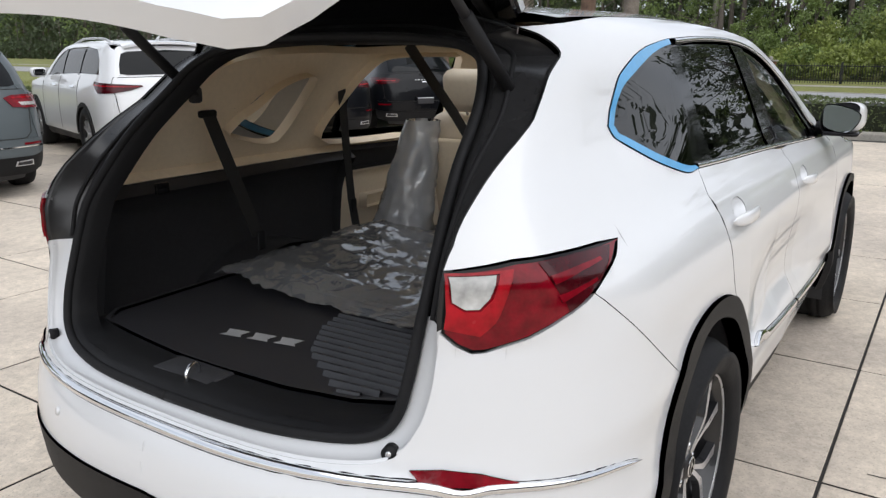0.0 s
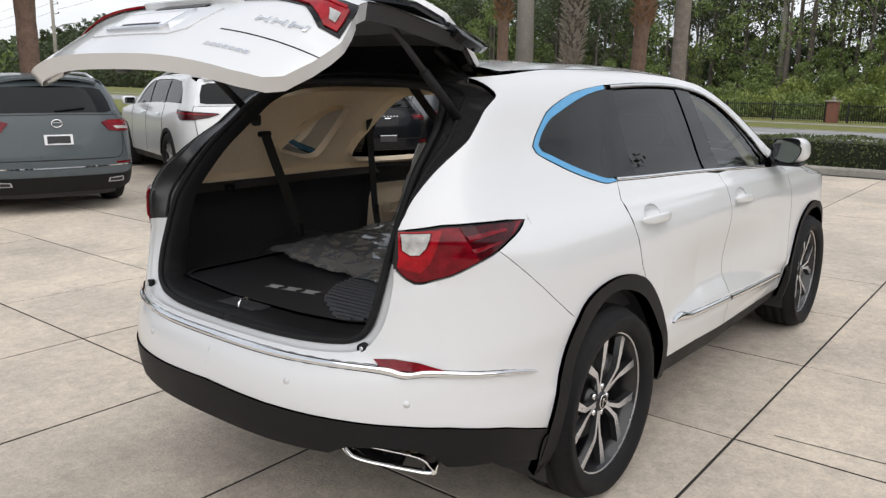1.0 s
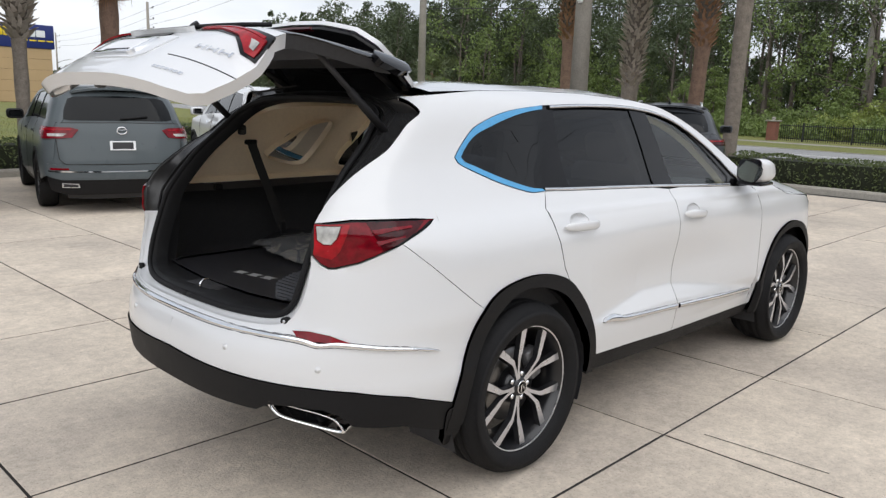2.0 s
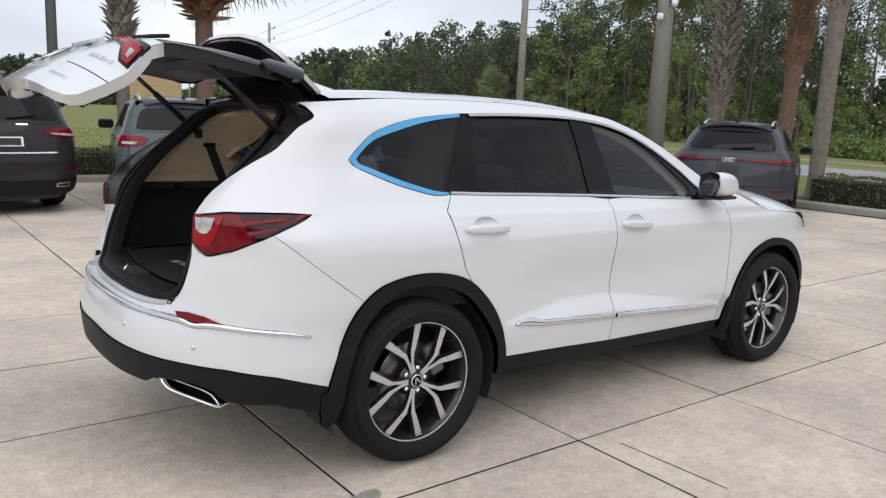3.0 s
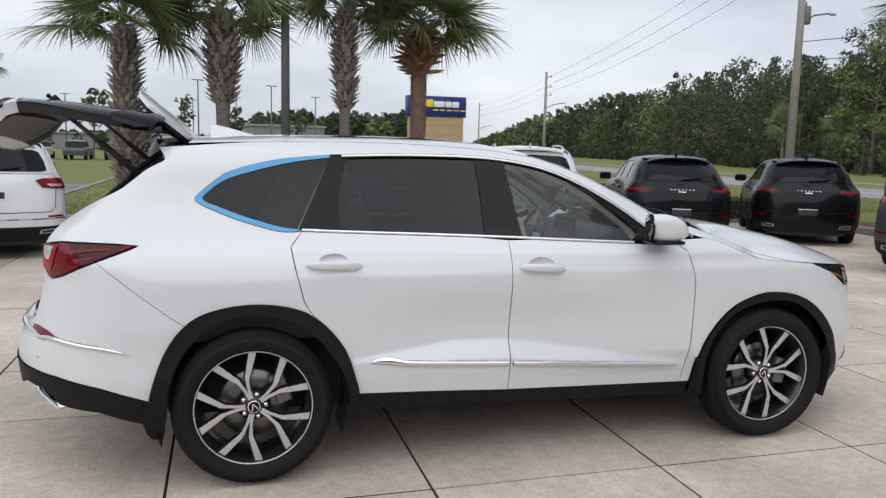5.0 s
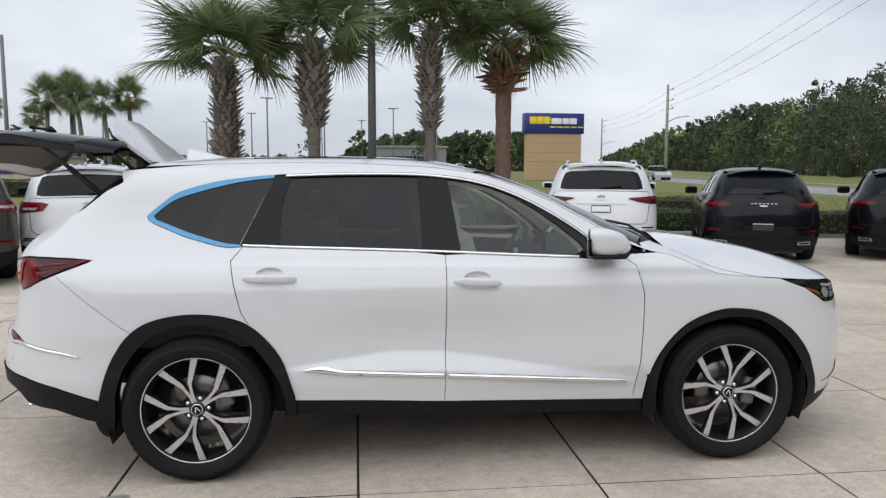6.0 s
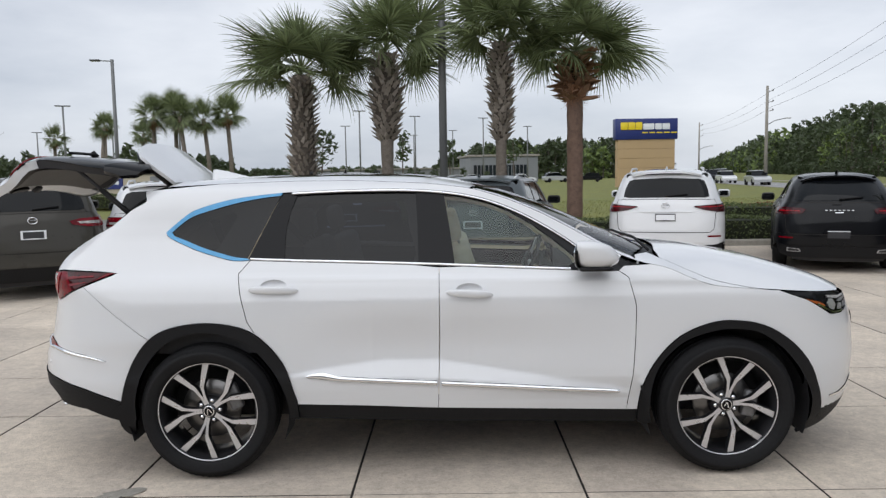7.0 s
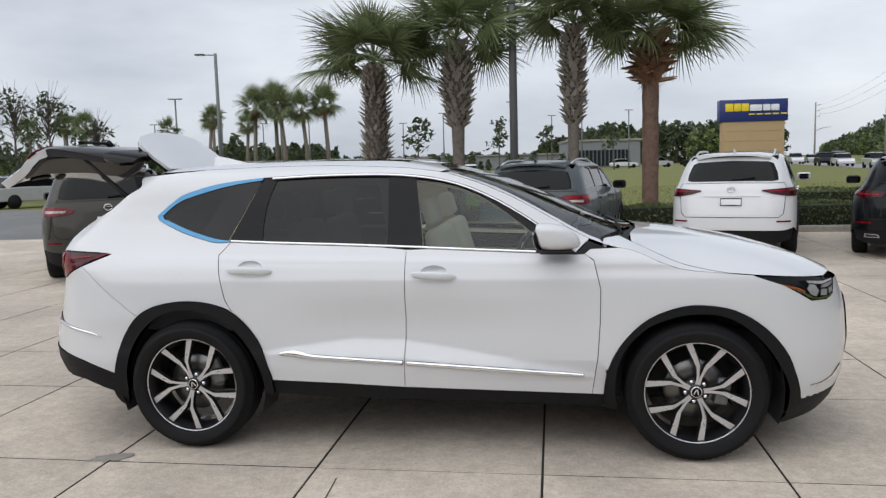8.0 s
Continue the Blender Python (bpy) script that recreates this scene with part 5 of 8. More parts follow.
cmat = part("cargo_mat", panel_mesh("cargo_mat", [mat_out], flat_surf(.803), cell=.12, depth=.006), MAT_RUBBER, None)
cmat.parent = car
cmat["label"] = "black ribbed rubber cargo mat"
part("mat_rim", panel_mesh("mat_rim", [mat_out, inset(mat_out, .014)], flat_surf(.812), cell=.12, depth=.010), MAT_RUBBER, cmat)
rv, rf = [], []
for k in range(28):
    o = -.858 + .033 * k
    a, b = Vector((o, -.40 - .13 * min(1, k / 4), 0)), Vector((o - .012, float(np.interp(o, [-.86, -.71, -.56, -.40, .1], [-.345, -.125, -.03, .01, .03])), 0))
    d = (b - a).normalized()
    n2 = Vector((-d.y, d.x, 0)) * .011
    i = len(rv)
    for p in (a, b):
        rv += [p + n2 + Vector((0, 0, .803)), p + n2 * .35 + Vector((0, 0, .816)), p - n2 * .35 + Vector((0, 0, .816)), p - n2 + Vector((0, 0, .803))]
    rf += [(i + q, i + q + 1, i + q + 5, i + q + 4) for q in range(3)]
tagged(part("mat_ribs", mesh_of("mat_ribs", rv, rf), MAT_RUBBER, cmat), kind="stuff")
for x0, y0, x1, y1 in ((-.765, .175, -.752, .105), (-.748, .09, -.736, .02), (-.732, .005, -.72, -.065)):
    d = Vector((x1 - x0, y1 - y0, 0)).normalized()
    n2 = Vector((d.y, -d.x, 0)) * -.045
    a, b = Vector((x0, y0, .806)), Vector((x1, y1, .806))
    part("mat_badge", mesh_of("mat_badge", [a, b, b + n2, a + n2, a + n2 * .35 + d * .012, b + n2 * .35 - d * .012], [(0, 1, 5, 4), (4, 5, 2, 3)]), LETTER, cmat, "silver bar")

# folded third row under crumpled clear film
part("folded_seat", box_bm((.72, 1.06, .07), (.02, 0, .825), .03, 3), TRIM_DARK, car, "folded seat back, black")
fv, ff, nx, ny = [], [], 64, 84
for i in range(nx):
    for j in range(ny):
        x, y = -.47 + .88 * i / (nx - 1), -.50 + 1.12 * j / (ny - 1)
        e = min(1, 8 * min(i / (nx - 1), 1 - i / (nx - 1), j / (ny - 1), 1 - j / (ny - 1)))
        w1 = noise.noise(Vector((x * 5 + y * 2, y * 3 - x * 4, .3)))
        w2 = 1 - abs(noise.noise(Vector((x * 11 - y * 3, y * 6 + x * 5, 1.7)))) * 2
        w3 = 1 - abs(noise.noise(Vector((x * 34 + y * 20, y * 7 - x * 5, 4.1)))) * 2
        fv.append((x + .02 * w1 * e + .008 * (1 - e) * w3 + .10 * (y - .05), y + .03 * w1 * (1 - e), .818 + .05 * e + .016 * w1 + .014 * w2 * w2 * w2 + .007 * w3))
for i in range(nx - 1):
    for j in range(ny - 1):
        a = i * ny + j
        ff.append((a, a + ny, a + ny + 1, a + 1))
film = part("film_sheet", mesh_of("film_sheet", fv, ff, smooth=True), FILM, car, "crumpled clear plastic film")


def cushion(size, m, bevel=.05):
    bm = box_bm(size, (0, 0, 0), bevel, 3)
    bmesh.ops.transform(bm, matrix=m, verts=bm.verts)
    return bm


def seat(name, x, y, w, zb, lean=14, wrap=False):
    back = part(name, cushion((.13, w, .62), pose(x, y, zb + .40, 0, -lean, 0)), LEATHER, car, "cream leather seat")
    part("seat_cushion", cushion((.50, w, .14), pose(x + .29, y, zb + .12, 0, -4, 0)), LEATHER, back)
    part("head_rest", cushion((.09, min(.26, w * .6), .17), pose(x - .12, y, zb + .80, 0, -lean, 0), .04), LEATHER, back)
    shell = part("back_shell", cushion((.03, w * .86, .50), pose(x - .085, y, zb + .36, 0, -lean, 0), .012), BEIGE if wrap else TRIM_DARK, back)
    if wrap:                               # tan back panel with a black recess and a bright ring
        at = pose(x - .102, y - .02, zb + .47, 0, -lean, 0)
        part("back_recess", cushion((.012, .17, .24), at, .005), GLOSS_BLACK, shell)
        part("recess_ring", lathe("recess_ring", [(.052, 0), (.060, -.004), (.064, 0), (.060, .004)], axis="z", seg=28, close=True), CHROME, shell, at=at @ pose(-.008, -.01, 0, 0, 90, 0))
        part("back_seam", cushion((.006, w * .84, .006), pose(x - .128, y, zb + .59, 0, -lean, 0), .002), LEATHER, shell)
    for d in (-.05, .05):
        part("rest_post", tube_mesh("rest_post", [(x - .07, y + d, zb + .68), (x - .11, y + d, zb + .76)], .006, 8), SATIN, back)
    return back


seat("second_row_seat", .70, .19, .46, .60, 12, True)
seat("second_row_seat", .60, -.34, .52, .60, 10)
seat("front_seat", 1.50, .37, .50, .56, 16)
seat("front_seat", 1.50, -.37, .50, .56, 16)
# crumpled clear cover slipping off the seat
bag_v, bag_f = [], []
for i in range(34):
    for k in range(32):
        t, a = i / 33, 2 * math.pi * k / 32
        c, s_ = math.cos(a), math.sin(a)
        w1 = 1 - abs(noise.noise(Vector((c * 2.2, s_ * 2.2, t * 4)))) * 2
        w2 = 1 - abs(noise.noise(Vector((c * 5, s_ * 5, t * 9 + 3)))) * 2
        r_ = (1 + .18 * w1 + .10 * w2) * (1.15 - .55 * t)
        bag_v.append((.50 + .03 * t + .09 * r_ * c, .50 - .10 * t + .105 * r_ * s_, .79 + .49 * t))
for i in range(33):
    for k in range(32):
        a, b = i * 32 + k, i * 32 + (k + 1) % 32
        bag_f.append((a, b, b + 32, a + 32))
part("seat_cover", mesh_of("seat_cover", bag_v, bag_f, smooth=True), BAG, car, "clear plastic seat cover")


def strap(name, pts, width, across, material=BELT):
    v, f = [], []
    ac = Vector(across).normalized() * width / 2
    for p in pts:
        p = Vector(p)
        v += [p - ac, p + ac]
    f = [(2 * i, 2 * i + 1, 2 * i + 3, 2 * i + 2) for i in range(len(pts) - 1)]
    me = mesh_of(name, v, f)
    ob = part(name, me, material, car, "black seat belt")
    so = ob.modifiers.new("thick", "SOLIDIFY")
    so.thickness = .003
    return ob


for s in (1, -1):
    b1 = strap("seat_belt", [(-.385, s * .61, 1.35), (-.345, s * .605, 1.24), (-.29, s * .60, 1.10), (-.225, s * .59, .92)], .05, (1, 0, .2))
    part("belt_buckle", box_bm((.035, .012, .07), (-.215, s * .585, .90), .006, 2), PLASTIC_BLACK, b1)
    part("belt_guide", box_bm((.07, .02, .025), (-.385, s * .615, 1.355), .008, 2), PLASTIC_BLACK, b1)
    b2 = strap("seat_belt", [(.33, s * .66, 1.40), (.35, s * .665, 1.2), (.38, s * .67, .95), (.40, s * .66, .80)], .045, (1, 0, .2))
    part("belt_buckle", box_bm((.03, .012, .06), (.385, s * .66, .92), .006, 2), PLASTIC_BLACK, b2)
strap("seat_belt", [(.02, .10, 1.575), (.16, .10, 1.45), (.30, .10, 1.33), (.42, .09, 1.20)], .045, (.75, 0, .6))
# daylight enters through the panes
for pane in car.children_recursive:
    if pane.name.split(".")[0] in ("quarter_window", "rear_door_window", "front_door_window", "windscreen", "sunroof", "rear_window"):
        pane.visible_shadow = False
# dashboard and wheel
part("dashboard", box_bm((.40, 1.30, .26), (2.22, 0, 1.00), .07, 3), TRIM_DARK, car, "black dashboard")
part("dash_screen", box_bm((.02, .30, .11), (2.02, .02, 1.16), .008, 2), GLOSS_BLACK, car)
st = lathe("steering_wheel", [(.185 + .014 * math.cos(a), .014 * math.sin(a)) for a in np.linspace(0, 2 * math.pi, 13)[:-1]], seg=36, close=True)
sw = part("steering_wheel", st, TRIM_DARK, car, "black steering wheel", at=pose(1.93, .37, 1.06, 0, 0, 90) @ pose(0, 0, 0, 22, 0, 0))
part("wheel_hub", box_bm((.15, .05, .12), (0, .02, 0), .03, 2), TRIM_DARK, sw)
for a in (0, 180, 270):
    part("wheel_spoke", box_bm((.13, .02, .03), (.11, .01, 0), .006, 2), SATIN, sw, at=pose(0, 0, 0, 0, a, 0))
part("centre_console", box_bm((.85, .24, .30), (1.75, 0, .70), .05, 2), TRIM_DARK, car)
part("cabin_floor", box_bm((1.95, 1.36, .03), (1.40, 0, .70), .01, 1), CARPET, car)
# ---------- the lot and its surroundings ----------
SLAB_X = [-.41 + 1.236 * k for k in range(-13, 12)]
SLAB_Y = [-8.2, -7.05, -5.85, -4.65, -3.55, -2.4, -1.18, .24, 1.31, 2.43, 3.58, 4.65, 5.8, 6.95, 8.1, 9.25, 10.4, 11.5, 12.65]


def ground_mat(name, color, speck, blot, vary, rough=.88, bump=.3, rnd=0.0, pit=0.0, stain=(1, 1, 1)):
    """Paving: broad blotches, streaks, fine aggregate specks and pits."""
    m = mat(name, color, rough=rough, vary=vary, scale=blot, fine=speck, bump=bump, bump_scale=speck * 1.6, rnd=rnd)
    nt = m.node_tree
    b = nt.nodes["Principled BSDF"]
    src = b.inputs["Base Color"].links[0].from_socket
    co = nt.nodes.new("ShaderNodeTexCoord")
    gx = nt.nodes.new("ShaderNodeNewGeometry")
    vo, st = nt.nodes.new("ShaderNodeTexVoronoi"), nt.nodes.new("ShaderNodeTexNoise")
    vo.inputs["Scale"].default_value = speck * 1.3
    st.inputs["Scale"].default_value, st.inputs["Detail"].default_value, st.inputs["Roughness"].default_value = 0.55, 8, .65
    nt.links.new(gx.outputs["Position"], vo.inputs["Vector"])
    nt.links.new(gx.outputs["Position"], st.inputs["Vector"])
    r1, r2 = nt.nodes.new("ShaderNodeMapRange"), nt.nodes.new("ShaderNodeMapRange")
    r1.inputs["From Min"].default_value, r1.inputs["From Max"].default_value = 0.0, 0.28
    r1.inputs["To Min"].default_value, r1.inputs["To Max"].default_value = 1 - pit, 1.0
    r2.inputs["From Min"].default_value, r2.inputs["From Max"].default_value = 0.42, 0.62
    r2.inputs["To Min"].default_value, r2.inputs["To Max"].default_value = 0.0, 1.0
    nt.links.new(vo.outputs["Distance"], r1.inputs["Value"])
    nt.links.new(st.outputs["Fac"], r2.inputs["Value"])
    mx = nt.nodes.new("ShaderNodeMix")
    mx.data_type, mx.blend_type = "RGBA", "MULTIPLY"
    mx.inputs["B"].default_value = (*stain, 1)
    nt.links.new(r2.outputs[0], mx.inputs["Factor"])
    nt.links.new(src, mx.inputs["A"])
    sc = nt.nodes.new("ShaderNodeVectorMath")
    sc.operation = "SCALE"
    nt.links.new(mx.outputs["Result"], sc.inputs[0])
    nt.links.new(r1.outputs[0], sc.inputs["Scale"])
    mid, r3, s3 = nt.nodes.new("ShaderNodeTexNoise"), nt.nodes.new("ShaderNodeMapRange"), nt.nodes.new("ShaderNodeVectorMath")
    mid.inputs["Scale"].default_value, mid.inputs["Detail"].default_value, mid.inputs["Roughness"].default_value = 12, 10, .82
    r3.inputs["From Min"].default_value, r3.inputs["From Max"].default_value = .36, .64
    r3.inputs["To Min"].default_value, r3.inputs["To Max"].default_value = .80, 1.17
    nt.links.new(gx.outputs["Position"], mid.inputs["Vector"])
    nt.links.new(mid.outputs["Fac"], r3.inputs["Value"])
    s3.operation = "SCALE"
    nt.links.new(sc.outputs[0], s3.inputs[0])
    nt.links.new(r3.outputs[0], s3.inputs["Scale"])
    nt.links.new(s3.outputs[0], b.inputs["Base Color"])
    return m


CONCRETE = ground_mat("broom_finished_concrete", (.61, .53, .435), 48, 1.3, .21, rough=.86, bump=.4, rnd=.25, pit=.42, stain=(.74, .74, .76))
JOINT = mat("dark_joint_filler", (.02, .018, .016), rough=.95, vary=.3, scale=6)
ASPHALT = ground_mat("worn_asphalt", (.19, .19, .185), 60, .5, .15, pit=.3, stain=(.8, .8, .8))
ROADWAY = ground_mat("pale_road_surface", (.30, .30, .30), 40, .3, .1, pit=.2, stain=(.85, .85, .85))
KERB = ground_mat("kerb_concrete", (.33, .31, .27), 60, 2.2, .22, pit=.25, stain=(.7, .7, .7))
SOIL = ground_mat("lawn", (.148, .165, .042), 30, .9, .35, rough=.95, bump=.6, pit=.3, stain=(1.15, 1.0, .8))
MULCH = ground_mat("brown_mulch", (.10, .06, .04), 45, 2.0, .4, rough=.95, bump=.8, pit=.5)


def sheet(name, outline, z, material, label, category, depth=0.0, kind="structure"):
    pts = [(x, y, z) for x, y in outline]
    area = sum(outline[i][0] * outline[(i + 1) % len(outline)][1] - outline[(i + 1) % len(outline)][0] * outline[i][1] for i in range(len(outline)))
    if area < 0:
        pts = pts[::-1]
    bm = bmesh.new()
    f = bm.faces.new([bm.verts.new(p) for p in pts])
    bmesh.ops.triangulate(bm, faces=[f])
    if depth:
        ext = bmesh.ops.extrude_face_region(bm, geom=list(bm.faces))
        bmesh.ops.translate(bm, vec=(0, 0, -depth), verts=[e for e in ext["geom"] if isinstance(e, bmesh.types.BMVert)])
        bmesh.ops.recalc_face_normals(bm, faces=bm.faces)
    return tagged(part(name, bm, material), label, category, kind=kind)


sheet("ground", [(-1500, -1500), (1500, -1500), (1500, 1500), (-1500, 1500)], -.06, SOIL, "green lawn and rough ground to the horizon", "ground")
KERB_LINE = [(-4.6, 60), (-4.6, 14.5)] + [(-4.6 + 2.4 * (1 - math.cos(a)), 14.5 - 2.4 * math.sin(a)) for a in np.linspace(.2, math.pi / 2, 7)] + [(2, 12.1), (6.5, 12.1), (10.2, 12.0)] + \
            [(10.2 + 3.3 * math.sin(a), 8.7 + 3.3 * math.cos(a)) for a in np.linspace(.2, math.pi / 2, 8)] + [(13.5, 4), (13.5, -1), (13.9, -5), (15.5, -10), (19, -16)]
lot = [(-34, -40), (19, -40)] + KERB_LINE[::-1][:-1] + [(-4.6, 27), (-34, 27)]
sheet("pavement", lot, -.0065, JOINT, "dark joint bed under the concrete slabs", "pavement")
sheet("driveway", [(-34, 12.66), (-5.2, 12.66), (-4.9, 14.5), (-4.75, 27.5), (-34, 27.5)], -.004, ASPHALT, "worn grey asphalt drive", "road")
sheet("apron", [(-34, -40), (19, -40), (19, -16), (15.5, -10), (14.2, -8.3), (-34, -8.3)], -.004, CONCRETE, "pale concrete apron", "pavement")
sheet("apron_side", [(-34, -8.25), (-16.6, -8.25), (-16.6, 12.6), (-34, 12.6)], -.004, CONCRETE, "pale concrete apron", "pavement")
# kerb: a real step along the line
kv, kf = [], []
kl = []
for a, b in zip(KERB_LINE, KERB_LINE[1:]):
    n = max(1, int(math.hypot(b[0] - a[0], b[1] - a[1]) / .8))
    kl += [(a[0] + (b[0] - a[0]) * k / n, a[1] + (b[1] - a[1]) * k / n) for k in range(n)]
kl.append(KERB_LINE[-1])
for i, p in enumerate(kl):
    a, b = kl[max(0, i - 1)], kl[min(len(kl) - 1, i + 1)]
    d = Vector((b[0] - a[0], b[1] - a[1])).normalized()
    n = Vector((-d.y, d.x))
    for off, z in ((-.02, -.02), (0, .10), (.03, .135), (.15, .135), (.16, .02)):
        kv.append((p[0] + n.x * off, p[1] + n.y * off, z))
for i in range(len(kl) - 1):
    for k in range(4):
        kf.append((i * 5 + k, (i + 1) * 5 + k, (i + 1) * 5 + k + 1, i * 5 + k + 1))
tagged(part("kerb", mesh_of("kerb", kv, kf), KERB), "weathered concrete kerb round the planted island", "kerb", kind="structure")
ROAD = lambda off, y: (off + .15 * (y - 3), y)
island = [(x - (.1 if x < -4 else 0), y + .1) for x, y in KERB_LINE if y < 59] + [(19.2, -16), (17, -60), ROAD(22.6, -60), ROAD(22.6, 260), (-4.5, 260)]
sheet("lawn", island, .085, SOIL, "mown green lawn on the island", "lawn")
bed = [(x + (.16 if y < 11 else 0), y + .14) for x, y in KERB_LINE if x > -2.2 and y > -6]
bed2 = [(x + (1.5 if y < 11 else .6), y + (1.9 if x < 12 else 1.2)) for x, y in KERB_LINE if x > -2.2 and y > -6][::-1]
sheet("planting_bed", bed + bed2, .10, MULCH, "brown mulch bed behind the kerb", "planting bed")
verge = [ROAD(28.6, -80), ROAD(60, -80), ROAD(60, 900), ROAD(28.6, 900)]
sheet("verge", verge, .088, SOIL, "mown green verge beyond the road", "lawn")
sheet("road", [ROAD(21.6, -80), ROAD(28.4, -80), ROAD(28.4, 900), ROAD(21.6, 900)], .094, ROADWAY, "pale two-lane road past the lot", "road")
sheet("footpath", [ROAD(33.0, -80), ROAD(34.4, -80), ROAD(34.4, 900), ROAD(33.0, 900)], .098, KERB, "pale concrete footpath along the verge", "path")
for o in (21.6, 28.4):
    v, f = [], []
    for i, y in enumerate(np.linspace(-80, 500, 30)):
        for dx, z in ((-.12, .07), (-.12, .115), (.12, .115), (.12, .07)):
            v.append((ROAD(o, y)[0] + dx, y, z))
        if i:
            f += [((i - 1) * 4 + k, (i - 1) * 4 + k + 1, i * 4 + k + 1, i * 4 + k) for k in range(3)]
    tagged(part("road_kerb", mesh_of("road_kerb", v, f), KERB), "low road kerb", "kerb", kind="structure")
PAINT_LINE = mat("road_paint", (.7, .7, .68), rough=.7, vary=.1)
for o in (25.0,):
    v, f = [], []
    for i, y in enumerate(np.arange(-40, 160, 9.0)):
        for dx, dy in ((-.07, 0), (.07, 0), (.07, 3), (-.07, 3)):
            v.append((ROAD(o, y + dy)[0] + dx, y + dy, .095))
        f.append(tuple(range(i * 4, i * 4 + 4)))
    tagged(part("lane_marking", mesh_of("lane_marking", v, f), PAINT_LINE), "white dashed lane line", "road marking", kind="stuff")

# ---------- poles, wires, signs, buildings ----------
CLADDING = mat("grey_wall_panels", (.20, .20, .20), rough=.6, vary=.06, scale=.5)
dealer = thing("dealer_building", "grey dealer building with dark shop glazing", "building", pose(4, -24, 0))
part("wall", box_bm((58, 12, 5.6), (0, 0, 2.8), .05, 1), CLADDING, dealer)
part("canopy", box_bm((30, 3, .6), (0, 7.4, 4.8), .05, 1), CLADDING, dealer)
for k in range(14):
    wv = part("window", box_bm((3.3, .12, 3.6), (-24.5 + k * 3.6, 6.02, 1.95), .02, 1), mat("shop_glazing", (.02, .025, .03), rough=.08, vary=.1) if k == 0 else None, dealer)
    if k == 0:
        shop = wv.data.materials[0]
    else:
        wv.data.materials.append(shop)
    part("mullion", box_bm((.14, .1, 3.6), (1.75, .08, 0), .01, 1), CLADDING, wv, at=pose(-24.5 + k * 3.6, 6.02, 1.95))
POLE_GREY = mat("weathered_pole", (.27, .25, .22), rough=.85, vary=.25, scale=3, fine=30, bump=.2)
POLE_STEEL = mat("painted_steel_pole", (.16, .165, .165), rough=.5, vary=.15, scale=2)
LAMP_DARK = mat("lamp_housing", (.05, .05, .055), rough=.5, vary=.1)
LAMP_LENS = mat("lamp_lens", (.6, .6, .58), rough=.3, vary=.05)


def lot_light(x, y, top, r=.09, arm=1.0, az=180, label="grey steel lot light with a flat head", heads=1, base=True):
    t = thing("lot_light", label, "street lamp", pose(x, y, (.085 if x > -4.6 else -.06) if y > 12 else 0), group="lot lights")
    part("pole", tube_mesh("pole", [(0, 0, 0), (0, 0, top)], r, 10, r * .75), POLE_STEEL, t)
    if base:
        part("footing", lathe("footing", [(0, .55), (r * 2.1, .55), (r * 2.4, .5), (r * 2.4, 0)], axis="z", seg=20), KERB, t)
    for h in range(heads):
        a = math.radians(az + 180 * h)
        e = Vector((math.cos(a) * arm, math.sin(a) * arm, top - .05))
        part("arm", tube_mesh("arm", [(0, 0, top - .1), tuple(e)], .035, 6), POLE_STEEL, t)
        hd = part("lamp_head", box_bm((.6, .34, .09), (0, 0, 0), .03, 2), LAMP_DARK, t, at=pose(e.x, e.y, e.z, 0, 0, math.degrees(a)))
        part("lens", box_bm((.5, .26, .015), (0, 0, -.05), .004, 1), LAMP_LENS, hd)
    return t


lot_light(1.23, 13.26, 9.0, .105, 1.0, 100, "tall grey steel lot light among the palms")
wp = thing("concrete_pole", "tapered grey concrete pole with a security camera", "pole", pose(12.85, 7.78, .0))
part("pole", tube_mesh("pole", [(0, 0, 0), (0, 0, 9.5)], .23, 14, .13), POLE_GREY, wp)
for z, a in ((3.95, 200), (4.25, 250)):
    bx = part("camera_bracket", box_bm((.22, .08, .08), (.2, 0, 0), .015, 2), LAMP_DARK, wp, at=pose(0, 0, z, 0, 0, a))
    part("security_camera", lathe("security_camera", [(0, -.1), (.05, -.09), (.075, -.03), (.075, .03), (.05, .06)], axis="z", seg=16), PLATE_WHITE, bx, at=pose(.34, 0, -.02))


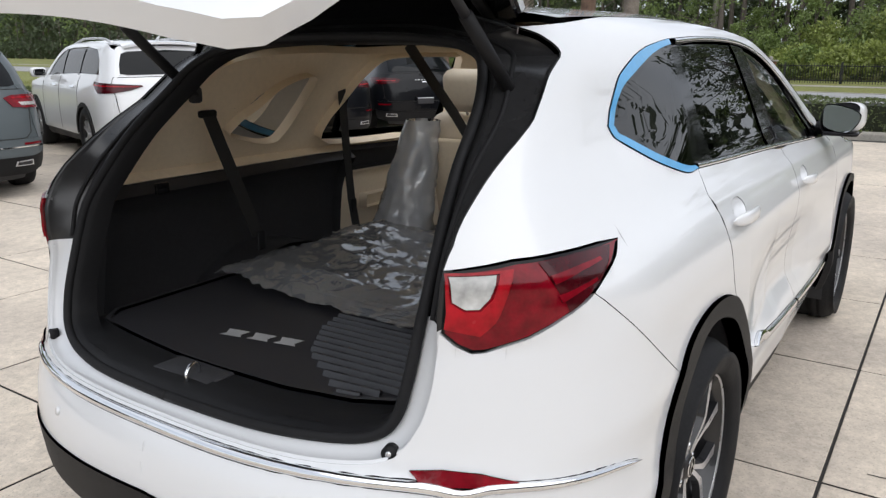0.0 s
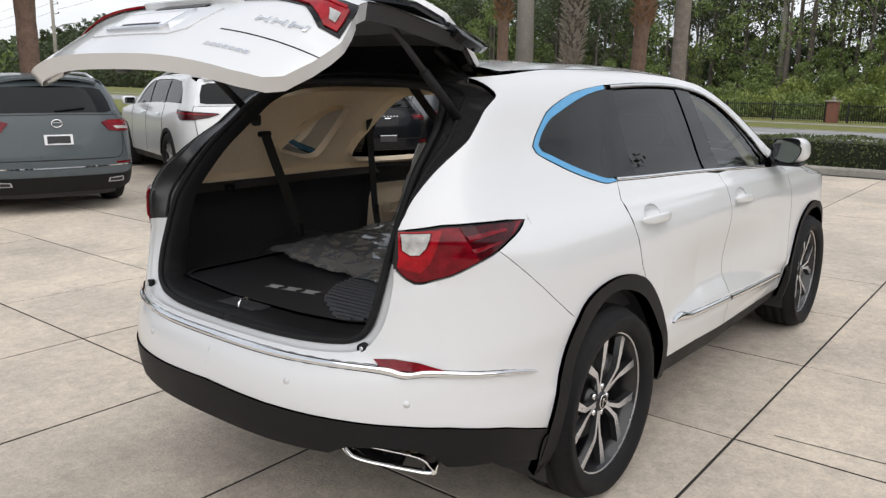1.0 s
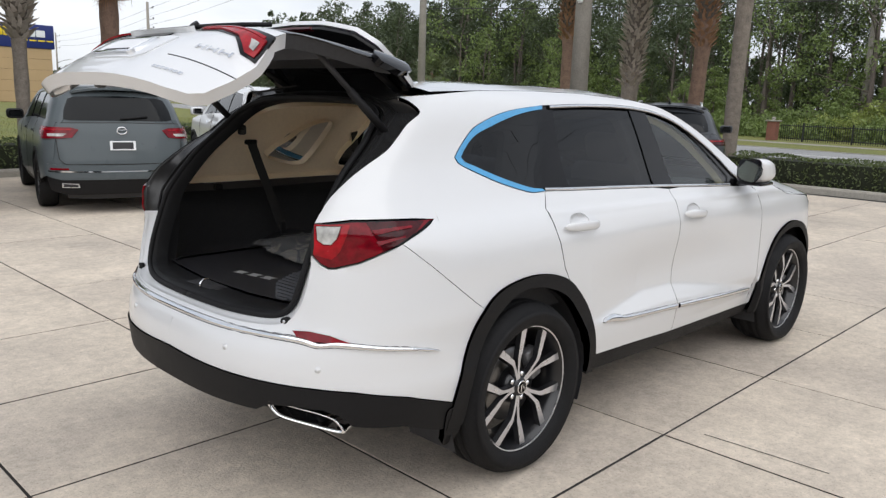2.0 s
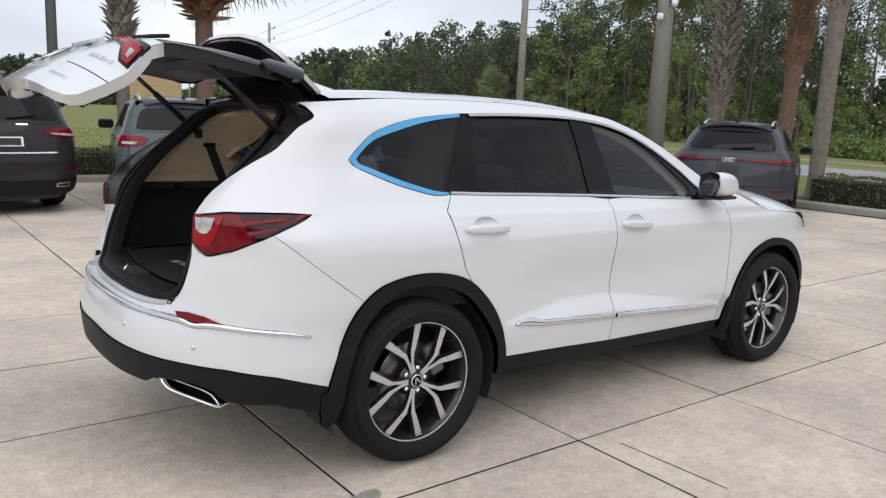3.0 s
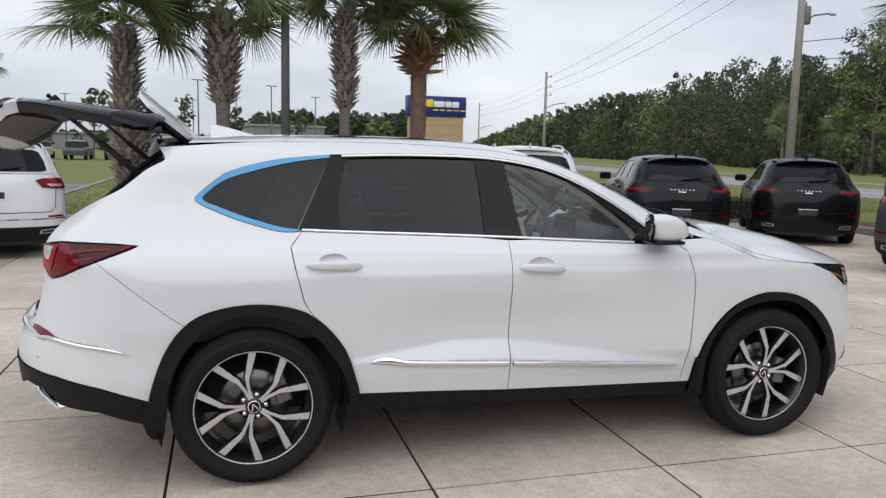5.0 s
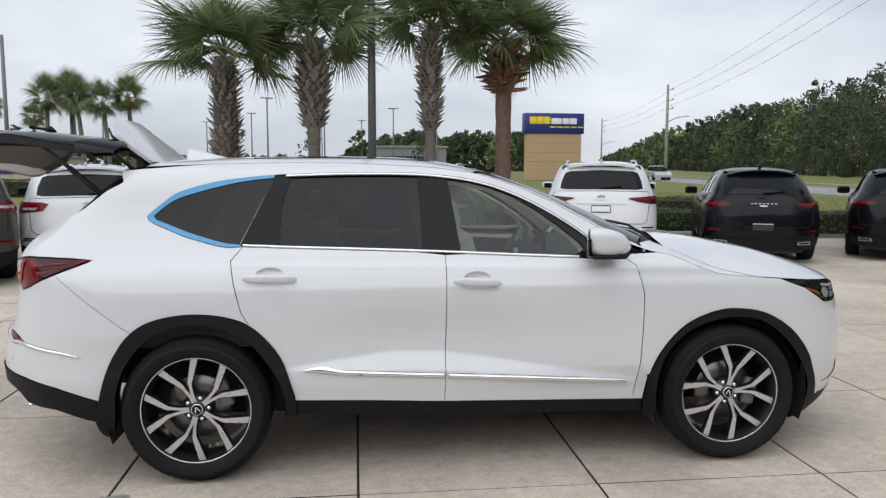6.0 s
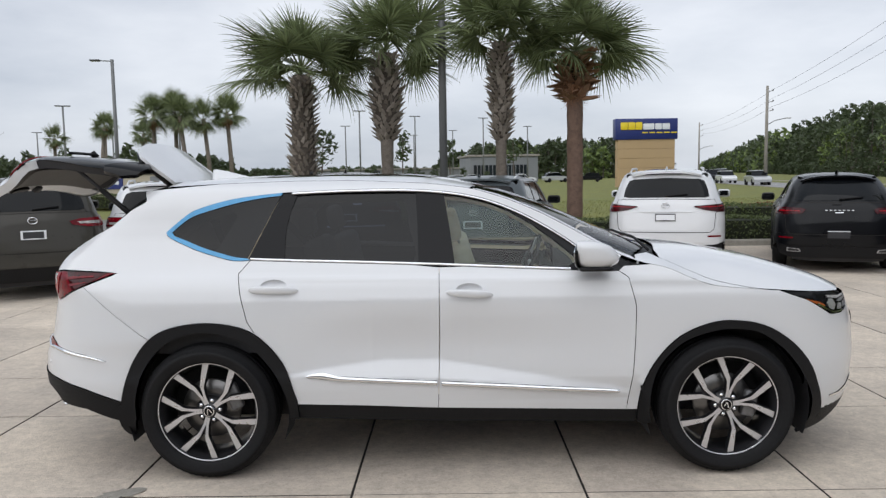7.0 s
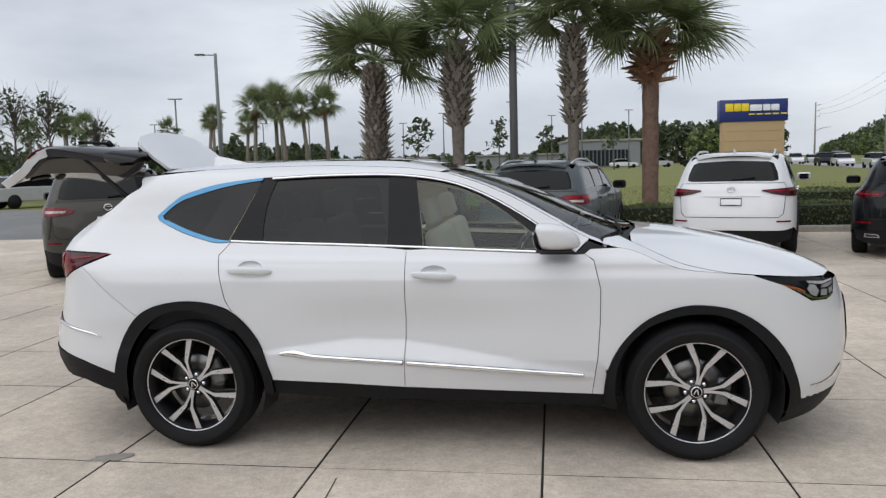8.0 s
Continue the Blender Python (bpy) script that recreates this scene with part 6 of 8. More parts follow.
def utility_pole(x, y, top, r=.16, arms=((-.6, 0), (-1.4, 0)), lamp=None, can=False, az=110, base=.085):
    t = thing("utility_pole", "weathered wooden utility pole with insulators", "utility pole", pose(x, y, base, 0, 0, az), group="utility poles")
    part("pole", tube_mesh("pole", [(0, 0, 0), (0, 0, top)], r, 10, r * .65), POLE_GREY, t)
    for dz, _ in arms:
        arm = part("bracket", tube_mesh("bracket", [(0, 0, top + dz), (.75, 0, top + dz + .12)], .04, 6), POLE_GREY, t)
        part("insulator", lathe("insulator", [(0, .2), (.05, .18), (.08, .1), (.05, .05), (.06, 0)], axis="z", seg=8), LAMP_DARK, arm, at=pose(.75, 0, top + dz + .1))
    if lamp:
        part("lamp_arm", tube_mesh("lamp_arm", [(0, 0, lamp), (1.2, 0, lamp + .5), (2.6, 0, lamp + .75)], .045, 6), POLE_STEEL, t)
        part("lamp_head", box_bm((.6, .22, .12), (2.8, 0, lamp + .75), .04, 2), LAMP_LENS, t)
    if can:
        cn = part("transformer", lathe("transformer", [(0, .45), (.2, .43), (.24, .38), (.24, -.38), (.2, -.42), (0, -.42)], axis="z", seg=14), POLE_STEEL, t, at=pose(.42, 0, 8.4))
        part("bushing", tube_mesh("bushing", [(0, 0, .4), (0, 0, .65)], .03, 6), LAMP_DARK, cn)
    return t


utility_pole(26.9, 27.7, 13.5, .22, ((-.4, 0), (-1.3, 0), (-2.2, 0)), 8.0, True, 20)
utility_pole(34.2, 75.5, 10.2, .20, ((-.6, 0), (-1.7, 0), (-2.6, 0)), 6.2, False, 20)
utility_pole(48.2, 140.6, 10.6, .18, ((-.6, 0), (-1.6, 0), (-2.6, 0)), 5.5, False, 20)
utility_pole(52, 13, 11.5, .2, ((-.5, 0),), None, False, 20)
WIRE = mat("power_cable", (.03, .03, .03), rough=.6, vary=.1)


def wire(a, b, sag, r=.012):
    pts = [tuple(Vector(a).lerp(Vector(b), k / 14) - Vector((0, 0, sag * 4 * (k / 14) * (1 - k / 14)))) for k in range(15)]
    tagged(part("power_cable", tube_mesh("power_cable", pts, r, 4), WIRE), "black overhead power cable", "cable", group="overhead cables")


for dz, s1 in ((-.4, .5), (-1.3, .6), (-2.2, .7)):
    wire((34.9, 75.7, 10.2 + dz * .95 + .1), (27.6, 28, 13.7 + dz), s1)
    wire((48.9, 140.8, 10.6 + dz * .9), (34.9, 75.7, 10.2 + dz * .95 + .1), s1)
    wire((27.6, 28, 13.7 + dz), (19.5, -28, 15.5 + dz), s1 + .4)
for z in (7.2, 6.3):
    wire((27, 27.7, z), (34, -25, z + .6), .8, .018)
wire((52, 13, 11), (27, 27.7, 9.2), .6)
wire((52, 13, 11), (60, 4.5, .5), .1, .01)

SIGN_BEIGE = mat("tan_sign_panels", (.44, .31, .17), rough=.7, vary=.08, scale=.8)
SIGN_BLUE = mat("deep_blue_sign_face", (.012, .025, .15), rough=.4, vary=.06)
SIGN_YELLOW = mat("yellow_sign_mark", (.80, .62, .03), rough=.4, vary=.04)
SIGN_WHITE = mat("white_sign_mark", (.78, .80, .83), rough=.4, vary=.04)
sg = thing("roadside_sign", "tall tan sign tower with a deep blue top panel", "sign", pose(21.85, 76.2, .085, 0, 0, 2.5))
for k in range(5):
    part("panel", box_bm((6.0, 1.0, .98), (0, 0, .5 + k * .99), .02, 1), SIGN_BEIGE, sg)
part("core", box_bm((5.8, .8, 5.0), (0, .02, 2.5), .01, 1), JOINT, sg)
part("blue_panel", box_bm((6.5, 1.25, 2.15), (0, 0, 6.0), .05, 2), SIGN_BLUE, sg)
for x0, x1, mt in ((-2.75, -2.0, SIGN_YELLOW), (-1.95, -1.25, SIGN_YELLOW), (-1.2, -.5, SIGN_YELLOW), (-.4, .75, SIGN_WHITE), (.85, 1.55, SIGN_WHITE), (1.62, 2.4, SIGN_WHITE)):
    part("mark", box_bm((x1 - x0, .06, .78 if mt is SIGN_YELLOW else .62), ((x0 + x1) / 2, -.65, 6.32 if mt is SIGN_YELLOW else 6.25), .08, 2), mt, sg)
for k in range(5):
    part("dash", box_bm((.58, .05, .13), (-.2 + k * .76, -.65, 5.62), .01, 1), SIGN_YELLOW, sg)

BEIGE_WALL = mat("beige_render", (.47, .42, .32), rough=.85, vary=.08, scale=.7)
GREY_WALL = mat("grey_metal_cladding", (.20, .21, .22), rough=.6, vary=.08, scale=.4)
DARK_GLAZING = mat("dark_glazing", (.02, .025, .03), rough=.08, vary=.1)
eb = thing("entrance_wall", "low beige entrance wall with a blue panel", "wall", pose(-17.8, 40.6, 0, 0, 0, -15))
part("wall", box_bm((6.9, 1.6, 2.0), (0, 0, 1.0), .03, 1), BEIGE_WALL, eb)
part("coping", box_bm((7.1, 1.8, .10), (0, 0, 2.03), .02, 1), GREY_WALL, eb)
part("blue_panel", box_bm((2.1, .06, .62), (-.7, -.83, 1.45), .02, 1), SIGN_BLUE, eb)
for k in range(5):
    part("mark", box_bm((.26, .03, .2), (-1.35 + k * .33, -.87, 1.5), .02, 1), SIGN_WHITE, eb)
part("small_panel", box_bm((.8, .05, .3), (2.6, -.83, 1.7), .02, 1), GREY_WALL, eb)
sh = thing("showroom", "low grey showroom with dark glazing, far across the lots", "building", pose(11, 152, 0, 0, 0, 6))
part("wall", box_bm((13.4, 16, 5.0), (0, 0, 2.5), .05, 1), GREY_WALL, sh)
part("roof", box_bm((14.0, 16.6, .4), (0, 0, 5.2), .05, 1), POLE_GREY, sh)
for k in range(7):
    wv = part("window", box_bm((1.3, .2, 3.0), (-5.2 + k * 1.5, -8.1, 1.9), .03, 1), DARK_GLAZING, sh)
    part("mullion", box_bm((.12, .1, 3.0), (-5.2 + k * 1.5, -8.25, 1.9), .01, 1), GREY_WALL, wv)
wh = thing("warehouse", "long low grey warehouse behind the far lots", "building", pose(-14, 178, 0, 0, 0, 2))
part("wall", box_bm((44, 16, 3.0), (0, 0, 1.5), .05, 1), GREY_WALL, wh)
part("roof", box_bm((45, 17, .3), (0, 0, 3.15), .05, 1), POLE_GREY, wh)
ds = thing("direction_sign", "small blue direction sign on white posts", "sign", pose(-19.9, 27.6, -.03, 0, 0, -32))
for x in (-.55, .55):
    part("post", box_bm((.16, .16, 1.3), (x, 0, .65), .02, 1), PLATE_WHITE, ds)
part("blue_panel", box_bm((1.25, .1, .75), (0, -.1, .95), .02, 1), SIGN_BLUE, ds)
for z, w in ((1.12, .5), (.9, .6)):
    part("mark", box_bm((w, .02, .09), (-.1, -.165, z), .005, 1), SIGN_WHITE, ds)
for x, y, h, r in ((-18.97, 42.16, 9.0, .13), (-22, 62, 9.0, .11), (-9, 85, 9.3, .11), (-3.0, 95, 9.2, .11), (6, 100, 9.2, .11), (-14, 110, 9.2, .11), (-30, 95, 9, .11), (-40, 90, 9, .11), (-46, 120, 9.2, .12), (-36, 70, 9, .11), (2, 128, 9.2, .12), (14, 120, 9.2, .12), (-24, 130, 9, .12), (-60, 110, 9, .12), (-52, 75, 9, .11), (-5, 135, 9, .12)):
    lot_light(x, y, h, r, 1.0 if y < 50 else .4, 185 if r > .12 and y < 50 else 20, heads=1 if y < 50 else 2, base=False)
sl = thing("street_lamp", "slim street lamp with a curved arm beside the road", "street lamp", pose(66, 64, .09, 0, 0, 150))
part("pole", tube_mesh("pole", [(0, 0, 0), (0, 0, 5.2)], .1, 8, .07), POLE_STEEL, sl)
part("lamp_arm", tube_mesh("lamp_arm", [(0, 0, 5.1), (1.2, 0, 5.7), (3.0, 0, 6.0)], .05, 6), POLE_STEEL, sl)
part("lamp_head", box_bm((.8, .26, .14), (3.2, 0, 6.0), .05, 2), LAMP_LENS, sl)
BRICK = mat("red_brick", (.20, .085, .06), rough=.9, vary=.25, scale=4, bump=.4, bump_scale=18)
for bx, by in ((36.8, 6.25), (37.8, 12.96)):
    bp = thing("brick_pillar", "low red brick pillar with a pale cap", "pillar", pose(bx, by, .08), "pillars beside the footpath")
    part("shaft", box_bm((.46, .46, .95), (0, 0, .475), .015, 1), BRICK, bp)
    part("cap", box_bm((.62, .62, .07), (0, 0, .985), .02, 1), KERB, bp)
    part("finial", lathe("finial", [(0, .18), (.07, .15), (.10, .09), (.06, .01), (.08, 0)], axis="z", seg=12), KERB, bp, at=pose(0, 0, 1.02))
FENCE_BLACK = mat("black_fence_paint", (.012, .013, .013), rough=.5, vary=.2)
for y0, y1 in ((-16.0, 5.9), (6.6, 12.6)):
    fence = thing("metal_fence", "black metal picket fence between brick pillars", "fence", pose(*ROAD(36.4, y0), .08), "fences beside the footpath")
    bars = bmesh.new()
    for y in np.arange(0, y1 - y0, .11):
        box = box_bm((.022, .022, .86), (.15 * y, y, .45))
        me = bpy.data.meshes.new("bar")
        box.to_mesh(me), box.free()
        bars.from_mesh(me)
        bpy.data.meshes.remove(me)
    tagged(part("fence_infill", bars, FENCE_BLACK, fence), kind="stuff")
    for z in (.15, .78):
        part("rail", tube_mesh("rail", [(0, 0, z), (.15 * (y1 - y0), y1 - y0, z)], .022, 4), FENCE_BLACK, fence)
    for y in np.arange(0, y1 - y0, 2.4):
        part("post", box_bm((.07, .07, .95), (.15 * y, y, .475), .008, 1), FENCE_BLACK, fence)
# ---------- parked cars ----------
FAR_GLASS = mat("parked_car_glass", (.006, .007, .008), rough=.05, vary=.05, spec=.2)
UP = Surf(([.15, .22, .30, .40, .60, .80, .95, 1.05, 1.13, 1.20, 1.30, 1.45, 1.58, 1.63, 1.675], [.82, .88, .92, .945, .955, .952, .945, .925, .895, .86, .83, .78, .72, .66, .56]),
          ([.15, .30, .50, .68, .90, 1.10, 1.22, 1.35, 1.50, 1.60, 1.67], [-1.04, -1.11, -1.16, -1.15, -1.12, -1.08, -1.03, -.955, -.86, -.78, -.72]),
          ([.15, 1.2, 1.4, 1.67], [-.45, -.45, -.38, -.20]),
          ([.15, .25, .40, .60, .80, .95, 1.05, 1.12, 1.2], [3.70, 3.78, 3.84, 3.86, 3.84, 3.78, 3.70, 3.6, 3.5]), ([.15, 1.2], [2.95, 2.95]), nr=3.4, nf=2.8)
SLOPE = Surf(([.15, .22, .30, .40, .60, .80, .95, 1.05, 1.12, 1.20, 1.30, 1.45, 1.56, 1.63, 1.675], [.82, .88, .92, .945, .955, .95, .94, .91, .87, .81, .77, .71, .65, .58, .50]),
             ([.15, .30, .50, .68, .90, 1.08, 1.18, 1.30, 1.45, 1.58, 1.67], [-1.04, -1.11, -1.15, -1.15, -1.13, -1.10, -1.04, -.92, -.72, -.55, -.45]),
             ([.15, 1.1, 1.4, 1.67], [-.40, -.40, -.22, 0.0]),
             ([.15, .25, .40, .60, .80, .95, 1.05, 1.12, 1.2], [3.70, 3.78, 3.84, 3.86, 3.84, 3.78, 3.70, 3.6, 3.5]), ([.15, 1.2], [2.95, 2.95]), nr=3.0, nf=2.8)


def car_tops(surf, tail):
    cz = smooth_table([tail, tail + .2, .3, .9, 1.3, 1.55, 1.8, 2.1, 2.35, 2.5, 2.65, 2.9, 3.3, 3.6, 3.8], [1.585, 1.625, 1.65, 1.65, 1.63, 1.58, 1.47, 1.30, 1.17, 1.14, 1.11, 1.07, 1.03, .99, .96], .04, .005)
    tz = smooth_table([tail, tail + .2, .3, .9, 1.3, 1.55, 1.8, 2.1, 2.35, 2.6, 2.9, 3.3, 3.6, 3.8], [1.64, 1.67, 1.695, 1.695, 1.67, 1.62, 1.53, 1.39, 1.27, 1.215, 1.19, 1.13, 1.04, .96], .04, .005)
    xs = np.linspace(tail, 3.8, 120)
    cy = np.array([-surf.P(surf.ux(x, float(np.interp(x, *cz))), float(np.interp(x, *cz)))[1] for x in xs])
    cy = np.where(xs < .2, np.maximum(cy, np.interp(.2, xs, cy) * .86), cy)

    def pt(x, y):
        zk, zc, yk = np.interp(x, *cz), np.interp(x, *tz), np.interp(x, xs, cy)
        return np.stack([x, y, zc - (zc - zk) * np.abs(y / yk) ** 3.0], -1)

    def f(x, y, out=0.0):
        x, y, e = np.asarray(x, float), np.asarray(y, float), 5e-3
        n = np.cross(pt(x + e, y) - pt(x - e, y), pt(x, y + e) - pt(x, y - e))
        n /= np.linalg.norm(n, axis=-1, keepdims=True)
        return pt(x, y) + n * out, n
    return f, (lambda x: float(np.interp(x, xs, cy))), (lambda x: float(np.interp(x, *cz)))


RIM_MESH = {}


def simple_wheel(parent, c, flip, kz, dark):
    w = part("wheel", lathe("tyre", [(.235, -.10), (.255, -.118), (.31, -.126), (.362, -.112), (.38, -.07), (.38, .07), (.362, .112), (.255, .11)], seg=36), RUBBER, parent, at=pose(*c, 0, 0, 180 if flip else 0) @ Matrix.Scale(kz, 4))
    if "rim" not in RIM_MESH:
        bm = bmesh.new()
        for k in range(5):
            for sg in (-1, 1):
                a = math.radians(72 * k + sg * 13)
                a0 = math.radians(72 * k + sg * 5)
                ring = []
                for r, an, hw in ((.04, a0, .02), (.14, a0 + sg * .05, .018), (.24, a, .022)):
                    c0 = Vector((r * math.cos(an), -.085, r * math.sin(an)))
                    t = Vector((-math.sin(an), 0, math.cos(an)))
                    ring.append((bm.verts.new(c0 + t * hw), bm.verts.new(c0 - t * hw), bm.verts.new(c0 - t * hw + Vector((0, .03, 0))), bm.verts.new(c0 + t * hw + Vector((0, .03, 0)))))
                for p, q in zip(ring, ring[1:]):
                    for i in range(4):
                        bm.faces.new((p[i], p[(i + 1) % 4], q[(i + 1) % 4], q[i]))
        bmesh.ops.recalc_face_normals(bm, faces=bm.faces)
        me = bpy.data.meshes.new("rim_spokes")
        bm.to_mesh(me), bm.free()
        RIM_MESH["rim"] = me
        RIM_MESH["well"] = lathe("rim_well", [(.245, -.105), (.235, -.09), (.225, .0), (.02, .02), (.0, .02)], seg=30)
        RIM_MESH["dark"] = me.copy()
        me.materials.append(SATIN), RIM_MESH["dark"].materials.append(DARK_METAL)
    part("rim_well", RIM_MESH["well"], DARK_METAL, w)
    part("spokes", RIM_MESH["dark" if dark else "rim"], None, w)
    part("hub_cap", tube_mesh("hub_cap", [(0, -.095, 0), (0, -.07, 0)], .04, 12), DARK_METAL if dark else SATIN, w)


def parked(label, x, y, az, paint, length, width, height, style, surf=UP, rails=None, dark_rims=False, group="parked cars"):
    """A parked car with its rear middle at (x, y), pointing az degrees to the right of +y."""
    kx, ky, kz = length / 5.02, width / 1.91, height / 1.70
    t = thing("parked_car", label, "car", pose(x, y, 0, 0, 0, 90 - az), group)
    S = Matrix.Diagonal((kx, ky, kz, 1)) @ Matrix.Translation((1.16, 0, 0))
    tail = float(np.interp(1.60, *surf.rear)) + .02
    tsurf, cy, cz = car_tops(surf, tail)

    def rs(v, z, out=0.0):
        v, z = np.asarray(v, float), np.asarray(z, float)
        p, n = surf.PN(np.interp(z, *surf.rear0) - surf.LR + np.abs(v), z, out)
        s = np.where(v > 0, -1.0, 1.0)[:, None] * np.array([0, 1, 0]) + np.array([1, 0, 1])
        return p * s, n * s

    def W_(yy, z):
        v = surf.uy(yy, z) - float(np.interp(z, *surf.rear0)) + surf.LR
        return (v if yy > 0 else -v, z)

    def sym(lp):
        return [W_(-abs(a), b) for a, b in lp] + [W_(abs(a), b) for a, b in lp[::-1]]

    def add(name, loops, material, sf, parent=t, lab="", **kw):
        kw.setdefault("cell", .1), kw.setdefault("fair", True)
        return part(name, panel_mesh(name, loops, sf, m=S, **kw), material, parent, lab)

    XX = lambda a, b: (surf.ux(a, b), b)
    arch = lambda c, r=.42: [(c + r * math.cos(a), .38 + r * math.sin(a)) for a in np.linspace(math.pi * 1.0, 0, 12)]
    side = [(2.4, .36), (.5, .36)] + arch(0)[::-1] + [(-.45, .42), XX(-.85, .50), XX(-.93, .55)] + [XX(-.98, .8), XX(-.96, 1.0), XX(-.93, 1.17)] + [(-.45, 1.20), (.4, 1.20), (1.4, 1.17), (2.3, 1.13), (2.6, 1.12), (2.9, 1.07), (3.3, 1.03), XX(3.6, .99), surf_front(surf, .05, .94), surf_front(surf, .05, .35), (3.5, .33), (3.40, .36)] + arch(2.89)[::-1]
    glass_l = [(-.62, 1.22), (.4, 1.22), (1.4, 1.19), (2.15, 1.155), (2.0, 1.28), (1.75, 1.43), (1.5, 1.53), (1.1, 1.575), (.3, 1.585), (-.25, 1.55), (-.50, 1.42)] if surf is UP else [(-.30, 1.24), (.4, 1.22), (1.4, 1.19), (2.15, 1.155), (2.0, 1.28), (1.75, 1.43), (1.5, 1.53), (1.1, 1.565), (.5, 1.565), (.1, 1.50)]
    crest = [(a, cz(a)) for a in np.linspace(tail + .12, 2.45, 22)]
    upper = [(2.45, 1.135), (2.3, 1.13), (1.4, 1.17), (.4, 1.20), (-.45, 1.20), XX(-.93, 1.17), XX(float(np.interp(1.22, *surf.rear)) + .10, 1.22), XX(float(np.interp(1.35, *surf.rear)) + .09, 1.35), XX(float(np.interp(1.5, *surf.rear)) + .08, 1.5)] + crest
    for mir in (False, True):
        sf = surf.PN
        add("body_side", [side], paint, sf, mirror=mir)
        add("upper_side", [upper, glass_l], paint, sf, mirror=mir)
        add("rear_corner", [[(surf.uy(.68, .53), .53), (surf.uy(.68, 1.19), 1.19), XX(-.80, 1.19), XX(-.80, .50)]], paint, sf, mirror=mir, out=-.006)
        add("side_window", [inset(glass_l, -.004)], FAR_GLASS, sf, mirror=mir, out=-.008, depth=.004)
        for px in (.42, 1.35):
            add("pillar", [[(px - .05, 1.20), (px + .05, 1.20), (px + .03, 1.56), (px - .07, 1.56)]], GLOSS_BLACK, sf, mirror=mir, out=.0, depth=.006)
        for px in (.30, 1.33, 2.33):
            add("door_gap", [[(px - .006, .40), (px + .006, .40), (px + .006, 1.18), (px - .006, 1.18)]], JOINT, sf, mirror=mir, out=.0015, depth=.003)
        for px in (.50, 1.52):
            add("door_handle", [[(px - .11, 1.02), (px + .11, 1.015), (px + .11, 1.045), (px - .11, 1.05)]], paint if style != "hl" else CHROME, sf, mirror=mir, out=.03, depth=.03)
        add("sill", [[(.45, .37), (2.4, .37), (2.4, .24), (.45, .26)]], PLASTIC_BLACK, sf, mirror=mir, out=-.01)
        for c in (0, 2.89):
            o, i_ = arch(c, .455), arch(c, .40)
            add("arch_trim", [band(o, i_)], PLASTIC_BLACK if style != "plain" else paint, sf, mirror=mir, out=.01, depth=.05, cell=.06)
        sgn = 1 if mir else -1
        mb = box_bm((.16, .24, .15), (0, 0, 0), .05, 3)
        mr = part("door_mirror", mb, paint if style != "vw" else PLASTIC_BLACK, t, at=pose(*(S @ Vector((2.10, sgn * 1.03, 1.21)))))
        part("mirror_glass", box_bm((.01, .17, .10), (-.078, 0, 0), .02, 1), FAR_GLASS, mr)
        for hx in (0, 2.89):
            cc = S @ Vector((hx, sgn * .83, .38 / kz * kz))
            simple_wheel(t, (cc.x, cc.y, .38 * kz), mir, kz, dark_rims)
    roof = [(a, -cy(a)) for a in np.linspace(tail + .05, 1.5, 12)] + [(1.45, 0)] + [(a, cy(a)) for a in np.linspace(1.5, tail + .05, 12)] + [(tail - .02, .3), (tail - .04, 0), (tail - .02, -.3)]
    add("roof", [roof], paint, tsurf, cell=.14)
    ws = [(a, -cy(a) + .03) for a in np.linspace(1.53, 2.38, 8)] + [(2.6, 0)] + [(a, cy(a) - .03) for a in np.linspace(2.38, 1.53, 8)] + [(1.47, 0)]
    add("windscreen", [ws], FAR_GLASS, tsurf, out=-.004, cell=.14)
    for s in (1, -1):
        add("a_pillar", [[(a, s * (cy(a) + .002)) for a in np.linspace(1.48, 2.42, 8)] + [(a, s * (cy(a) - .035)) for a in np.linspace(2.38, 1.53, 8)]], paint, tsurf, cell=.1)
    hood_ = [(a, -cy(a)) for a in np.linspace(2.5, 3.6, 8)] + [(3.76, 0)] + [(a, cy(a)) for a in np.linspace(3.6, 2.5, 8)] + [(2.65, 0)]
    add("bonnet", [hood_], paint, tsurf, cell=.14)
    # rear
    zt = 1.19
    yb = .66 if surf is UP else .62
    gate_ = add("tailgate", [sym([(.001, .66), (.70, .66), (.76, .72), (.78, .95), (.80, 1.10), (.76, zt), (.001, zt + .01)])], paint, rs)
    gl_ = sym([(.001, .655), (.70, .655), (.765, .718), (.785, .95), (.805, 1.10), (.765, zt), (.001, zt + .012)])
    add("gate_gap", [gl_, inset(gl_, .009)], JOINT, rs, out=.0015, depth=.003)
    rw = sym([(.001, 1.225), (.60, 1.22), (yb + .02, 1.235), (yb, 1.35), (yb - .06, 1.49), (yb - .14, 1.52), (.001, 1.54)])
    add("rear_window", [rw], FAR_GLASS, rs, lab="dark rear window", out=.002, depth=.005)
    add("window_frame", [sym([(.001, zt), (.76, zt), (.74, 1.22), (.735, 1.35), (.69, 1.5), (.60, 1.59), (.001, 1.60)])], paint, rs, out=-.004)
    sp_ = [(tail + .12, -cy(tail + .12) + .03), (tail - .02, -.56), (tail - .10, -.3), (tail - .12, 0), (tail - .10, .3), (tail - .02, .56), (tail + .12, cy(tail + .12) - .03)]
    add("spoiler", [sp_], paint, tsurf, out=.006, depth=.03, both=True)
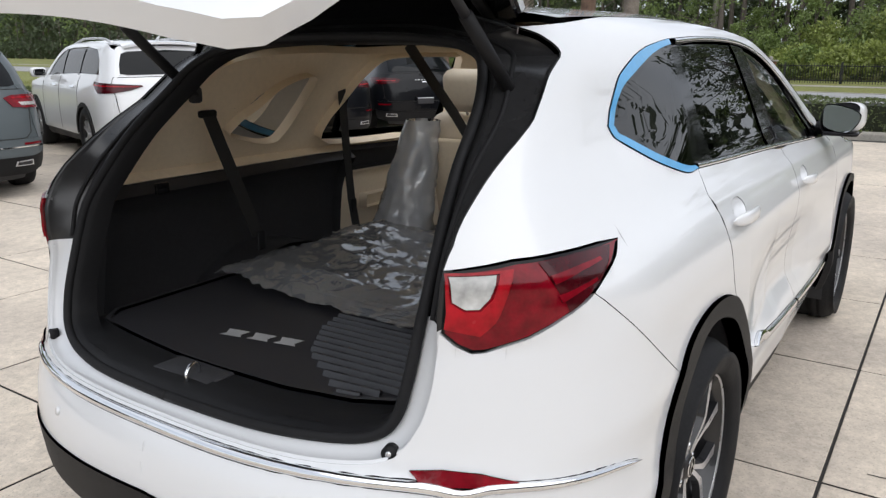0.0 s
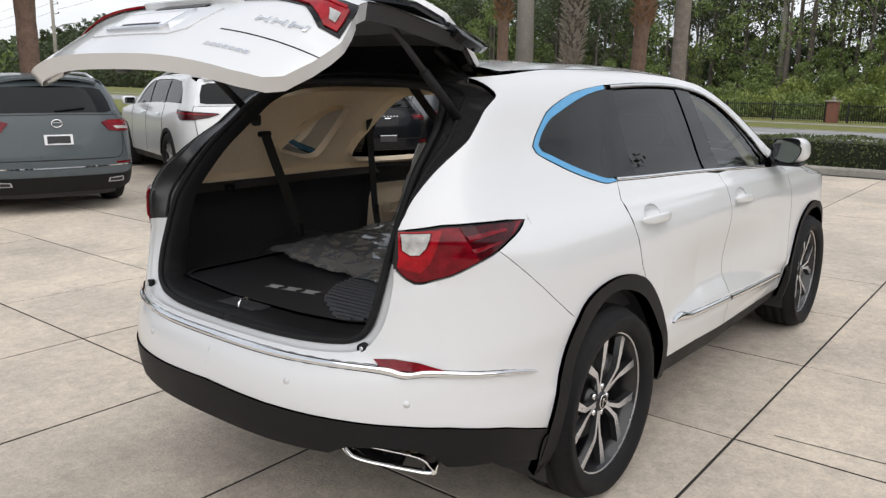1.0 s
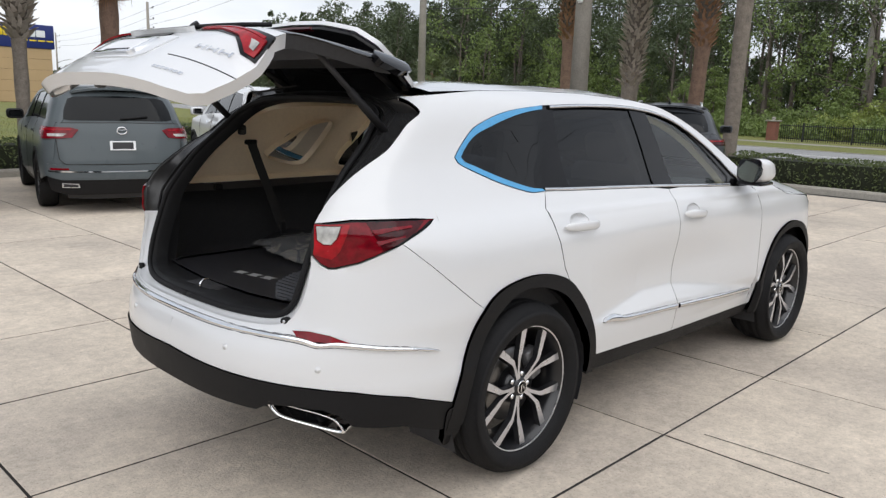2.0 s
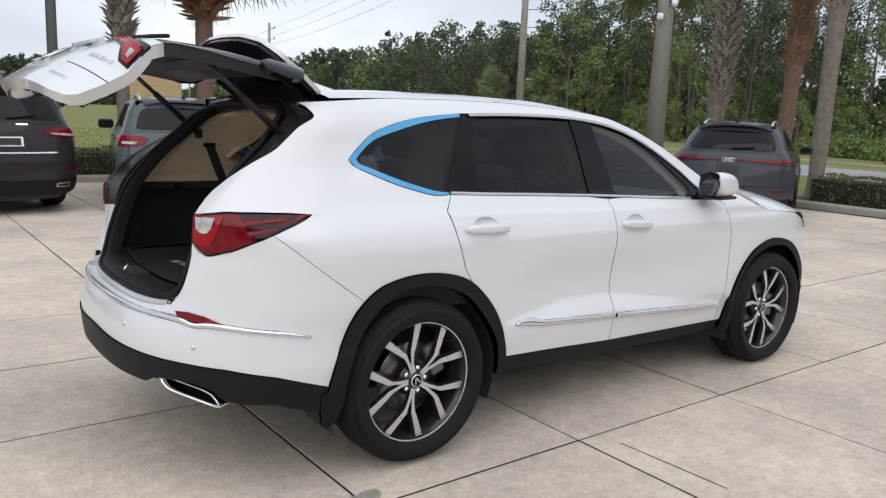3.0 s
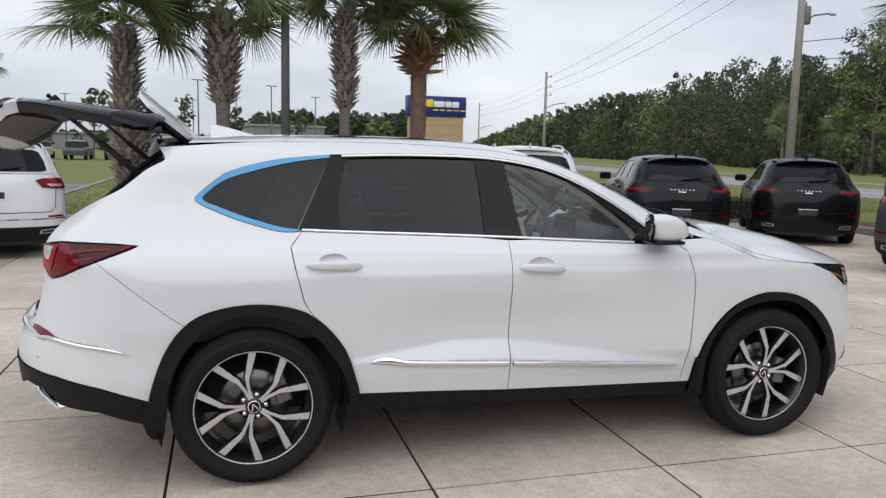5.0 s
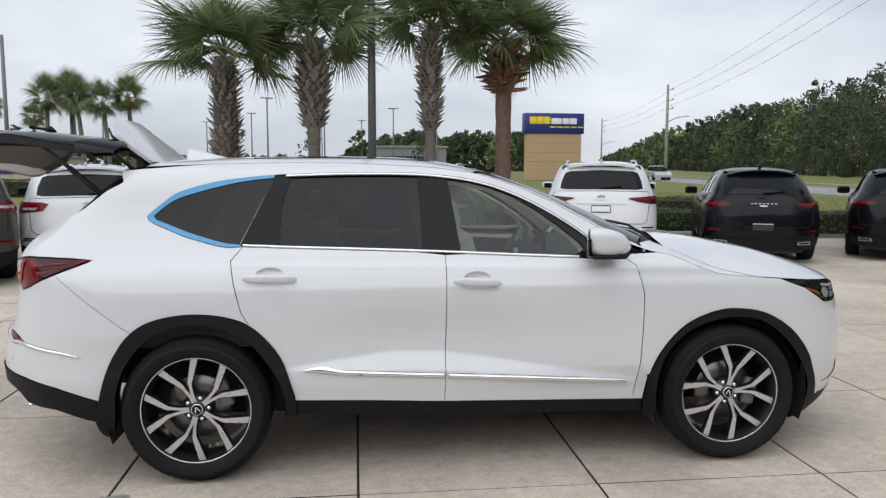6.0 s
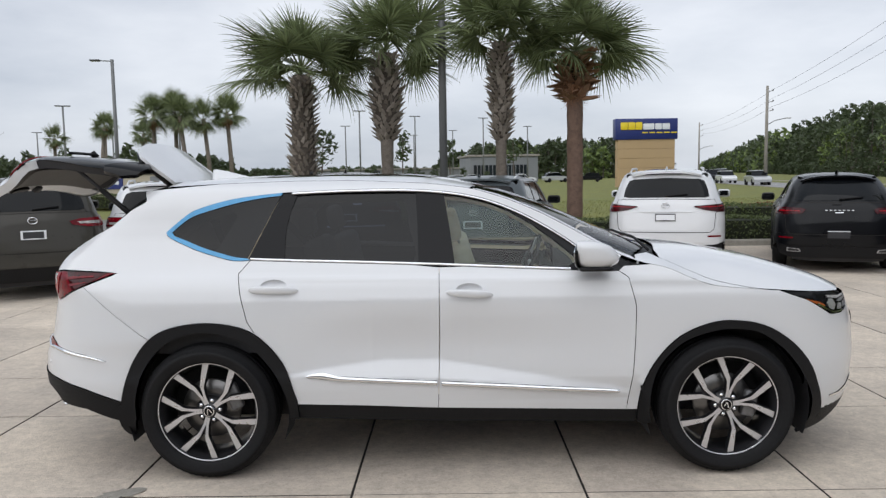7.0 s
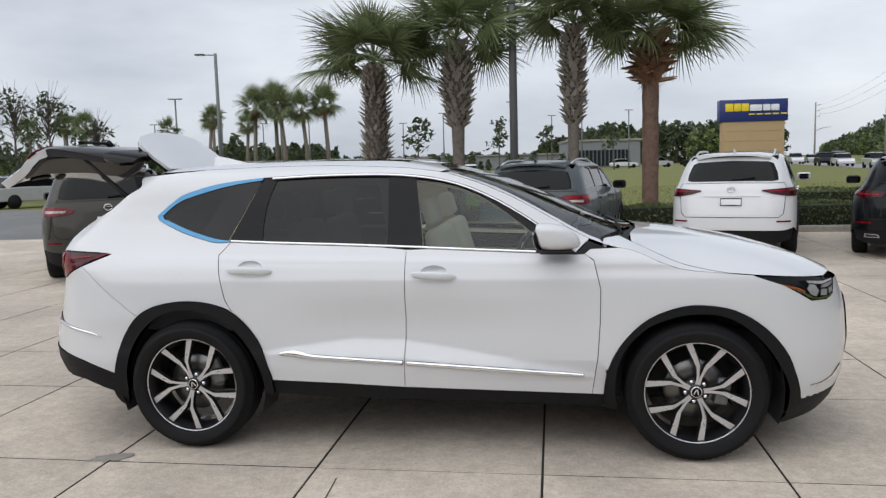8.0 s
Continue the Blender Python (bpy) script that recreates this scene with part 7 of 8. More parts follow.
    add("rear_bumper", [sym([(.001, .46), (.75, .46), (.90, .50), (.905, .66), (.80, .655), (.001, .65)])], paint, rs, out=.008)
    add("lower_bumper", [sym([(.001, .26), (.70, .26), (.86, .32), (.90, .495), (.75, .455), (.001, .455)])], PLASTIC_BLACK, rs, out=.004)
    add("underbody", [sym([(.001, .17), (.7, .17), (.7, .27), (.001, .27)])], TRIM_DARK, rs, out=-.06)
    part("chassis", box_bm((4.5 * kx, 1.35 * ky, .35), (2.55 * kx, 0, .42 * kz), .05, 1), TRIM_DARK, t)
    part("cabin_block", box_bm((2.6 * kx, 1.1 * ky, .5), (1.9 * kx, 0, .9 * kz), .1, 2), TRIM_DARK, t)

    def lampset(red, clear=None, deep=None):
        for s in (-1, 1):
            lm = add("tail_lamp", [[W_(s * a, b) for a, b in red]], RED_LENS if style not in ("macan", "q8", "hl") else RED_DEEP, rs, lab="red tail lamp", out=.012, depth=.02, cell=.05)
            if clear:
                add("clear_lens", [[W_(s * a, b) for a, b in clear]], CLEAR_LENS, rs, lm, out=.015, depth=.006, cell=.05)
            if deep:
                add("light_strip", [[W_(s * a, b) for a, b in deep]], RED_BRIGHT, rs, lm, out=.016, depth=.006, cell=.05)
    plate_z, plate_w = .90, .16
    if style == "hl":
        lampset([(.935, 1.10), (.90, 1.13), (.70, 1.10), (.46, 1.085), (.44, 1.07), (.60, 1.02), (.80, .985), (.925, .98)], None, [(.92, 1.09), (.70, 1.075), (.50, 1.07), (.50, 1.06), (.70, 1.06), (.92, 1.075)])
        add("garnish", [sym([(.001, .985), (.42, .985), (.42, 1.0), (.001, 1.005)])], PLATE_WHITE if paint is PAINT_WHITE else CHROME, rs, out=.014, depth=.015)
    elif style == "vw":
        lampset([(.925, 1.09), (.90, 1.13), (.60, 1.125), (.52, 1.10), (.60, 1.00), (.75, .985), (.92, .975)], [(.86, 1.045), (.66, 1.05), (.70, 1.015), (.86, 1.01)], [(.90, 1.10), (.60, 1.105), (.60, 1.09), (.90, 1.085)])
        add("bumper_strip", [sym([(.001, .555), (.88, .56), (.88, .575), (.001, .57)])], CHROME, rs, out=.014, depth=.012)
    elif style == "jeep":
        lampset([(.92, 1.13), (.60, 1.12), (.42, 1.10), (.44, 1.04), (.70, 1.00), (.92, .99)], [(.86, 1.045), (.50, 1.065), (.52, 1.045), (.86, 1.01)], None)
        add("bumper_strip", [sym([(.001, .80), (.62, .80), (.62, .818), (.001, .818)])], CHROME, rs, out=.014, depth=.012)
        plate_z = .95
    elif style == "macan":
        lampset([(.90, 1.08), (.86, 1.11), (.55, 1.10), (.48, 1.075), (.52, 1.01), (.80, .985), (.90, 1.0)], None, [(.86, 1.06), (.56, 1.06), (.56, 1.045), (.86, 1.04)])
        for k in range(7):
            add("badge", [[W_(.20 - k * .062, 1.057), W_(.168 - k * .062, 1.057), W_(.168 - k * .062, 1.071), W_(.20 - k * .062, 1.071)]], LETTER, rs, out=.012, depth=.004, cell=.1)
        add("badge", [[W_(.06, 1.02), W_(-.06, 1.02), W_(-.06, 1.032), W_(.06, 1.032)]], CHROME, rs, out=.012, depth=.006, cell=.1)
        plate_z = .66
    elif style == "q8":
        lampset([(.92, 1.10), (.60, 1.10), (.30, 1.08), (.30, 1.05), (.55, 1.03), (.92, 1.0)], None, [(.90, 1.085), (.60, 1.085), (.32, 1.07), (.32, 1.06), (.60, 1.07), (.90, 1.065)])
        add("light_bar", [sym([(.001, 1.05), (.30, 1.05), (.30, 1.08), (.001, 1.08)])], RED_DEEP, rs, out=.014, depth=.012)
        plate_z = .92
    else:
        lampset([(.93, 1.09), (.90, 1.12), (.60, 1.10), (.46, 1.07), (.50, 1.02), (.70, .985), (.92, .98)], [(.86, 1.06), (.56, 1.06), (.60, 1.03), (.86, 1.02)], None)
    fr = add("plate_frame", [sym([(.001, plate_z - .06), (plate_w, plate_z - .06), (plate_w, plate_z + .06), (.001, plate_z + .06)])], PLATE_WHITE if style in ("vw", "jeep", "plain") else TRIM_DARK, rs, lab="plate holder", out=.016, depth=.012)
    add("plate_field", [sym([(.001, plate_z - .042), (plate_w - (.012 if style == "hl" else .03), plate_z - .048), (plate_w - (.012 if style == "hl" else .03), plate_z + .042), (.001, plate_z + .042)])], TRIM_DARK if style in ("vw", "jeep", "macan", "q8", "plain") else PLATE_WHITE, rs, fr, out=.019, depth=.004)
    if style == "macan":
        add("plate_edge", [sym([(.001, plate_z + .048), (plate_w, plate_z + .048), (plate_w, plate_z + .06), (.001, plate_z + .06)])], PLATE_WHITE, rs, fr, out=.02, depth=.004)
    if style in ("hl", "vw", "plain"):
        e = rs(np.array([W_(.001, 1.09)[0]]), np.array([1.09]), .016)[0][0]
        ring = [(0, .058 * math.cos(a), .045 * math.sin(a)) for a in np.linspace(0, 2 * math.pi, 25)]
        part("emblem", tube_mesh("emblem", ring, .008, 6), CHROME, t, at=Matrix.Translation(S @ Vector(e)))
        part("emblem_bar", box_bm((.008, .09, .012), (0, 0, .012), .002, 1), CHROME, t, at=Matrix.Translation(S @ Vector(e)))
    elif style in ("q8",):
        e = rs(np.array([W_(.001, 1.065)[0]]), np.array([1.065]), .02)[0][0]
        for k in range(4):
            ring = [(0, (k - 1.5) * .042 + .028 * math.cos(a), .028 * math.sin(a)) for a in np.linspace(0, 2 * math.pi, 17)]
            part("emblem", tube_mesh("emblem", ring, .005, 5), CHROME, t, at=Matrix.Translation(S @ Vector(e)))
    else:
        add("badge", [[W_(.10 if style == "macan" else -.10, 1.155), W_(-.03 if style == "macan" else -.24, 1.155), W_(-.03 if style == "macan" else -.24, 1.175), W_(.10 if style == "macan" else -.10, 1.175)]], CHROME if style == "jeep" else GLOSS_BLACK, rs, out=.01, depth=.006, cell=.1)
    for s in (-1, 1):
        add("reflector", [[W_(s * .86, .585), W_(s * .66, .585), W_(s * .66, .61), W_(s * .86, .61)]], RED_LENS, rs, out=.014, depth=.008, cell=.1)
        if style in ("vw", "macan", "q8", "jeep"):
            add("exhaust_tip", [[W_(s * .74, .36), W_(s * .54, .36), W_(s * .56, .41), W_(s * .74, .42)]], SATIN, rs, out=.014, depth=.02, cell=.1)
            add("exhaust_mouth", [[W_(s * .725, .37), W_(s * .56, .37), W_(s * .57, .402), W_(s * .725, .41)]], TRIM_DARK, rs, out=.017, depth=.01, cell=.1)
    wp_ = [S @ Vector(rs(np.array([W_(a, b)[0]]), np.array([b]), .02)[0][0]) for a, b in ((.0, 1.235), (-.15, 1.25), (-.34, 1.265))]
    part("rear_wiper", tube_mesh("rear_wiper", wp_, .012, 6), PLASTIC_BLACK, t)
    if rails is not None:
        for s in (-1, 1):
            pts = [S @ Vector(tsurf([a], [s * (cy(a) - .05)], .045 if 0 < k < 5 else .0)[0][0]) for k, a in enumerate(np.linspace(tail + .3, 1.35, 6))]
            part("roof_rail", tube_mesh("roof_rail", pts, .018, 6), rails, t)
    fn = S @ Vector(tsurf([tail + .25], [0.0], .0)[0][0])
    part("aerial", tube_mesh("aerial", [fn, fn + Vector((-.1, 0, .06))], .03, 6, .006), paint, t)
    return t


def surf_front(surf, y, z):
    return (surf.uy(y, z, False), z)


def car_paint(name, c, rough=.3):
    dark = max(c) < .15
    return mat(name, c, rough=rough, coat=.3 if dark else 1.0, vary=.03, scale=3, fine=700, spec=.12 if dark else .5)


GREY_P, MAROON_P, BLACK_P = car_paint("grey_car_paint", (.085, .10, .108)), car_paint("dark_plum_car_paint", (.030, .024, .027)), car_paint("black_car_paint", (.004, .0045, .006))
SLATE_P, BROWN_P, SILVER_P = car_paint("slate_car_paint", (.045, .049, .056)), car_paint("brown_grey_car_paint", (.055, .052, .045)), car_paint("silver_car_paint", (.42, .43, .44))
parked("grey compact SUV parked nose to the kerb", 1.72, 7.05, 13, GREY_P, 4.60, 1.86, 1.66, "vw", UP, SATIN)
parked("white family SUV parked nose to the kerb", 4.92, 7.62, 17, PAINT_WHITE, 4.95, 1.93, 1.73, "hl", UP, SATIN)
parked("black sporty SUV parked nose to the kerb", 7.55, 7.15, 22, BLACK_P, 4.70, 1.92, 1.62, "macan", SLOPE, None, True)
parked("black sporty SUV with dark wheels beside the pole", 10.15, 7.1, 34, BLACK_P, 4.70, 1.92, 1.62, "macan", SLOPE, None, True)
parked("dark slate coupe SUV with a full-width light bar", 9.1, 3.42, 63, SLATE_P, 4.98, 1.98, 1.68, "q8", SLOPE, SATIN, True)
parked("dark plum SUV with roof rails", -.35, 7.75, -9, MAROON_P, 4.82, 1.94, 1.76, "jeep", UP, PLASTIC_BLACK)
parked("white compact SUV parked nose to the kerb", -3.05, 6.8, -18, PAINT_WHITE, 4.60, 1.86, 1.66, "vw", UP, SATIN)
parked("brown-grey family SUV parked nose to the kerb", -4.45, 5.55, -30, BROWN_P, 4.85, 1.92, 1.75, "plain", UP, SATIN)


# far traffic and cars on the distant lots
def distant_car(x, y, az, paint, tall=1.0, label="distant car beside the road"):
    t = thing("distant_car", label, "car", pose(x, y, .10 if x > -4.6 else -.06, 0, 0, az) @ Matrix.Diagonal((1, 1, tall, 1)), "distant cars")
    lower = [(-2.2, .35), (-2.25, .75), (-2.1, .95), (-.9, 1.0), (1.0, .98), (2.0, .85), (2.2, .6), (2.15, .32)]
    cabin = [(-1.9, .95), (-1.6, 1.42), (-.6, 1.5), (.3, 1.47), (1.1, .97)]
    for nm, prof, hw, mt in (("body", lower, .9, paint), ("cabin", cabin, .76, FAR_GLASS), ("roof", [(-1.58, 1.43), (-.6, 1.51), (.3, 1.48), (.3, 1.53), (-.6, 1.56), (-1.55, 1.48)], .74, paint)):
        n = len(prof)
        v = [(a, s_ * hw, b) for s_ in (-1, 1) for a, b in prof]
        f = [tuple(range(n))[::-1], tuple(range(n, 2 * n))] + [(k, (k + 1) % n, n + (k + 1) % n, n + k) for k in range(n)]
        bm = bmesh.new()
        vs = [bm.verts.new(p) for p in v]
        for q in f:
            bm.faces.new([vs[k] for k in q])
        bmesh.ops.recalc_face_normals(bm, faces=bm.faces)
        bmesh.ops.bevel(bm, geom=list(bm.edges), offset=.05, segments=2, affect="EDGES", profile=.5)
        part(nm, bm, mt, t)
    for wx in (-1.4, 1.35):
        for s_ in (-1, 1):
            part("wheel", tube_mesh("wheel", [(wx, s_ * .92, .33), (wx, s_ * .70, .33)], .33, 14), RUBBER, t)


WHITE_P = PAINT_WHITE
for x, y, az, pt, tall in ((33.6, 76, -98, SILVER_P, 1.0), (36.0, 92, -98, WHITE_P, 1.0), (36.6, 100, -98, BLACK_P, 1.1), (41.5, 110, 82, GREY_P, 1.2), (40.2, 124, -98, WHITE_P, 1.15), (46, 135, 82, SILVER_P, 1.0),
                           (14, 128, 15, WHITE_P, 1.0), (19.5, 127, 12, SILVER_P, 1.1), (25, 126, 170, BLACK_P, 1.0), (6, 130, 10, WHITE_P, 1.0), (-6, 70, 95, WHITE_P, 1.0), (-9.5, 72, 92, MAROON_P, 1.0), (-12.6, 71, 90, GREY_P, 1.1), (-16, 72, 88, WHITE_P, 1.05), (-24.5, 31.5, 60, SILVER_P, 1.1), (40.2, 22, 81, BLACK_P, 1.1)):
    distant_car(x, y, az, pt, tall)
# ---------- planting ----------
def mesh_np(name, verts, quads):
    me = bpy.data.meshes.new(name)
    v, q = np.asarray(verts, np.float32), np.asarray(quads, np.int32)
    me.vertices.add(len(v)), me.loops.add(q.size), me.polygons.add(len(q))
    me.vertices.foreach_set("co", v.ravel())
    me.loops.foreach_set("vertex_index", q.ravel())
    me.polygons.foreach_set("loop_start", np.arange(0, q.size, q.shape[1], dtype=np.int32))
    me.update(calc_edges=True)
    return me


def leaf_mat(name, color, vary=.45, rough=.55, trans=.25):
    """Leaves: every leaf its own shade, light shining through a little."""
    m = bpy.data.materials.new(name)
    m.use_nodes = True
    nt = m.node_tree
    b = nt.nodes["Principled BSDF"]
    b.inputs["Roughness"].default_value = rough
    geo, ra = nt.nodes.new("ShaderNodeNewGeometry"), nt.nodes.new("ShaderNodeMapRange")
    ra.inputs["To Min"].default_value, ra.inputs["To Max"].default_value = 1 - vary, 1 + vary
    no = nt.nodes.new("ShaderNodeTexNoise")
    no.inputs["Scale"].default_value, no.inputs["Detail"].default_value = .25, 3
    nt.links.new(geo.outputs["Position"], no.inputs["Vector"])
    ad = nt.nodes.new("ShaderNodeMath")
    ad.operation = "ADD"
    nt.links.new(geo.outputs["Random Per Island"], ad.inputs[0])
    nt.links.new(no.outputs["Fac"], ad.inputs[1])
    ra.inputs["From Min"].default_value, ra.inputs["From Max"].default_value = .2, 1.4
    nt.links.new(ad.outputs[0], ra.inputs["Value"])
    sc = nt.nodes.new("ShaderNodeVectorMath")
    sc.operation = "SCALE"
    sc.inputs[0].default_value = color
    nt.links.new(ra.outputs[0], sc.inputs["Scale"])
    nt.links.new(sc.outputs[0], b.inputs["Base Color"])
    tl, mix = nt.nodes.new("ShaderNodeBsdfTranslucent"), nt.nodes.new("ShaderNodeMixShader")
    mix.inputs[0].default_value = trans
    nt.links.new(sc.outputs[0], tl.inputs["Color"])
    nt.links.new(b.outputs[0], mix.inputs[1])
    nt.links.new(tl.outputs[0], mix.inputs[2])
    nt.links.new(mix.outputs[0], nt.nodes["Material Output"].inputs["Surface"])
    return m


PALM_LEAF = leaf_mat("palm_leaf", (.140, .170, .078), .55, .4, .3)
PALM_DEAD = leaf_mat("dead_palm_leaf", (.30, .15, .075), .35)
BOOT = mat("palm_boots", (.36, .315, .265), rough=.9, vary=.35, scale=9, fine=60, bump=.4, rnd=.3)
TRUNK_PALM = mat("palm_trunk", (.19, .162, .135), rough=.95, vary=.45, scale=9, fine=45, bump=.9, bump_scale=30)
# fibre behind the boots, darkened to stand in for the shade between them
BOOT_SHADE = mat("shaded_fibre", (.10, .082, .066), rough=.95, vary=.4, scale=12, fine=60, bump=.6)
TRUNK_RED = mat("red_brown_palm_trunk", (.18, .115, .085), rough=.95, vary=.45, scale=9, fine=45, bump=.9, bump_scale=30)
BARK = mat("tree_bark", (.12, .10, .085), rough=.95, vary=.35, scale=2, fine=15, bump=.5)
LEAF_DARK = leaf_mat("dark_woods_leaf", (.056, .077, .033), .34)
LEAF_GREEN = leaf_mat("green_woods_leaf", (.135, .185, .052), .38)
LEAF_LIGHT = leaf_mat("light_shrub_leaf", (.21, .25, .065), .45, .5, .35)
HEDGE_LEAF = leaf_mat("hedge_leaf", (.082, .106, .036), .5)
rng = np.random.default_rng(7)


def fan_mesh(name, seed, length=1.0, seg=46, droop=.35):
    """One fan leaf of a cabbage palm: long stalk, arched midrib, folded strips that split towards their tips."""
    r = np.random.default_rng(seed)
    v, q = [], []
    st = [(0, 0, 0), (.30 * length, 0, .045 * length), (.58 * length, 0, .04 * length), (.80 * length, 0, -.01 * length)]
    for i, p in enumerate(st):
        w = .021 - .005 * i
        v += [(p[0], -w, p[2]), (p[0], w, p[2])]
    q += [(0, 2, 3, 1), (2, 4, 5, 3), (4, 6, 7, 5)]
    for k in range(seg):
        u = -1 + 2 * k / (seg - 1)
        a = 2.15 * u + r.uniform(-.03, .03)
        ln = length * (.60 + .12 * math.cos(a) + .14 * r.random())
        base = np.array([(.66 + .14 * (1 - abs(u))) * length, 0, .02 * length])
        d = np.array([math.cos(a), math.sin(a), 0])
        n = np.array([-d[1], d[0], 0])
        fold = .35 * (1 if k % 2 else -1)
        hang = droop * r.uniform(.3, 1.6)
        i0 = len(v)
        for t, w in ((.03, .007), (.28, .0150), (.55, .0120), (.80, .0065), (1.0, .001)):
            p = base + d * ln * t
            p[2] -= hang * ln * t ** 2.6 + .16 * ln * abs(math.sin(a)) * t
            v += [tuple(p - n * w * length + np.array([0, 0, fold * w * length])), tuple(p + n * w * length - np.array([0, 0, fold * w * length]))]
        for j in range(4):
            o = i0 + 2 * j
            q.append((o, o + 2, o + 3, o + 1))
    return mesh_np(name, v, q)


FANS = [fan_mesh("frond", 11 + k, 1.0, 46, d) for k, d in enumerate((.06, .16, .30, .12, .24))]
DEAD = [fan_mesh("dead_frond", 31 + k, .8, 22, .8) for k in range(2)]
BOOT_MESH = mesh_of("boot", [(-.07, 0, 0), (.07, 0, 0), (.045, .09, .20), (-.045, .09, .20), (-.05, -.035, 0), (.05, -.035, 0), (.02, .075, .21), (-.02, .075, .21), (0, .13, .30)],
                    [(0, 1, 2, 3), (5, 4, 7, 6), (4, 0, 3, 7), (1, 5, 6, 2), (3, 2, 8), (2, 6, 8), (6, 7, 8), (7, 3, 8)])
for me in FANS:
    me.materials.append(PALM_LEAF)
for me in DEAD:
    me.materials.append(PALM_DEAD)
BOOT_MESH.materials.append(BOOT)
BOOT_RED = BOOT_MESH.copy()
BOOT_RED.materials.clear()
BOOT_RED.materials.append(mat("red_palm_boots", (.30, .17, .10), rough=.9, vary=.35, scale=9, fine=60, bump=.4, rnd=.3))


def palm(label, x, y, crown, r=.19, boots=(1.6, None), boot_r=.1, fronds=34, size=1.25, lean=(0, 0), red=False, skirt=0, seed=1, droop_to=1.14, base=.085, bulge=.25, group="cabbage palms"):
    """A cabbage palm: trunk, crossed leaf boots, round crown of fan leaves."""
    rr = random.Random(seed)
    t = thing("palm_tree", label, "palm tree", pose(x, y, base, 0, 0, rr.uniform(0, 360)), group)
    bend = lambda z: Vector((lean[0] * (z / crown) ** 1.5, lean[1] * (z / crown) ** 1.5, z))
    pts = [bend(crown * k / 12) for k in range(13)]
    v, f = [], []
    for i, p in enumerate(pts):
        z = p.z
        rad = r * (1.15 if z < .3 else 1.0) * (1 + .04 * math.sin(z * 9))
        if boots[1] is None and z > boots[0]:
            rad *= 1.15
        for k in range(14):
            a = 2 * math.pi * k / 14
            v.append((p.x + rad * math.cos(a), p.y + rad * math.sin(a), z))
    for i in range(12):
        for k in range(14):
            f.append((i * 14 + k, i * 14 + (k + 1) % 14, (i + 1) * 14 + (k + 1) % 14, (i + 1) * 14 + k))
    part("trunk", mesh_of("trunk", v, f, smooth=True), TRUNK_RED if red else TRUNK_PALM, t)
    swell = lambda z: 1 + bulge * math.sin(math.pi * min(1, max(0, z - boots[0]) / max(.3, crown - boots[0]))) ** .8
    # sleeve under the boots; its dark colour paints the shade in their gaps
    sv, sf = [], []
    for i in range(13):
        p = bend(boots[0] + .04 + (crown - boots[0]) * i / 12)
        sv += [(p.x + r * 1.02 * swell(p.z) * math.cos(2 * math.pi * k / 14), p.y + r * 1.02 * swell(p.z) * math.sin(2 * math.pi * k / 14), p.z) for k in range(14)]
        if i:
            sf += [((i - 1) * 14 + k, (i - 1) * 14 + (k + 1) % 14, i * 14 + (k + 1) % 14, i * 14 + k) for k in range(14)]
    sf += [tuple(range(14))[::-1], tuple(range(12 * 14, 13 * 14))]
    part("shaded_fibre", mesh_of("shaded_fibre", sv, sf, smooth=True), BOOT_SHADE, t)
    ring = 10 if bulge < .4 else 13
    z, k = boots[0], 0
    while z < crown - .05:
        for j in range(ring):
            a = 360 / ring * (j + (.5 if k % 2 else 0)) + rr.uniform(-8, 8)
            p = bend(z)
            part("boot", BOOT_RED if red else BOOT_MESH, None, t, at=Matrix.Translation(p) @ pose(0, 0, 0, 0, 0, a) @ pose(0, r * .92 * swell(z), 0, rr.uniform(-75, -15) if skirt else rr.uniform(-36, -4), rr.choice((-1, 1)) * rr.uniform(12, 26), 0) @ Matrix.Scale(boot_r / .1 * rr.uniform(.50, .70) * (1.5 if skirt else 1), 4))
        z += .092
        k += 1
    top = bend(crown)
    for k in range(fronds):
        q = (k + .5) / fronds
        el = math.degrees(math.asin(max(-1, min(1, 1 - droop_to * q)))) + rr.uniform(-9, 9)
        a = k * 137.5 + rr.uniform(-14, 14)
        me = FANS[(0, 3)[k % 2] if q < .3 else ((1, 3)[k % 2] if q < .65 else (2, 4)[k % 2])]
        s = size * rr.uniform(.82, 1.1) * (.8 + .3 * min(1, q * 2))
        part("frond", me, None, t, at=Matrix.Translation(top + Vector((0, 0, .22 - .22 * q))) @ pose(0, 0, 0, 0, -el, a) @ pose(0, 0, 0, rr.uniform(-48, 48), 0, 0) @ Matrix.Scale(s, 4))
    for k in range(skirt):
        a, el = k * 137.5, rr.uniform(-75, -20)
        part("dead_frond", rr.choice(DEAD), None, t, at=Matrix.Translation(bend(crown - .35 - .45 * rr.random())) @ pose(0, 0, 0, 0, -el, a) @ Matrix.Scale(.46 * rr.uniform(.7, 1.2), 4))
    return t


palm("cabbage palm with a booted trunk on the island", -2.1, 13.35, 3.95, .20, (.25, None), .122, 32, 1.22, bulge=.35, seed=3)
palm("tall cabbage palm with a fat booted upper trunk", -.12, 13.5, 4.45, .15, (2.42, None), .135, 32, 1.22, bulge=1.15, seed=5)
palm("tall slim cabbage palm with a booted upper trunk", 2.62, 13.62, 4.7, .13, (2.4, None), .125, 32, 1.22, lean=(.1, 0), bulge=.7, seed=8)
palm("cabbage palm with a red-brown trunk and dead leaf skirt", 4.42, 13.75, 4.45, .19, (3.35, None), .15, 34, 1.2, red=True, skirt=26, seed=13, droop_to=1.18)
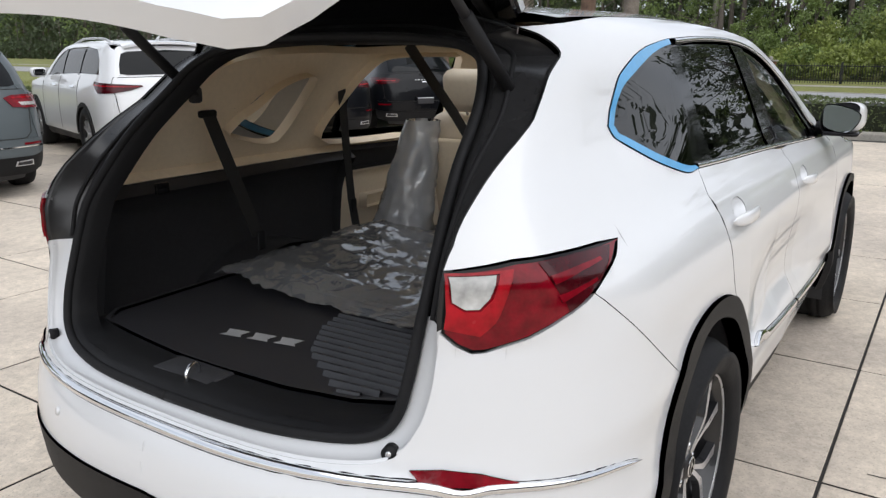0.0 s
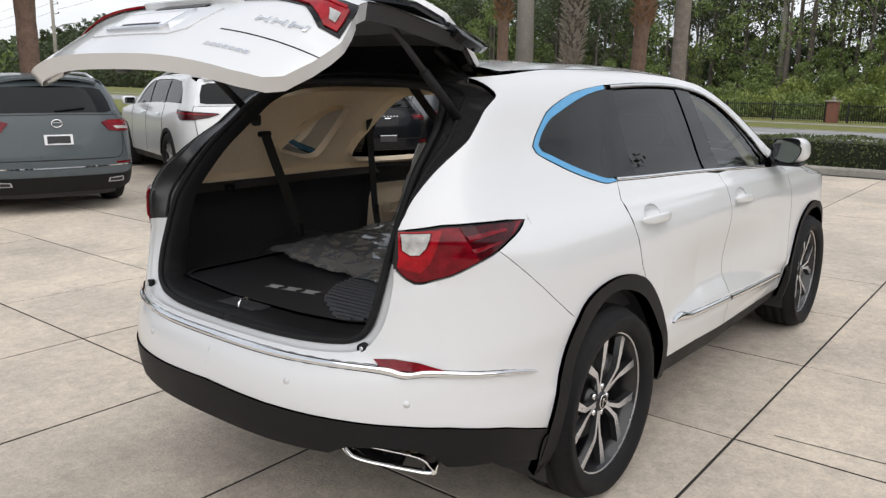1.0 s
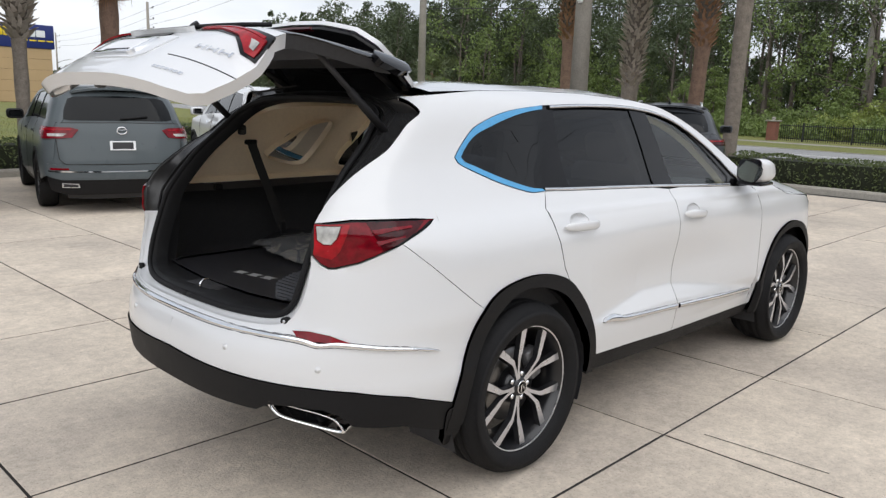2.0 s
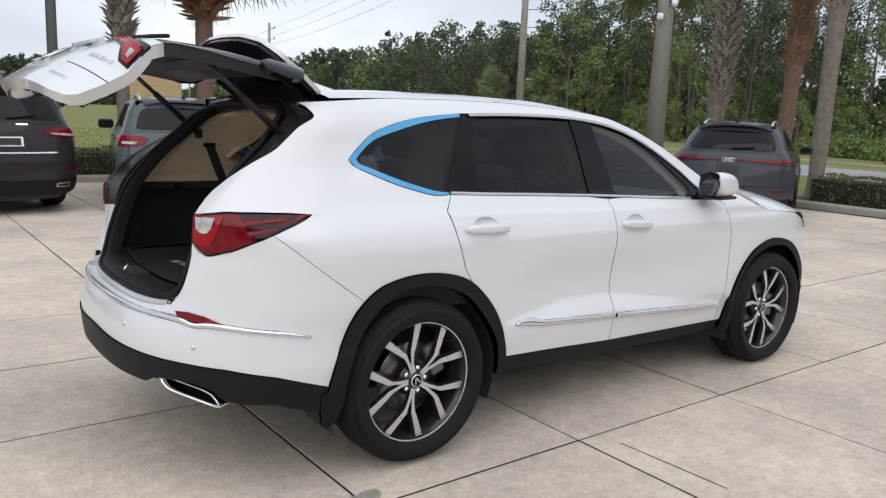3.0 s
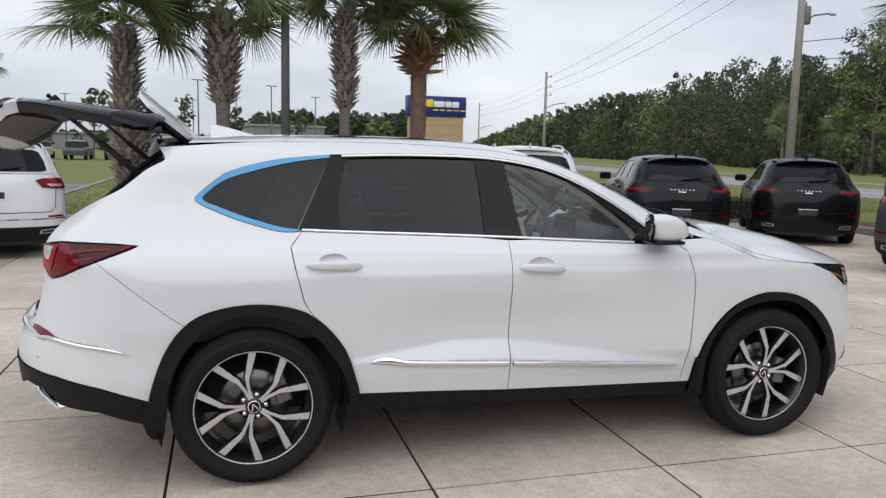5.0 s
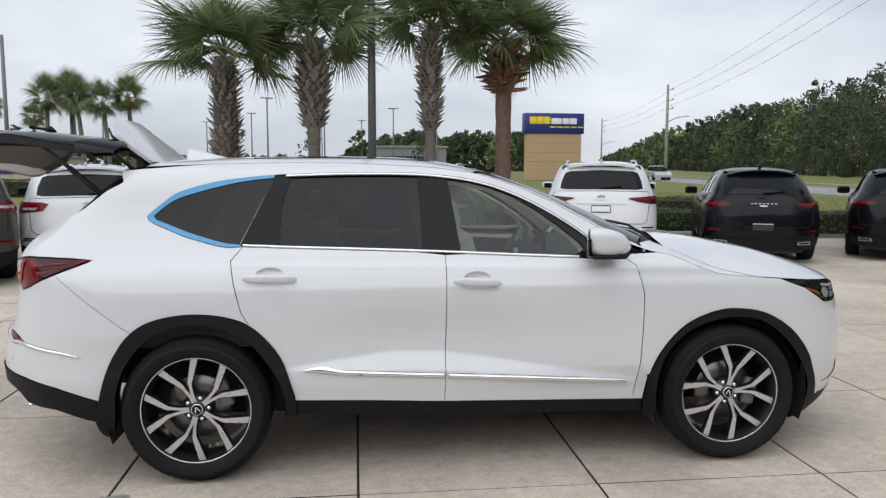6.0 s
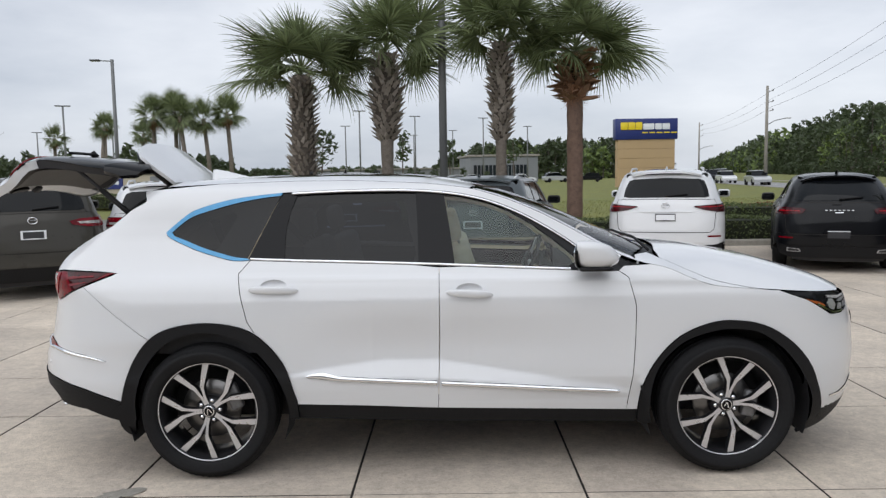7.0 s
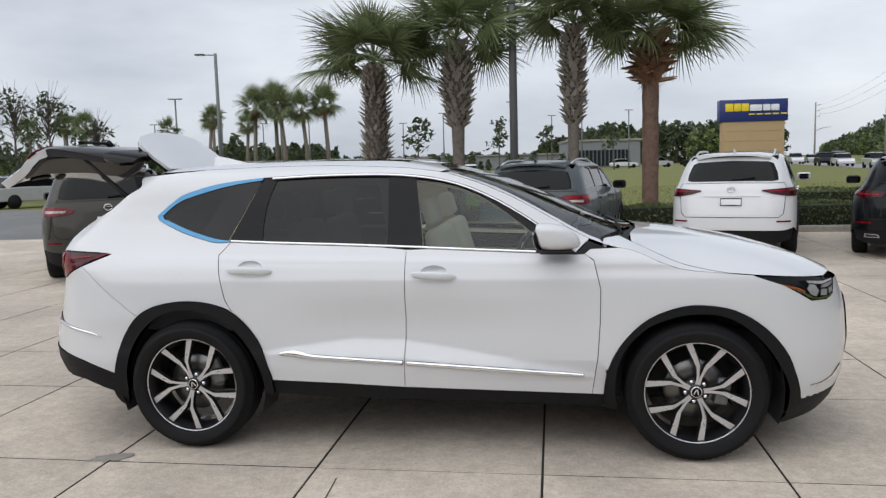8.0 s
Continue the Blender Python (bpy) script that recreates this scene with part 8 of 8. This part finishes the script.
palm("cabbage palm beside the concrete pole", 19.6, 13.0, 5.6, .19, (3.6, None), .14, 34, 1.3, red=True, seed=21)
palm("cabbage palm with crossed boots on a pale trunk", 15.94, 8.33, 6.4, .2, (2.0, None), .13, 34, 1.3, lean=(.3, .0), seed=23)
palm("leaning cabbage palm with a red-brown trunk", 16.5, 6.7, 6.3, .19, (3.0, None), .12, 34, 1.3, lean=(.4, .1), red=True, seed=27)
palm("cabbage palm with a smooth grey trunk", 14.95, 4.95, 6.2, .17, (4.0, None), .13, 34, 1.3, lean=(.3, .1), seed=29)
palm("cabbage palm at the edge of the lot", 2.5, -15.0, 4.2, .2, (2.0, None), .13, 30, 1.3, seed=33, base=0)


def far_palm(x, y, top, seed, size=1.2, thin=.14):
    rr = random.Random(seed)
    t = thing("palm_tree", "distant tall fan palm with a slim trunk", "palm tree", pose(x, y, -.05, 0, 0, rr.uniform(0, 360)), "distant palms")
    lx = rr.uniform(-.5, .5)
    part("trunk", tube_mesh("trunk", [(0, 0, 0), (lx * .3, 0, top * .5), (lx, 0, top)], thin * 1.3, 8, thin), TRUNK_PALM, t)
    for k in range(26):
        q = k / 25
        part("frond", FANS[0 if q < .5 else 2], None, t, at=pose(lx, 0, top, 0, 0, 0) @ pose(0, 0, 0, 0, -(80 - 135 * q + rr.uniform(-12, 12)), k * 137.5) @ pose(0, 0, 0, rr.uniform(-50, 50), 0, 0) @ Matrix.Scale(size * rr.uniform(.85, 1.15), 4))
    for k in range(9):
        part("dead_frond", DEAD[k % 2], None, t, at=pose(lx, 0, top - .1, 0, 0, 0) @ pose(0, 0, 0, 0, rr.uniform(45, 80), k * 137.5) @ Matrix.Scale(size * .8, 4))


for i, (x, y, top, s) in enumerate(((-20.0, 50.5, 6.3, 1.15), (-18.6, 51.5, 6.6, 1.15), (-17.4, 50.2, 6.2, 1.1), (-16.0, 51, 6.0, 1.05), (-14.7, 52, 6.5, 1.05), (-29, 62, 6.3, .95), (-35, 66, 5.6, .95), (-33, 72, 7.2, .9), (-27, 66, 5.9, .9), (-40, 60, 5.9, 1.0), (-43, 62, 6.1, 1.0), (-46, 61, 5.6, 1.0), (62, 62, 4.8, 1.6), (66, 63, 4.6, 1.6), (58, 66, 4.9, 1.6), (72, 74, 5.0, 1.6))):
    far_palm(x, y, top, 50 + i, s)


def quads_at(centres, size, r, flat=0.0):
    """Leaf-like quads with random turns round given centres."""
    n = len(centres)
    a = r.normal(size=(n, 3))
    a[:, 2] *= 1 - flat
    a /= np.linalg.norm(a, axis=1, keepdims=True)
    b = np.cross(a, r.normal(size=(n, 3)))
    b /= np.linalg.norm(b, axis=1, keepdims=True)
    s = size * (.6 + .8 * r.random((n, 1)))
    v = np.stack([centres - a * s, centres - b * s * .42, centres + a * s, centres + b * s * .42], 1).reshape(-1, 3)
    return v, np.arange(4 * n).reshape(n, 4)


def hedge(label, path, width, height, per=420, leaf=.035, base=.09):
    pts = [np.array(p, float) for p in path]
    cen = []
    for a, b in zip(pts, pts[1:]):
        ln = np.linalg.norm(b - a)
        n = int(per * ln * (width + 2 * height))
        d, s = (b - a) / ln, np.array([-(b - a)[1], (b - a)[0]]) / ln
        t, u, w = rng.random(n) * ln, rng.random(n), rng.random(n)
        per_len = width + 2 * height
        along = u * per_len
        off = np.where(along < height, -width / 2, np.where(along < height + width, along - height - width / 2, width / 2))
        z = np.where(along < height, along, np.where(along < height + width, height, per_len - along))
        lump = .06 * np.sin(t * 2.1 + off * 3) + .05 * np.sin(t * 5.3 + z * 4)
        depth = rng.random(n) ** 2 * .14
        off, z = off * (1 + lump) * (1 - depth), np.clip(z * (1 + lump * .8) * (1 - depth * .6), .02, None)
        p = a[None] + d[None] * t[:, None] + s[None] * off[:, None]
        cen.append(np.concatenate([p, z[:, None] + base], 1))
    cen = np.concatenate(cen)
    v, q = quads_at(cen, leaf, rng)
    t = thing("hedge", label, "hedge", group="hedges")
    part("leaves", mesh_np("leaves", v, q), HEDGE_LEAF, t)["kind"] = "stuff"
    # added solid block, near black: painted shade seen between the leaves
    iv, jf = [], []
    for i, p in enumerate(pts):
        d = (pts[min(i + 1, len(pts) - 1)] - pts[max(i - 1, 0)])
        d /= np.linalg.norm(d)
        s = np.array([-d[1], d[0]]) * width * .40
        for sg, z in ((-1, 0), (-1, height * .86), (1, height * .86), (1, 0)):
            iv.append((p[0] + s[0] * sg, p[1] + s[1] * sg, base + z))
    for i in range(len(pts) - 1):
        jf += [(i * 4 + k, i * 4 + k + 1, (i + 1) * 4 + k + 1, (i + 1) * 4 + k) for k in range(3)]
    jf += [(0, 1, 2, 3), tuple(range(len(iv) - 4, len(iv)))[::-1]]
    part("shade_core", mesh_of("shade_core", iv, jf), mat("hedge_shade", (.02, .025, .012), rough=.95, vary=.3), t)


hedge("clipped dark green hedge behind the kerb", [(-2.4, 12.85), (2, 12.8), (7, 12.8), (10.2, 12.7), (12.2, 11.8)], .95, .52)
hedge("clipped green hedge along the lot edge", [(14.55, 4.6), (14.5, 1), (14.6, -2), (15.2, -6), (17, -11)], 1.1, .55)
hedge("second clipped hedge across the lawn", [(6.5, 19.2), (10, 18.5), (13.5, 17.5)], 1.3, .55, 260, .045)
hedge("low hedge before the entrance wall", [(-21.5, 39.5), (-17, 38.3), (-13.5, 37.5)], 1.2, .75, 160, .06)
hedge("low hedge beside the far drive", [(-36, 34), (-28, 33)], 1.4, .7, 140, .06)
bl = thing("flowering_shrub", "low reddish bromeliad bed on the lawn", "shrub", pose(12.9, 22.5, .085))
vq, qq = quads_at(np.column_stack([rng.normal(0, .5, 500), rng.normal(0, .25, 500), rng.random(500) * .35 + .04]), .11, rng, .0)
part("leaves", mesh_np("leaves", vq, qq), leaf_mat("red_leaf", (.22, .07, .03), .5), bl)["kind"] = "stuff"

# grass on the near lawn
n = 26000
gx, gy = rng.uniform(-4.3, 24, n), 13.2 + rng.random(n) ** 1.5 * 26
keep = gx < 21.5 + .15 * (gy - 3)
gx, gy = gx[keep], gy[keep]
n = len(gx)
hgt, an = .035 + .05 * rng.random(n), rng.random(n) * 6.283
w = .012
gv = np.stack([np.column_stack([gx - w * np.cos(an), gy - w * np.sin(an), np.full(n, .083)]), np.column_stack([gx + w * np.cos(an), gy + w * np.sin(an), np.full(n, .083)]),
               np.column_stack([gx + .03 * np.sin(an), gy + .03 * np.cos(an), .085 + hgt])], 1).reshape(-1, 3)
tagged(part("grass", mesh_np("grass", gv, np.arange(3 * n).reshape(n, 3)), leaf_mat("grass_blade", (.155, .17, .045), .4)), "short green grass on the lawn", "grass", kind="stuff")


# ---------- woods ----------
class Grove:
    def __init__(self):
        self.v, self.q, self.m, self.n = [], [], [], 0

    def add(self, v, q, slot):
        self.v.append(np.asarray(v, float)), self.q.append(np.asarray(q) + self.n), self.m.append(np.full(len(q), slot))
        self.n += len(v)

    def bar(self, a, b, r0, r1, sides=5):
        a, b = np.array(a, float), np.array(b, float)
        d = (b - a) / np.linalg.norm(b - a)
        s = np.cross(d, [.3, .9, .2])
        s /= np.linalg.norm(s)
        u = np.cross(d, s)
        an = np.arange(sides) * 2 * math.pi / sides
        ring = np.cos(an)[:, None] * s + np.sin(an)[:, None] * u
        self.add(np.concatenate([a + ring * r0, b + ring * r1]), [(k, (k + 1) % sides, sides + (k + 1) % sides, sides + k) for k in range(sides)], 0)

    def pine(self, x, y, h, leaves, leaf, r):
        lean = r.normal(0, .025 * h, 2)
        top = (x + lean[0], y + lean[1], h)
        self.bar((x, y, -.2), top, .012 * h + .05, .03)
        blobs = []
        for k in range(11):
            t = .50 + .48 * (k / 10)
            a, ln = r.random() * 6.283, h * (.17 * (1.15 - t) + .05) * (.7 + .6 * r.random())
            p0 = np.array([x + lean[0] * t, y + lean[1] * t, h * t])
            p1 = p0 + np.array([math.cos(a) * ln, math.sin(a) * ln, .25 * ln])
            self.bar(p0, p1, .05, .02, 3)
            blobs.append((p1, ln * .55 + .3))
        self.leafage(blobs, leaves, leaf, r, 1)

    def broad(self, x, y, h, leaves, leaf, r, slot=2, low=.12):
        self.bar((x, y, -.2), (x, y, h * .6), .016 * h + .05, .05)
        blobs, wd = [], h * .26
        for k in range(16):
            t = low + (1 - low) * (k + .5) / 16
            ln = wd * math.sin(math.pi * min(.97, .12 + .85 * t)) * (.65 + .6 * r.random())
            a = k * 2.4 + r.random()
            p1 = np.array([x + math.cos(a) * ln, y + math.sin(a) * ln, h * t])
            if k % 2:
                self.bar((x, y, h * t * .7), p1, .06, .02, 3)
            blobs.append((p1, wd * .42))
        self.leafage(blobs, leaves, leaf, r, slot)

    def shrub(self, x, y, w, h, leaves, leaf, r, slot):
        blobs = []
        for k in range(9):
            a, d = k * 2.4 + r.random(), w * .42 * math.sqrt(k / 9)
            blobs.append((np.array([x + d * math.cos(a), y + d * math.sin(a), h * (.25 + .55 * (1 - k / 9) * r.uniform(.7, 1.2))]), w * .24))
        self.leafage(blobs, leaves, leaf, r, slot)

    def leafage(self, blobs, leaves, leaf, r, slot):
        per = max(4, leaves // len(blobs))
        for p, rad in blobs:
            d = r.normal(size=(per, 3))
            d /= np.linalg.norm(d, axis=1, keepdims=True)
            c = p + d * rad * (.45 + .6 * r.random((per, 1))) * np.array([1, 1, .75])
            v, q = quads_at(c, leaf, r)
            self.add(v, q, slot)

    def link(self, name, label, category="trees"):
        me = mesh_np(name, np.concatenate(self.v), np.concatenate(self.q))
        for m in (BARK, LEAF_DARK, LEAF_GREEN, LEAF_LIGHT):
            me.materials.append(m)
        me.polygons.foreach_set("material_index", np.concatenate(self.m).astype(np.int32))
        return tagged(part(name, me, None), label, category, kind="stuff")


r = np.random.default_rng(19)
g = Grove()
WOODS_AT = lambda off, y: off + .30 * (y - 3)
for y in np.concatenate([np.arange(-75, -8, 4.6), np.arange(-8, 110, 2.3), np.arange(110, 340, 2.6)]):
    thin = y < 30                          # more open here: tall pines with light between the stems
    for row in range(2 if y < -8 else (5 if y < 30 else 4 if y < 110 else 3)):
        off = 46.5 + row * 5.0 + r.uniform(-2, 2)
        yy = y + r.uniform(-1.5, 1.5)
        x = WOODS_AT(off, yy)
        grow = (1 + .18 * min(1, max(0, (yy - 40) / 150))) * (1 if yy > -17 else .42)
        dist = math.hypot(x, yy + 4)
        leaf = .20 + .0023 * dist
        cnt = int(620 if dist < 75 else (420 if dist < 130 else 210))
        if y < -8:
            cnt = 260
        elif dist < 85:
            leaf, cnt = leaf * .36, int(cnt * (4.6 if row < 2 else 3.2))
        elif dist < 140:
            leaf, cnt = leaf * .48, int(cnt * 3.2)
        else:
            leaf, cnt = leaf * .7, int(cnt * 1.7)
        kind = r.random()
        if row == 0:
            g.broad(x - 4.5, yy, r.uniform(1.8, 3.6), int(cnt * .45), leaf * .75, r, 2 if yy < 45 else 1, .02)
        if row == 0 and kind < .55:
            g.broad(x, yy, r.uniform(2.5, 6.0) * grow, int(cnt * .7), leaf * .8, r, 2 if yy < 45 else 1, .02)
        elif kind < (.58 if thin else .5):
            g.pine(x, yy, r.uniform(11, 16.5) * grow, cnt, leaf, r)
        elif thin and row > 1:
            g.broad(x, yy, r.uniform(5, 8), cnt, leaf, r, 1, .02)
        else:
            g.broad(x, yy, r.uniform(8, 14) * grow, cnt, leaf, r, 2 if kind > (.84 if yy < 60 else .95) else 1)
for k in range(190):                       # the same edge carried on beside the road into the distance
    yy = 335 * (1600 / 335) ** (k / 189.)
    for row in range(2):
        g.broad(WOODS_AT(46.5 + row * 9, yy) + r.uniform(-3, 3), yy + r.uniform(-3, 3), r.uniform(12, 20), 110, .9 + .0012 * yy, r, 1 if r.random() < .8 else 2, .0)
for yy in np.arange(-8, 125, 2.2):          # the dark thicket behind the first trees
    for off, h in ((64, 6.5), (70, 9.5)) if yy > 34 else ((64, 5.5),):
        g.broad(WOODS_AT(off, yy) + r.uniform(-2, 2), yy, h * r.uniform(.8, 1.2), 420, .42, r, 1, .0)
for yy in np.arange(-16, 20, 1.5):          # light shrubs along the fence, rising towards the right of the pillars
    rise = np.interp(yy, [-16, 0, 6, 12, 20], [1.5, 1.3, 1.0, .62, .5])
    for off, h in ((40.5, 1.7), (43.0, 2.9)):
        g.shrub(off + .15 * (yy - 3) + r.uniform(-.6, .6), yy + r.uniform(-.7, .7), r.uniform(2.6, 4.2), h * rise * r.uniform(.7, 1.25), 1500, .105, r, 3 if r.random() < (.75 if yy < 9 else .3) else 2)
g.link("woods", "dense mixed woods beyond the road")
g2 = Grove()
for k in range(620):
    x = r.uniform(-210, 62)
    y = 205 + r.uniform(0, 34) - .08 * x
    tall = np.interp(x, [-210, -70, -62, -4, 8, 62], [7.5, 7.5, 3.6, 3.6, 9.4, 11.0])
    if r.random() < .5:
        g2.pine(x, y, tall * r.uniform(.9, 1.15), 190, .62, r)
    else:
        g2.broad(x, y, tall * r.uniform(.75, 1.0), 210, .62, r, 1 if r.random() < .75 else 2, .0)
for k in range(60):
    x = r.uniform(-85, -30)
    y = 70 + r.uniform(0, 25) + (x + 30) * -.3
    g2.broad(x, y, r.uniform(3.0, 5.6), 200, .4, r, 1 if r.random() < .6 else 2, .0)
for x, y, h in ((-4.5, 92, 5.6), (1.5, 98, 5.0), (11, 110, 5.5), (-12, 75, 5.2)):
    g2.pine(x, y, h * 1.2, 160, .35, r)
for k in range(26):
    g2.broad(r.uniform(-40, 9), r.uniform(135, 160), r.uniform(1.6, 3.6), 130, .35, r, 1, .0)
g2.link("far_woods", "low line of far woods")
g3 = Grove()
for k in range(120):
    a = math.radians(r.uniform(188, 352))
    d = r.uniform(48, 62)
    g3.broad(d * math.cos(a), d * math.sin(a), r.uniform(7, 11), 200, .6, r, 1, .0)
g3.link("woods_behind", "woods that close the lot on its other side")
oak = Grove()
for x, y, h in ((-27.6, 37.5, 6.2), (-31, 39, 6.6), (-35, 41, 6.0), (-30, 46, 5.2)):
    oak.broad(x, y, h, 700, .16, r, 1, .1)
    for k in range(60):
        a, el = r.random() * 6.283, r.uniform(.5, 1.4)
        p = np.array([x, y, h * r.uniform(.55, .85)])
        e = p + np.array([math.cos(a) * math.cos(el), math.sin(a) * math.cos(el), math.sin(el)]) * r.uniform(1.2, 2.4)
        oak.bar(p, e, .03, .006, 3)
oak.link("oaks", "half bare oaks with hanging moss at the drive")
# ---------- concrete slabs, each a piece of the pavement ----------
def slab_mesh(w, d):
    b, z0 = .003, -.05
    hw, hd = w / 2, d / 2
    v = [(-hw, -hd, z0), (hw, -hd, z0), (hw, hd, z0), (-hw, hd, z0), (-hw, -hd, -b), (hw, -hd, -b), (hw, hd, -b), (-hw, hd, -b),
         (-hw + b, -hd + b, 0), (hw - b, -hd + b, 0), (hw - b, hd - b, 0), (-hw + b, hd - b, 0)]
    f = [(0, 1, 5, 4), (1, 2, 6, 5), (2, 3, 7, 6), (3, 0, 4, 7), (4, 5, 9, 8), (5, 6, 10, 9), (6, 7, 11, 10), (7, 4, 8, 11), (8, 9, 10, 11)]
    me = mesh_of("slab", v, f)
    me.materials.append(CONCRETE), me.materials.append(JOINT)
    for k in range(4):                     # the sides are black with dirt
        me.polygons[k].material_index = 1
    return me


paving = bpy.data.objects["pavement"]
slabs, meshes, rest = [], {}, []
for x0, x1 in zip(SLAB_X, SLAB_X[1:]):
    for y0, y1 in zip(SLAB_Y, SLAB_Y[1:]):
        cx, cy_ = (x0 + x1) / 2, (y0 + y1) / 2
        if x1 > 13.45 and y0 < 8 or (cx > 10.2 and cy_ > 8.7 and math.hypot(cx - 10.2, cy_ - 8.7) > 3.5):
            continue
        slabs.append((math.hypot((cx - .5) / 1.3, cy_ + .5), cx, cy_, round(x1 - x0 - .013, 4), round(y1 - y0 - .013, 4)))
slabs.sort()
for i, (_, cx, cy_, w, d) in enumerate(slabs):
    if (w, d) not in meshes:
        meshes[w, d] = slab_mesh(w, d)
    if i < 300:
        part("slab", meshes[w, d], None, paving, at=pose(cx, cy_, random.uniform(-.0012, .0012), random.uniform(-.05, .05), random.uniform(-.05, .05), 0))
    else:
        rest.append((cx, cy_, w, d))
v, f = [], []
for cx, cy_, w, d in rest:
    me = meshes[w, d]
    i = len(v)
    v += [(p.co.x + cx, p.co.y + cy_, p.co.z) for p in me.vertices]
    f += [tuple(k + i for k in p.vertices) for p in me.polygons]
if v:
    far = mesh_of("far_slabs", v, f)
    far.materials.append(CONCRETE), far.materials.append(JOINT)
    for p in far.polygons:
        p.material_index = 1 if p.index % 9 < 4 else 0
    tagged(part("far_slabs", far, None, paving), kind="stuff")
# a mended joint corner and a scored line
pr = random.Random(5)
rim = [(.085 * (1 + .35 * pr.uniform(-1, 1)) * math.cos(a) * (1 + .5 * math.cos(a) ** 2), .06 * (1 + .35 * pr.uniform(-1, 1)) * math.sin(a)) for a in np.linspace(0, 2 * math.pi, 19)[:-1]]
mend = bmesh.new()
mend.faces.new([mend.verts.new((x, y, .0045)) for x, y in rim])
tagged(part("joint_patch", mend, KERB, None, at=pose(-.43, -1.14, 0, 0, 0, 20)), "rough grey mortar patch at a slab corner", "patch", kind="stuff")
score = bmesh.new()
score.faces.new([score.verts.new(p) for p in ((.975, -1.32, .0025), (.982, -1.32, .0025), (1.013, -1.90, .0025), (1.006, -1.90, .0025))])
tagged(part("scored_line", score, JOINT), "thin scored line across one slab", "score", kind="stuff")
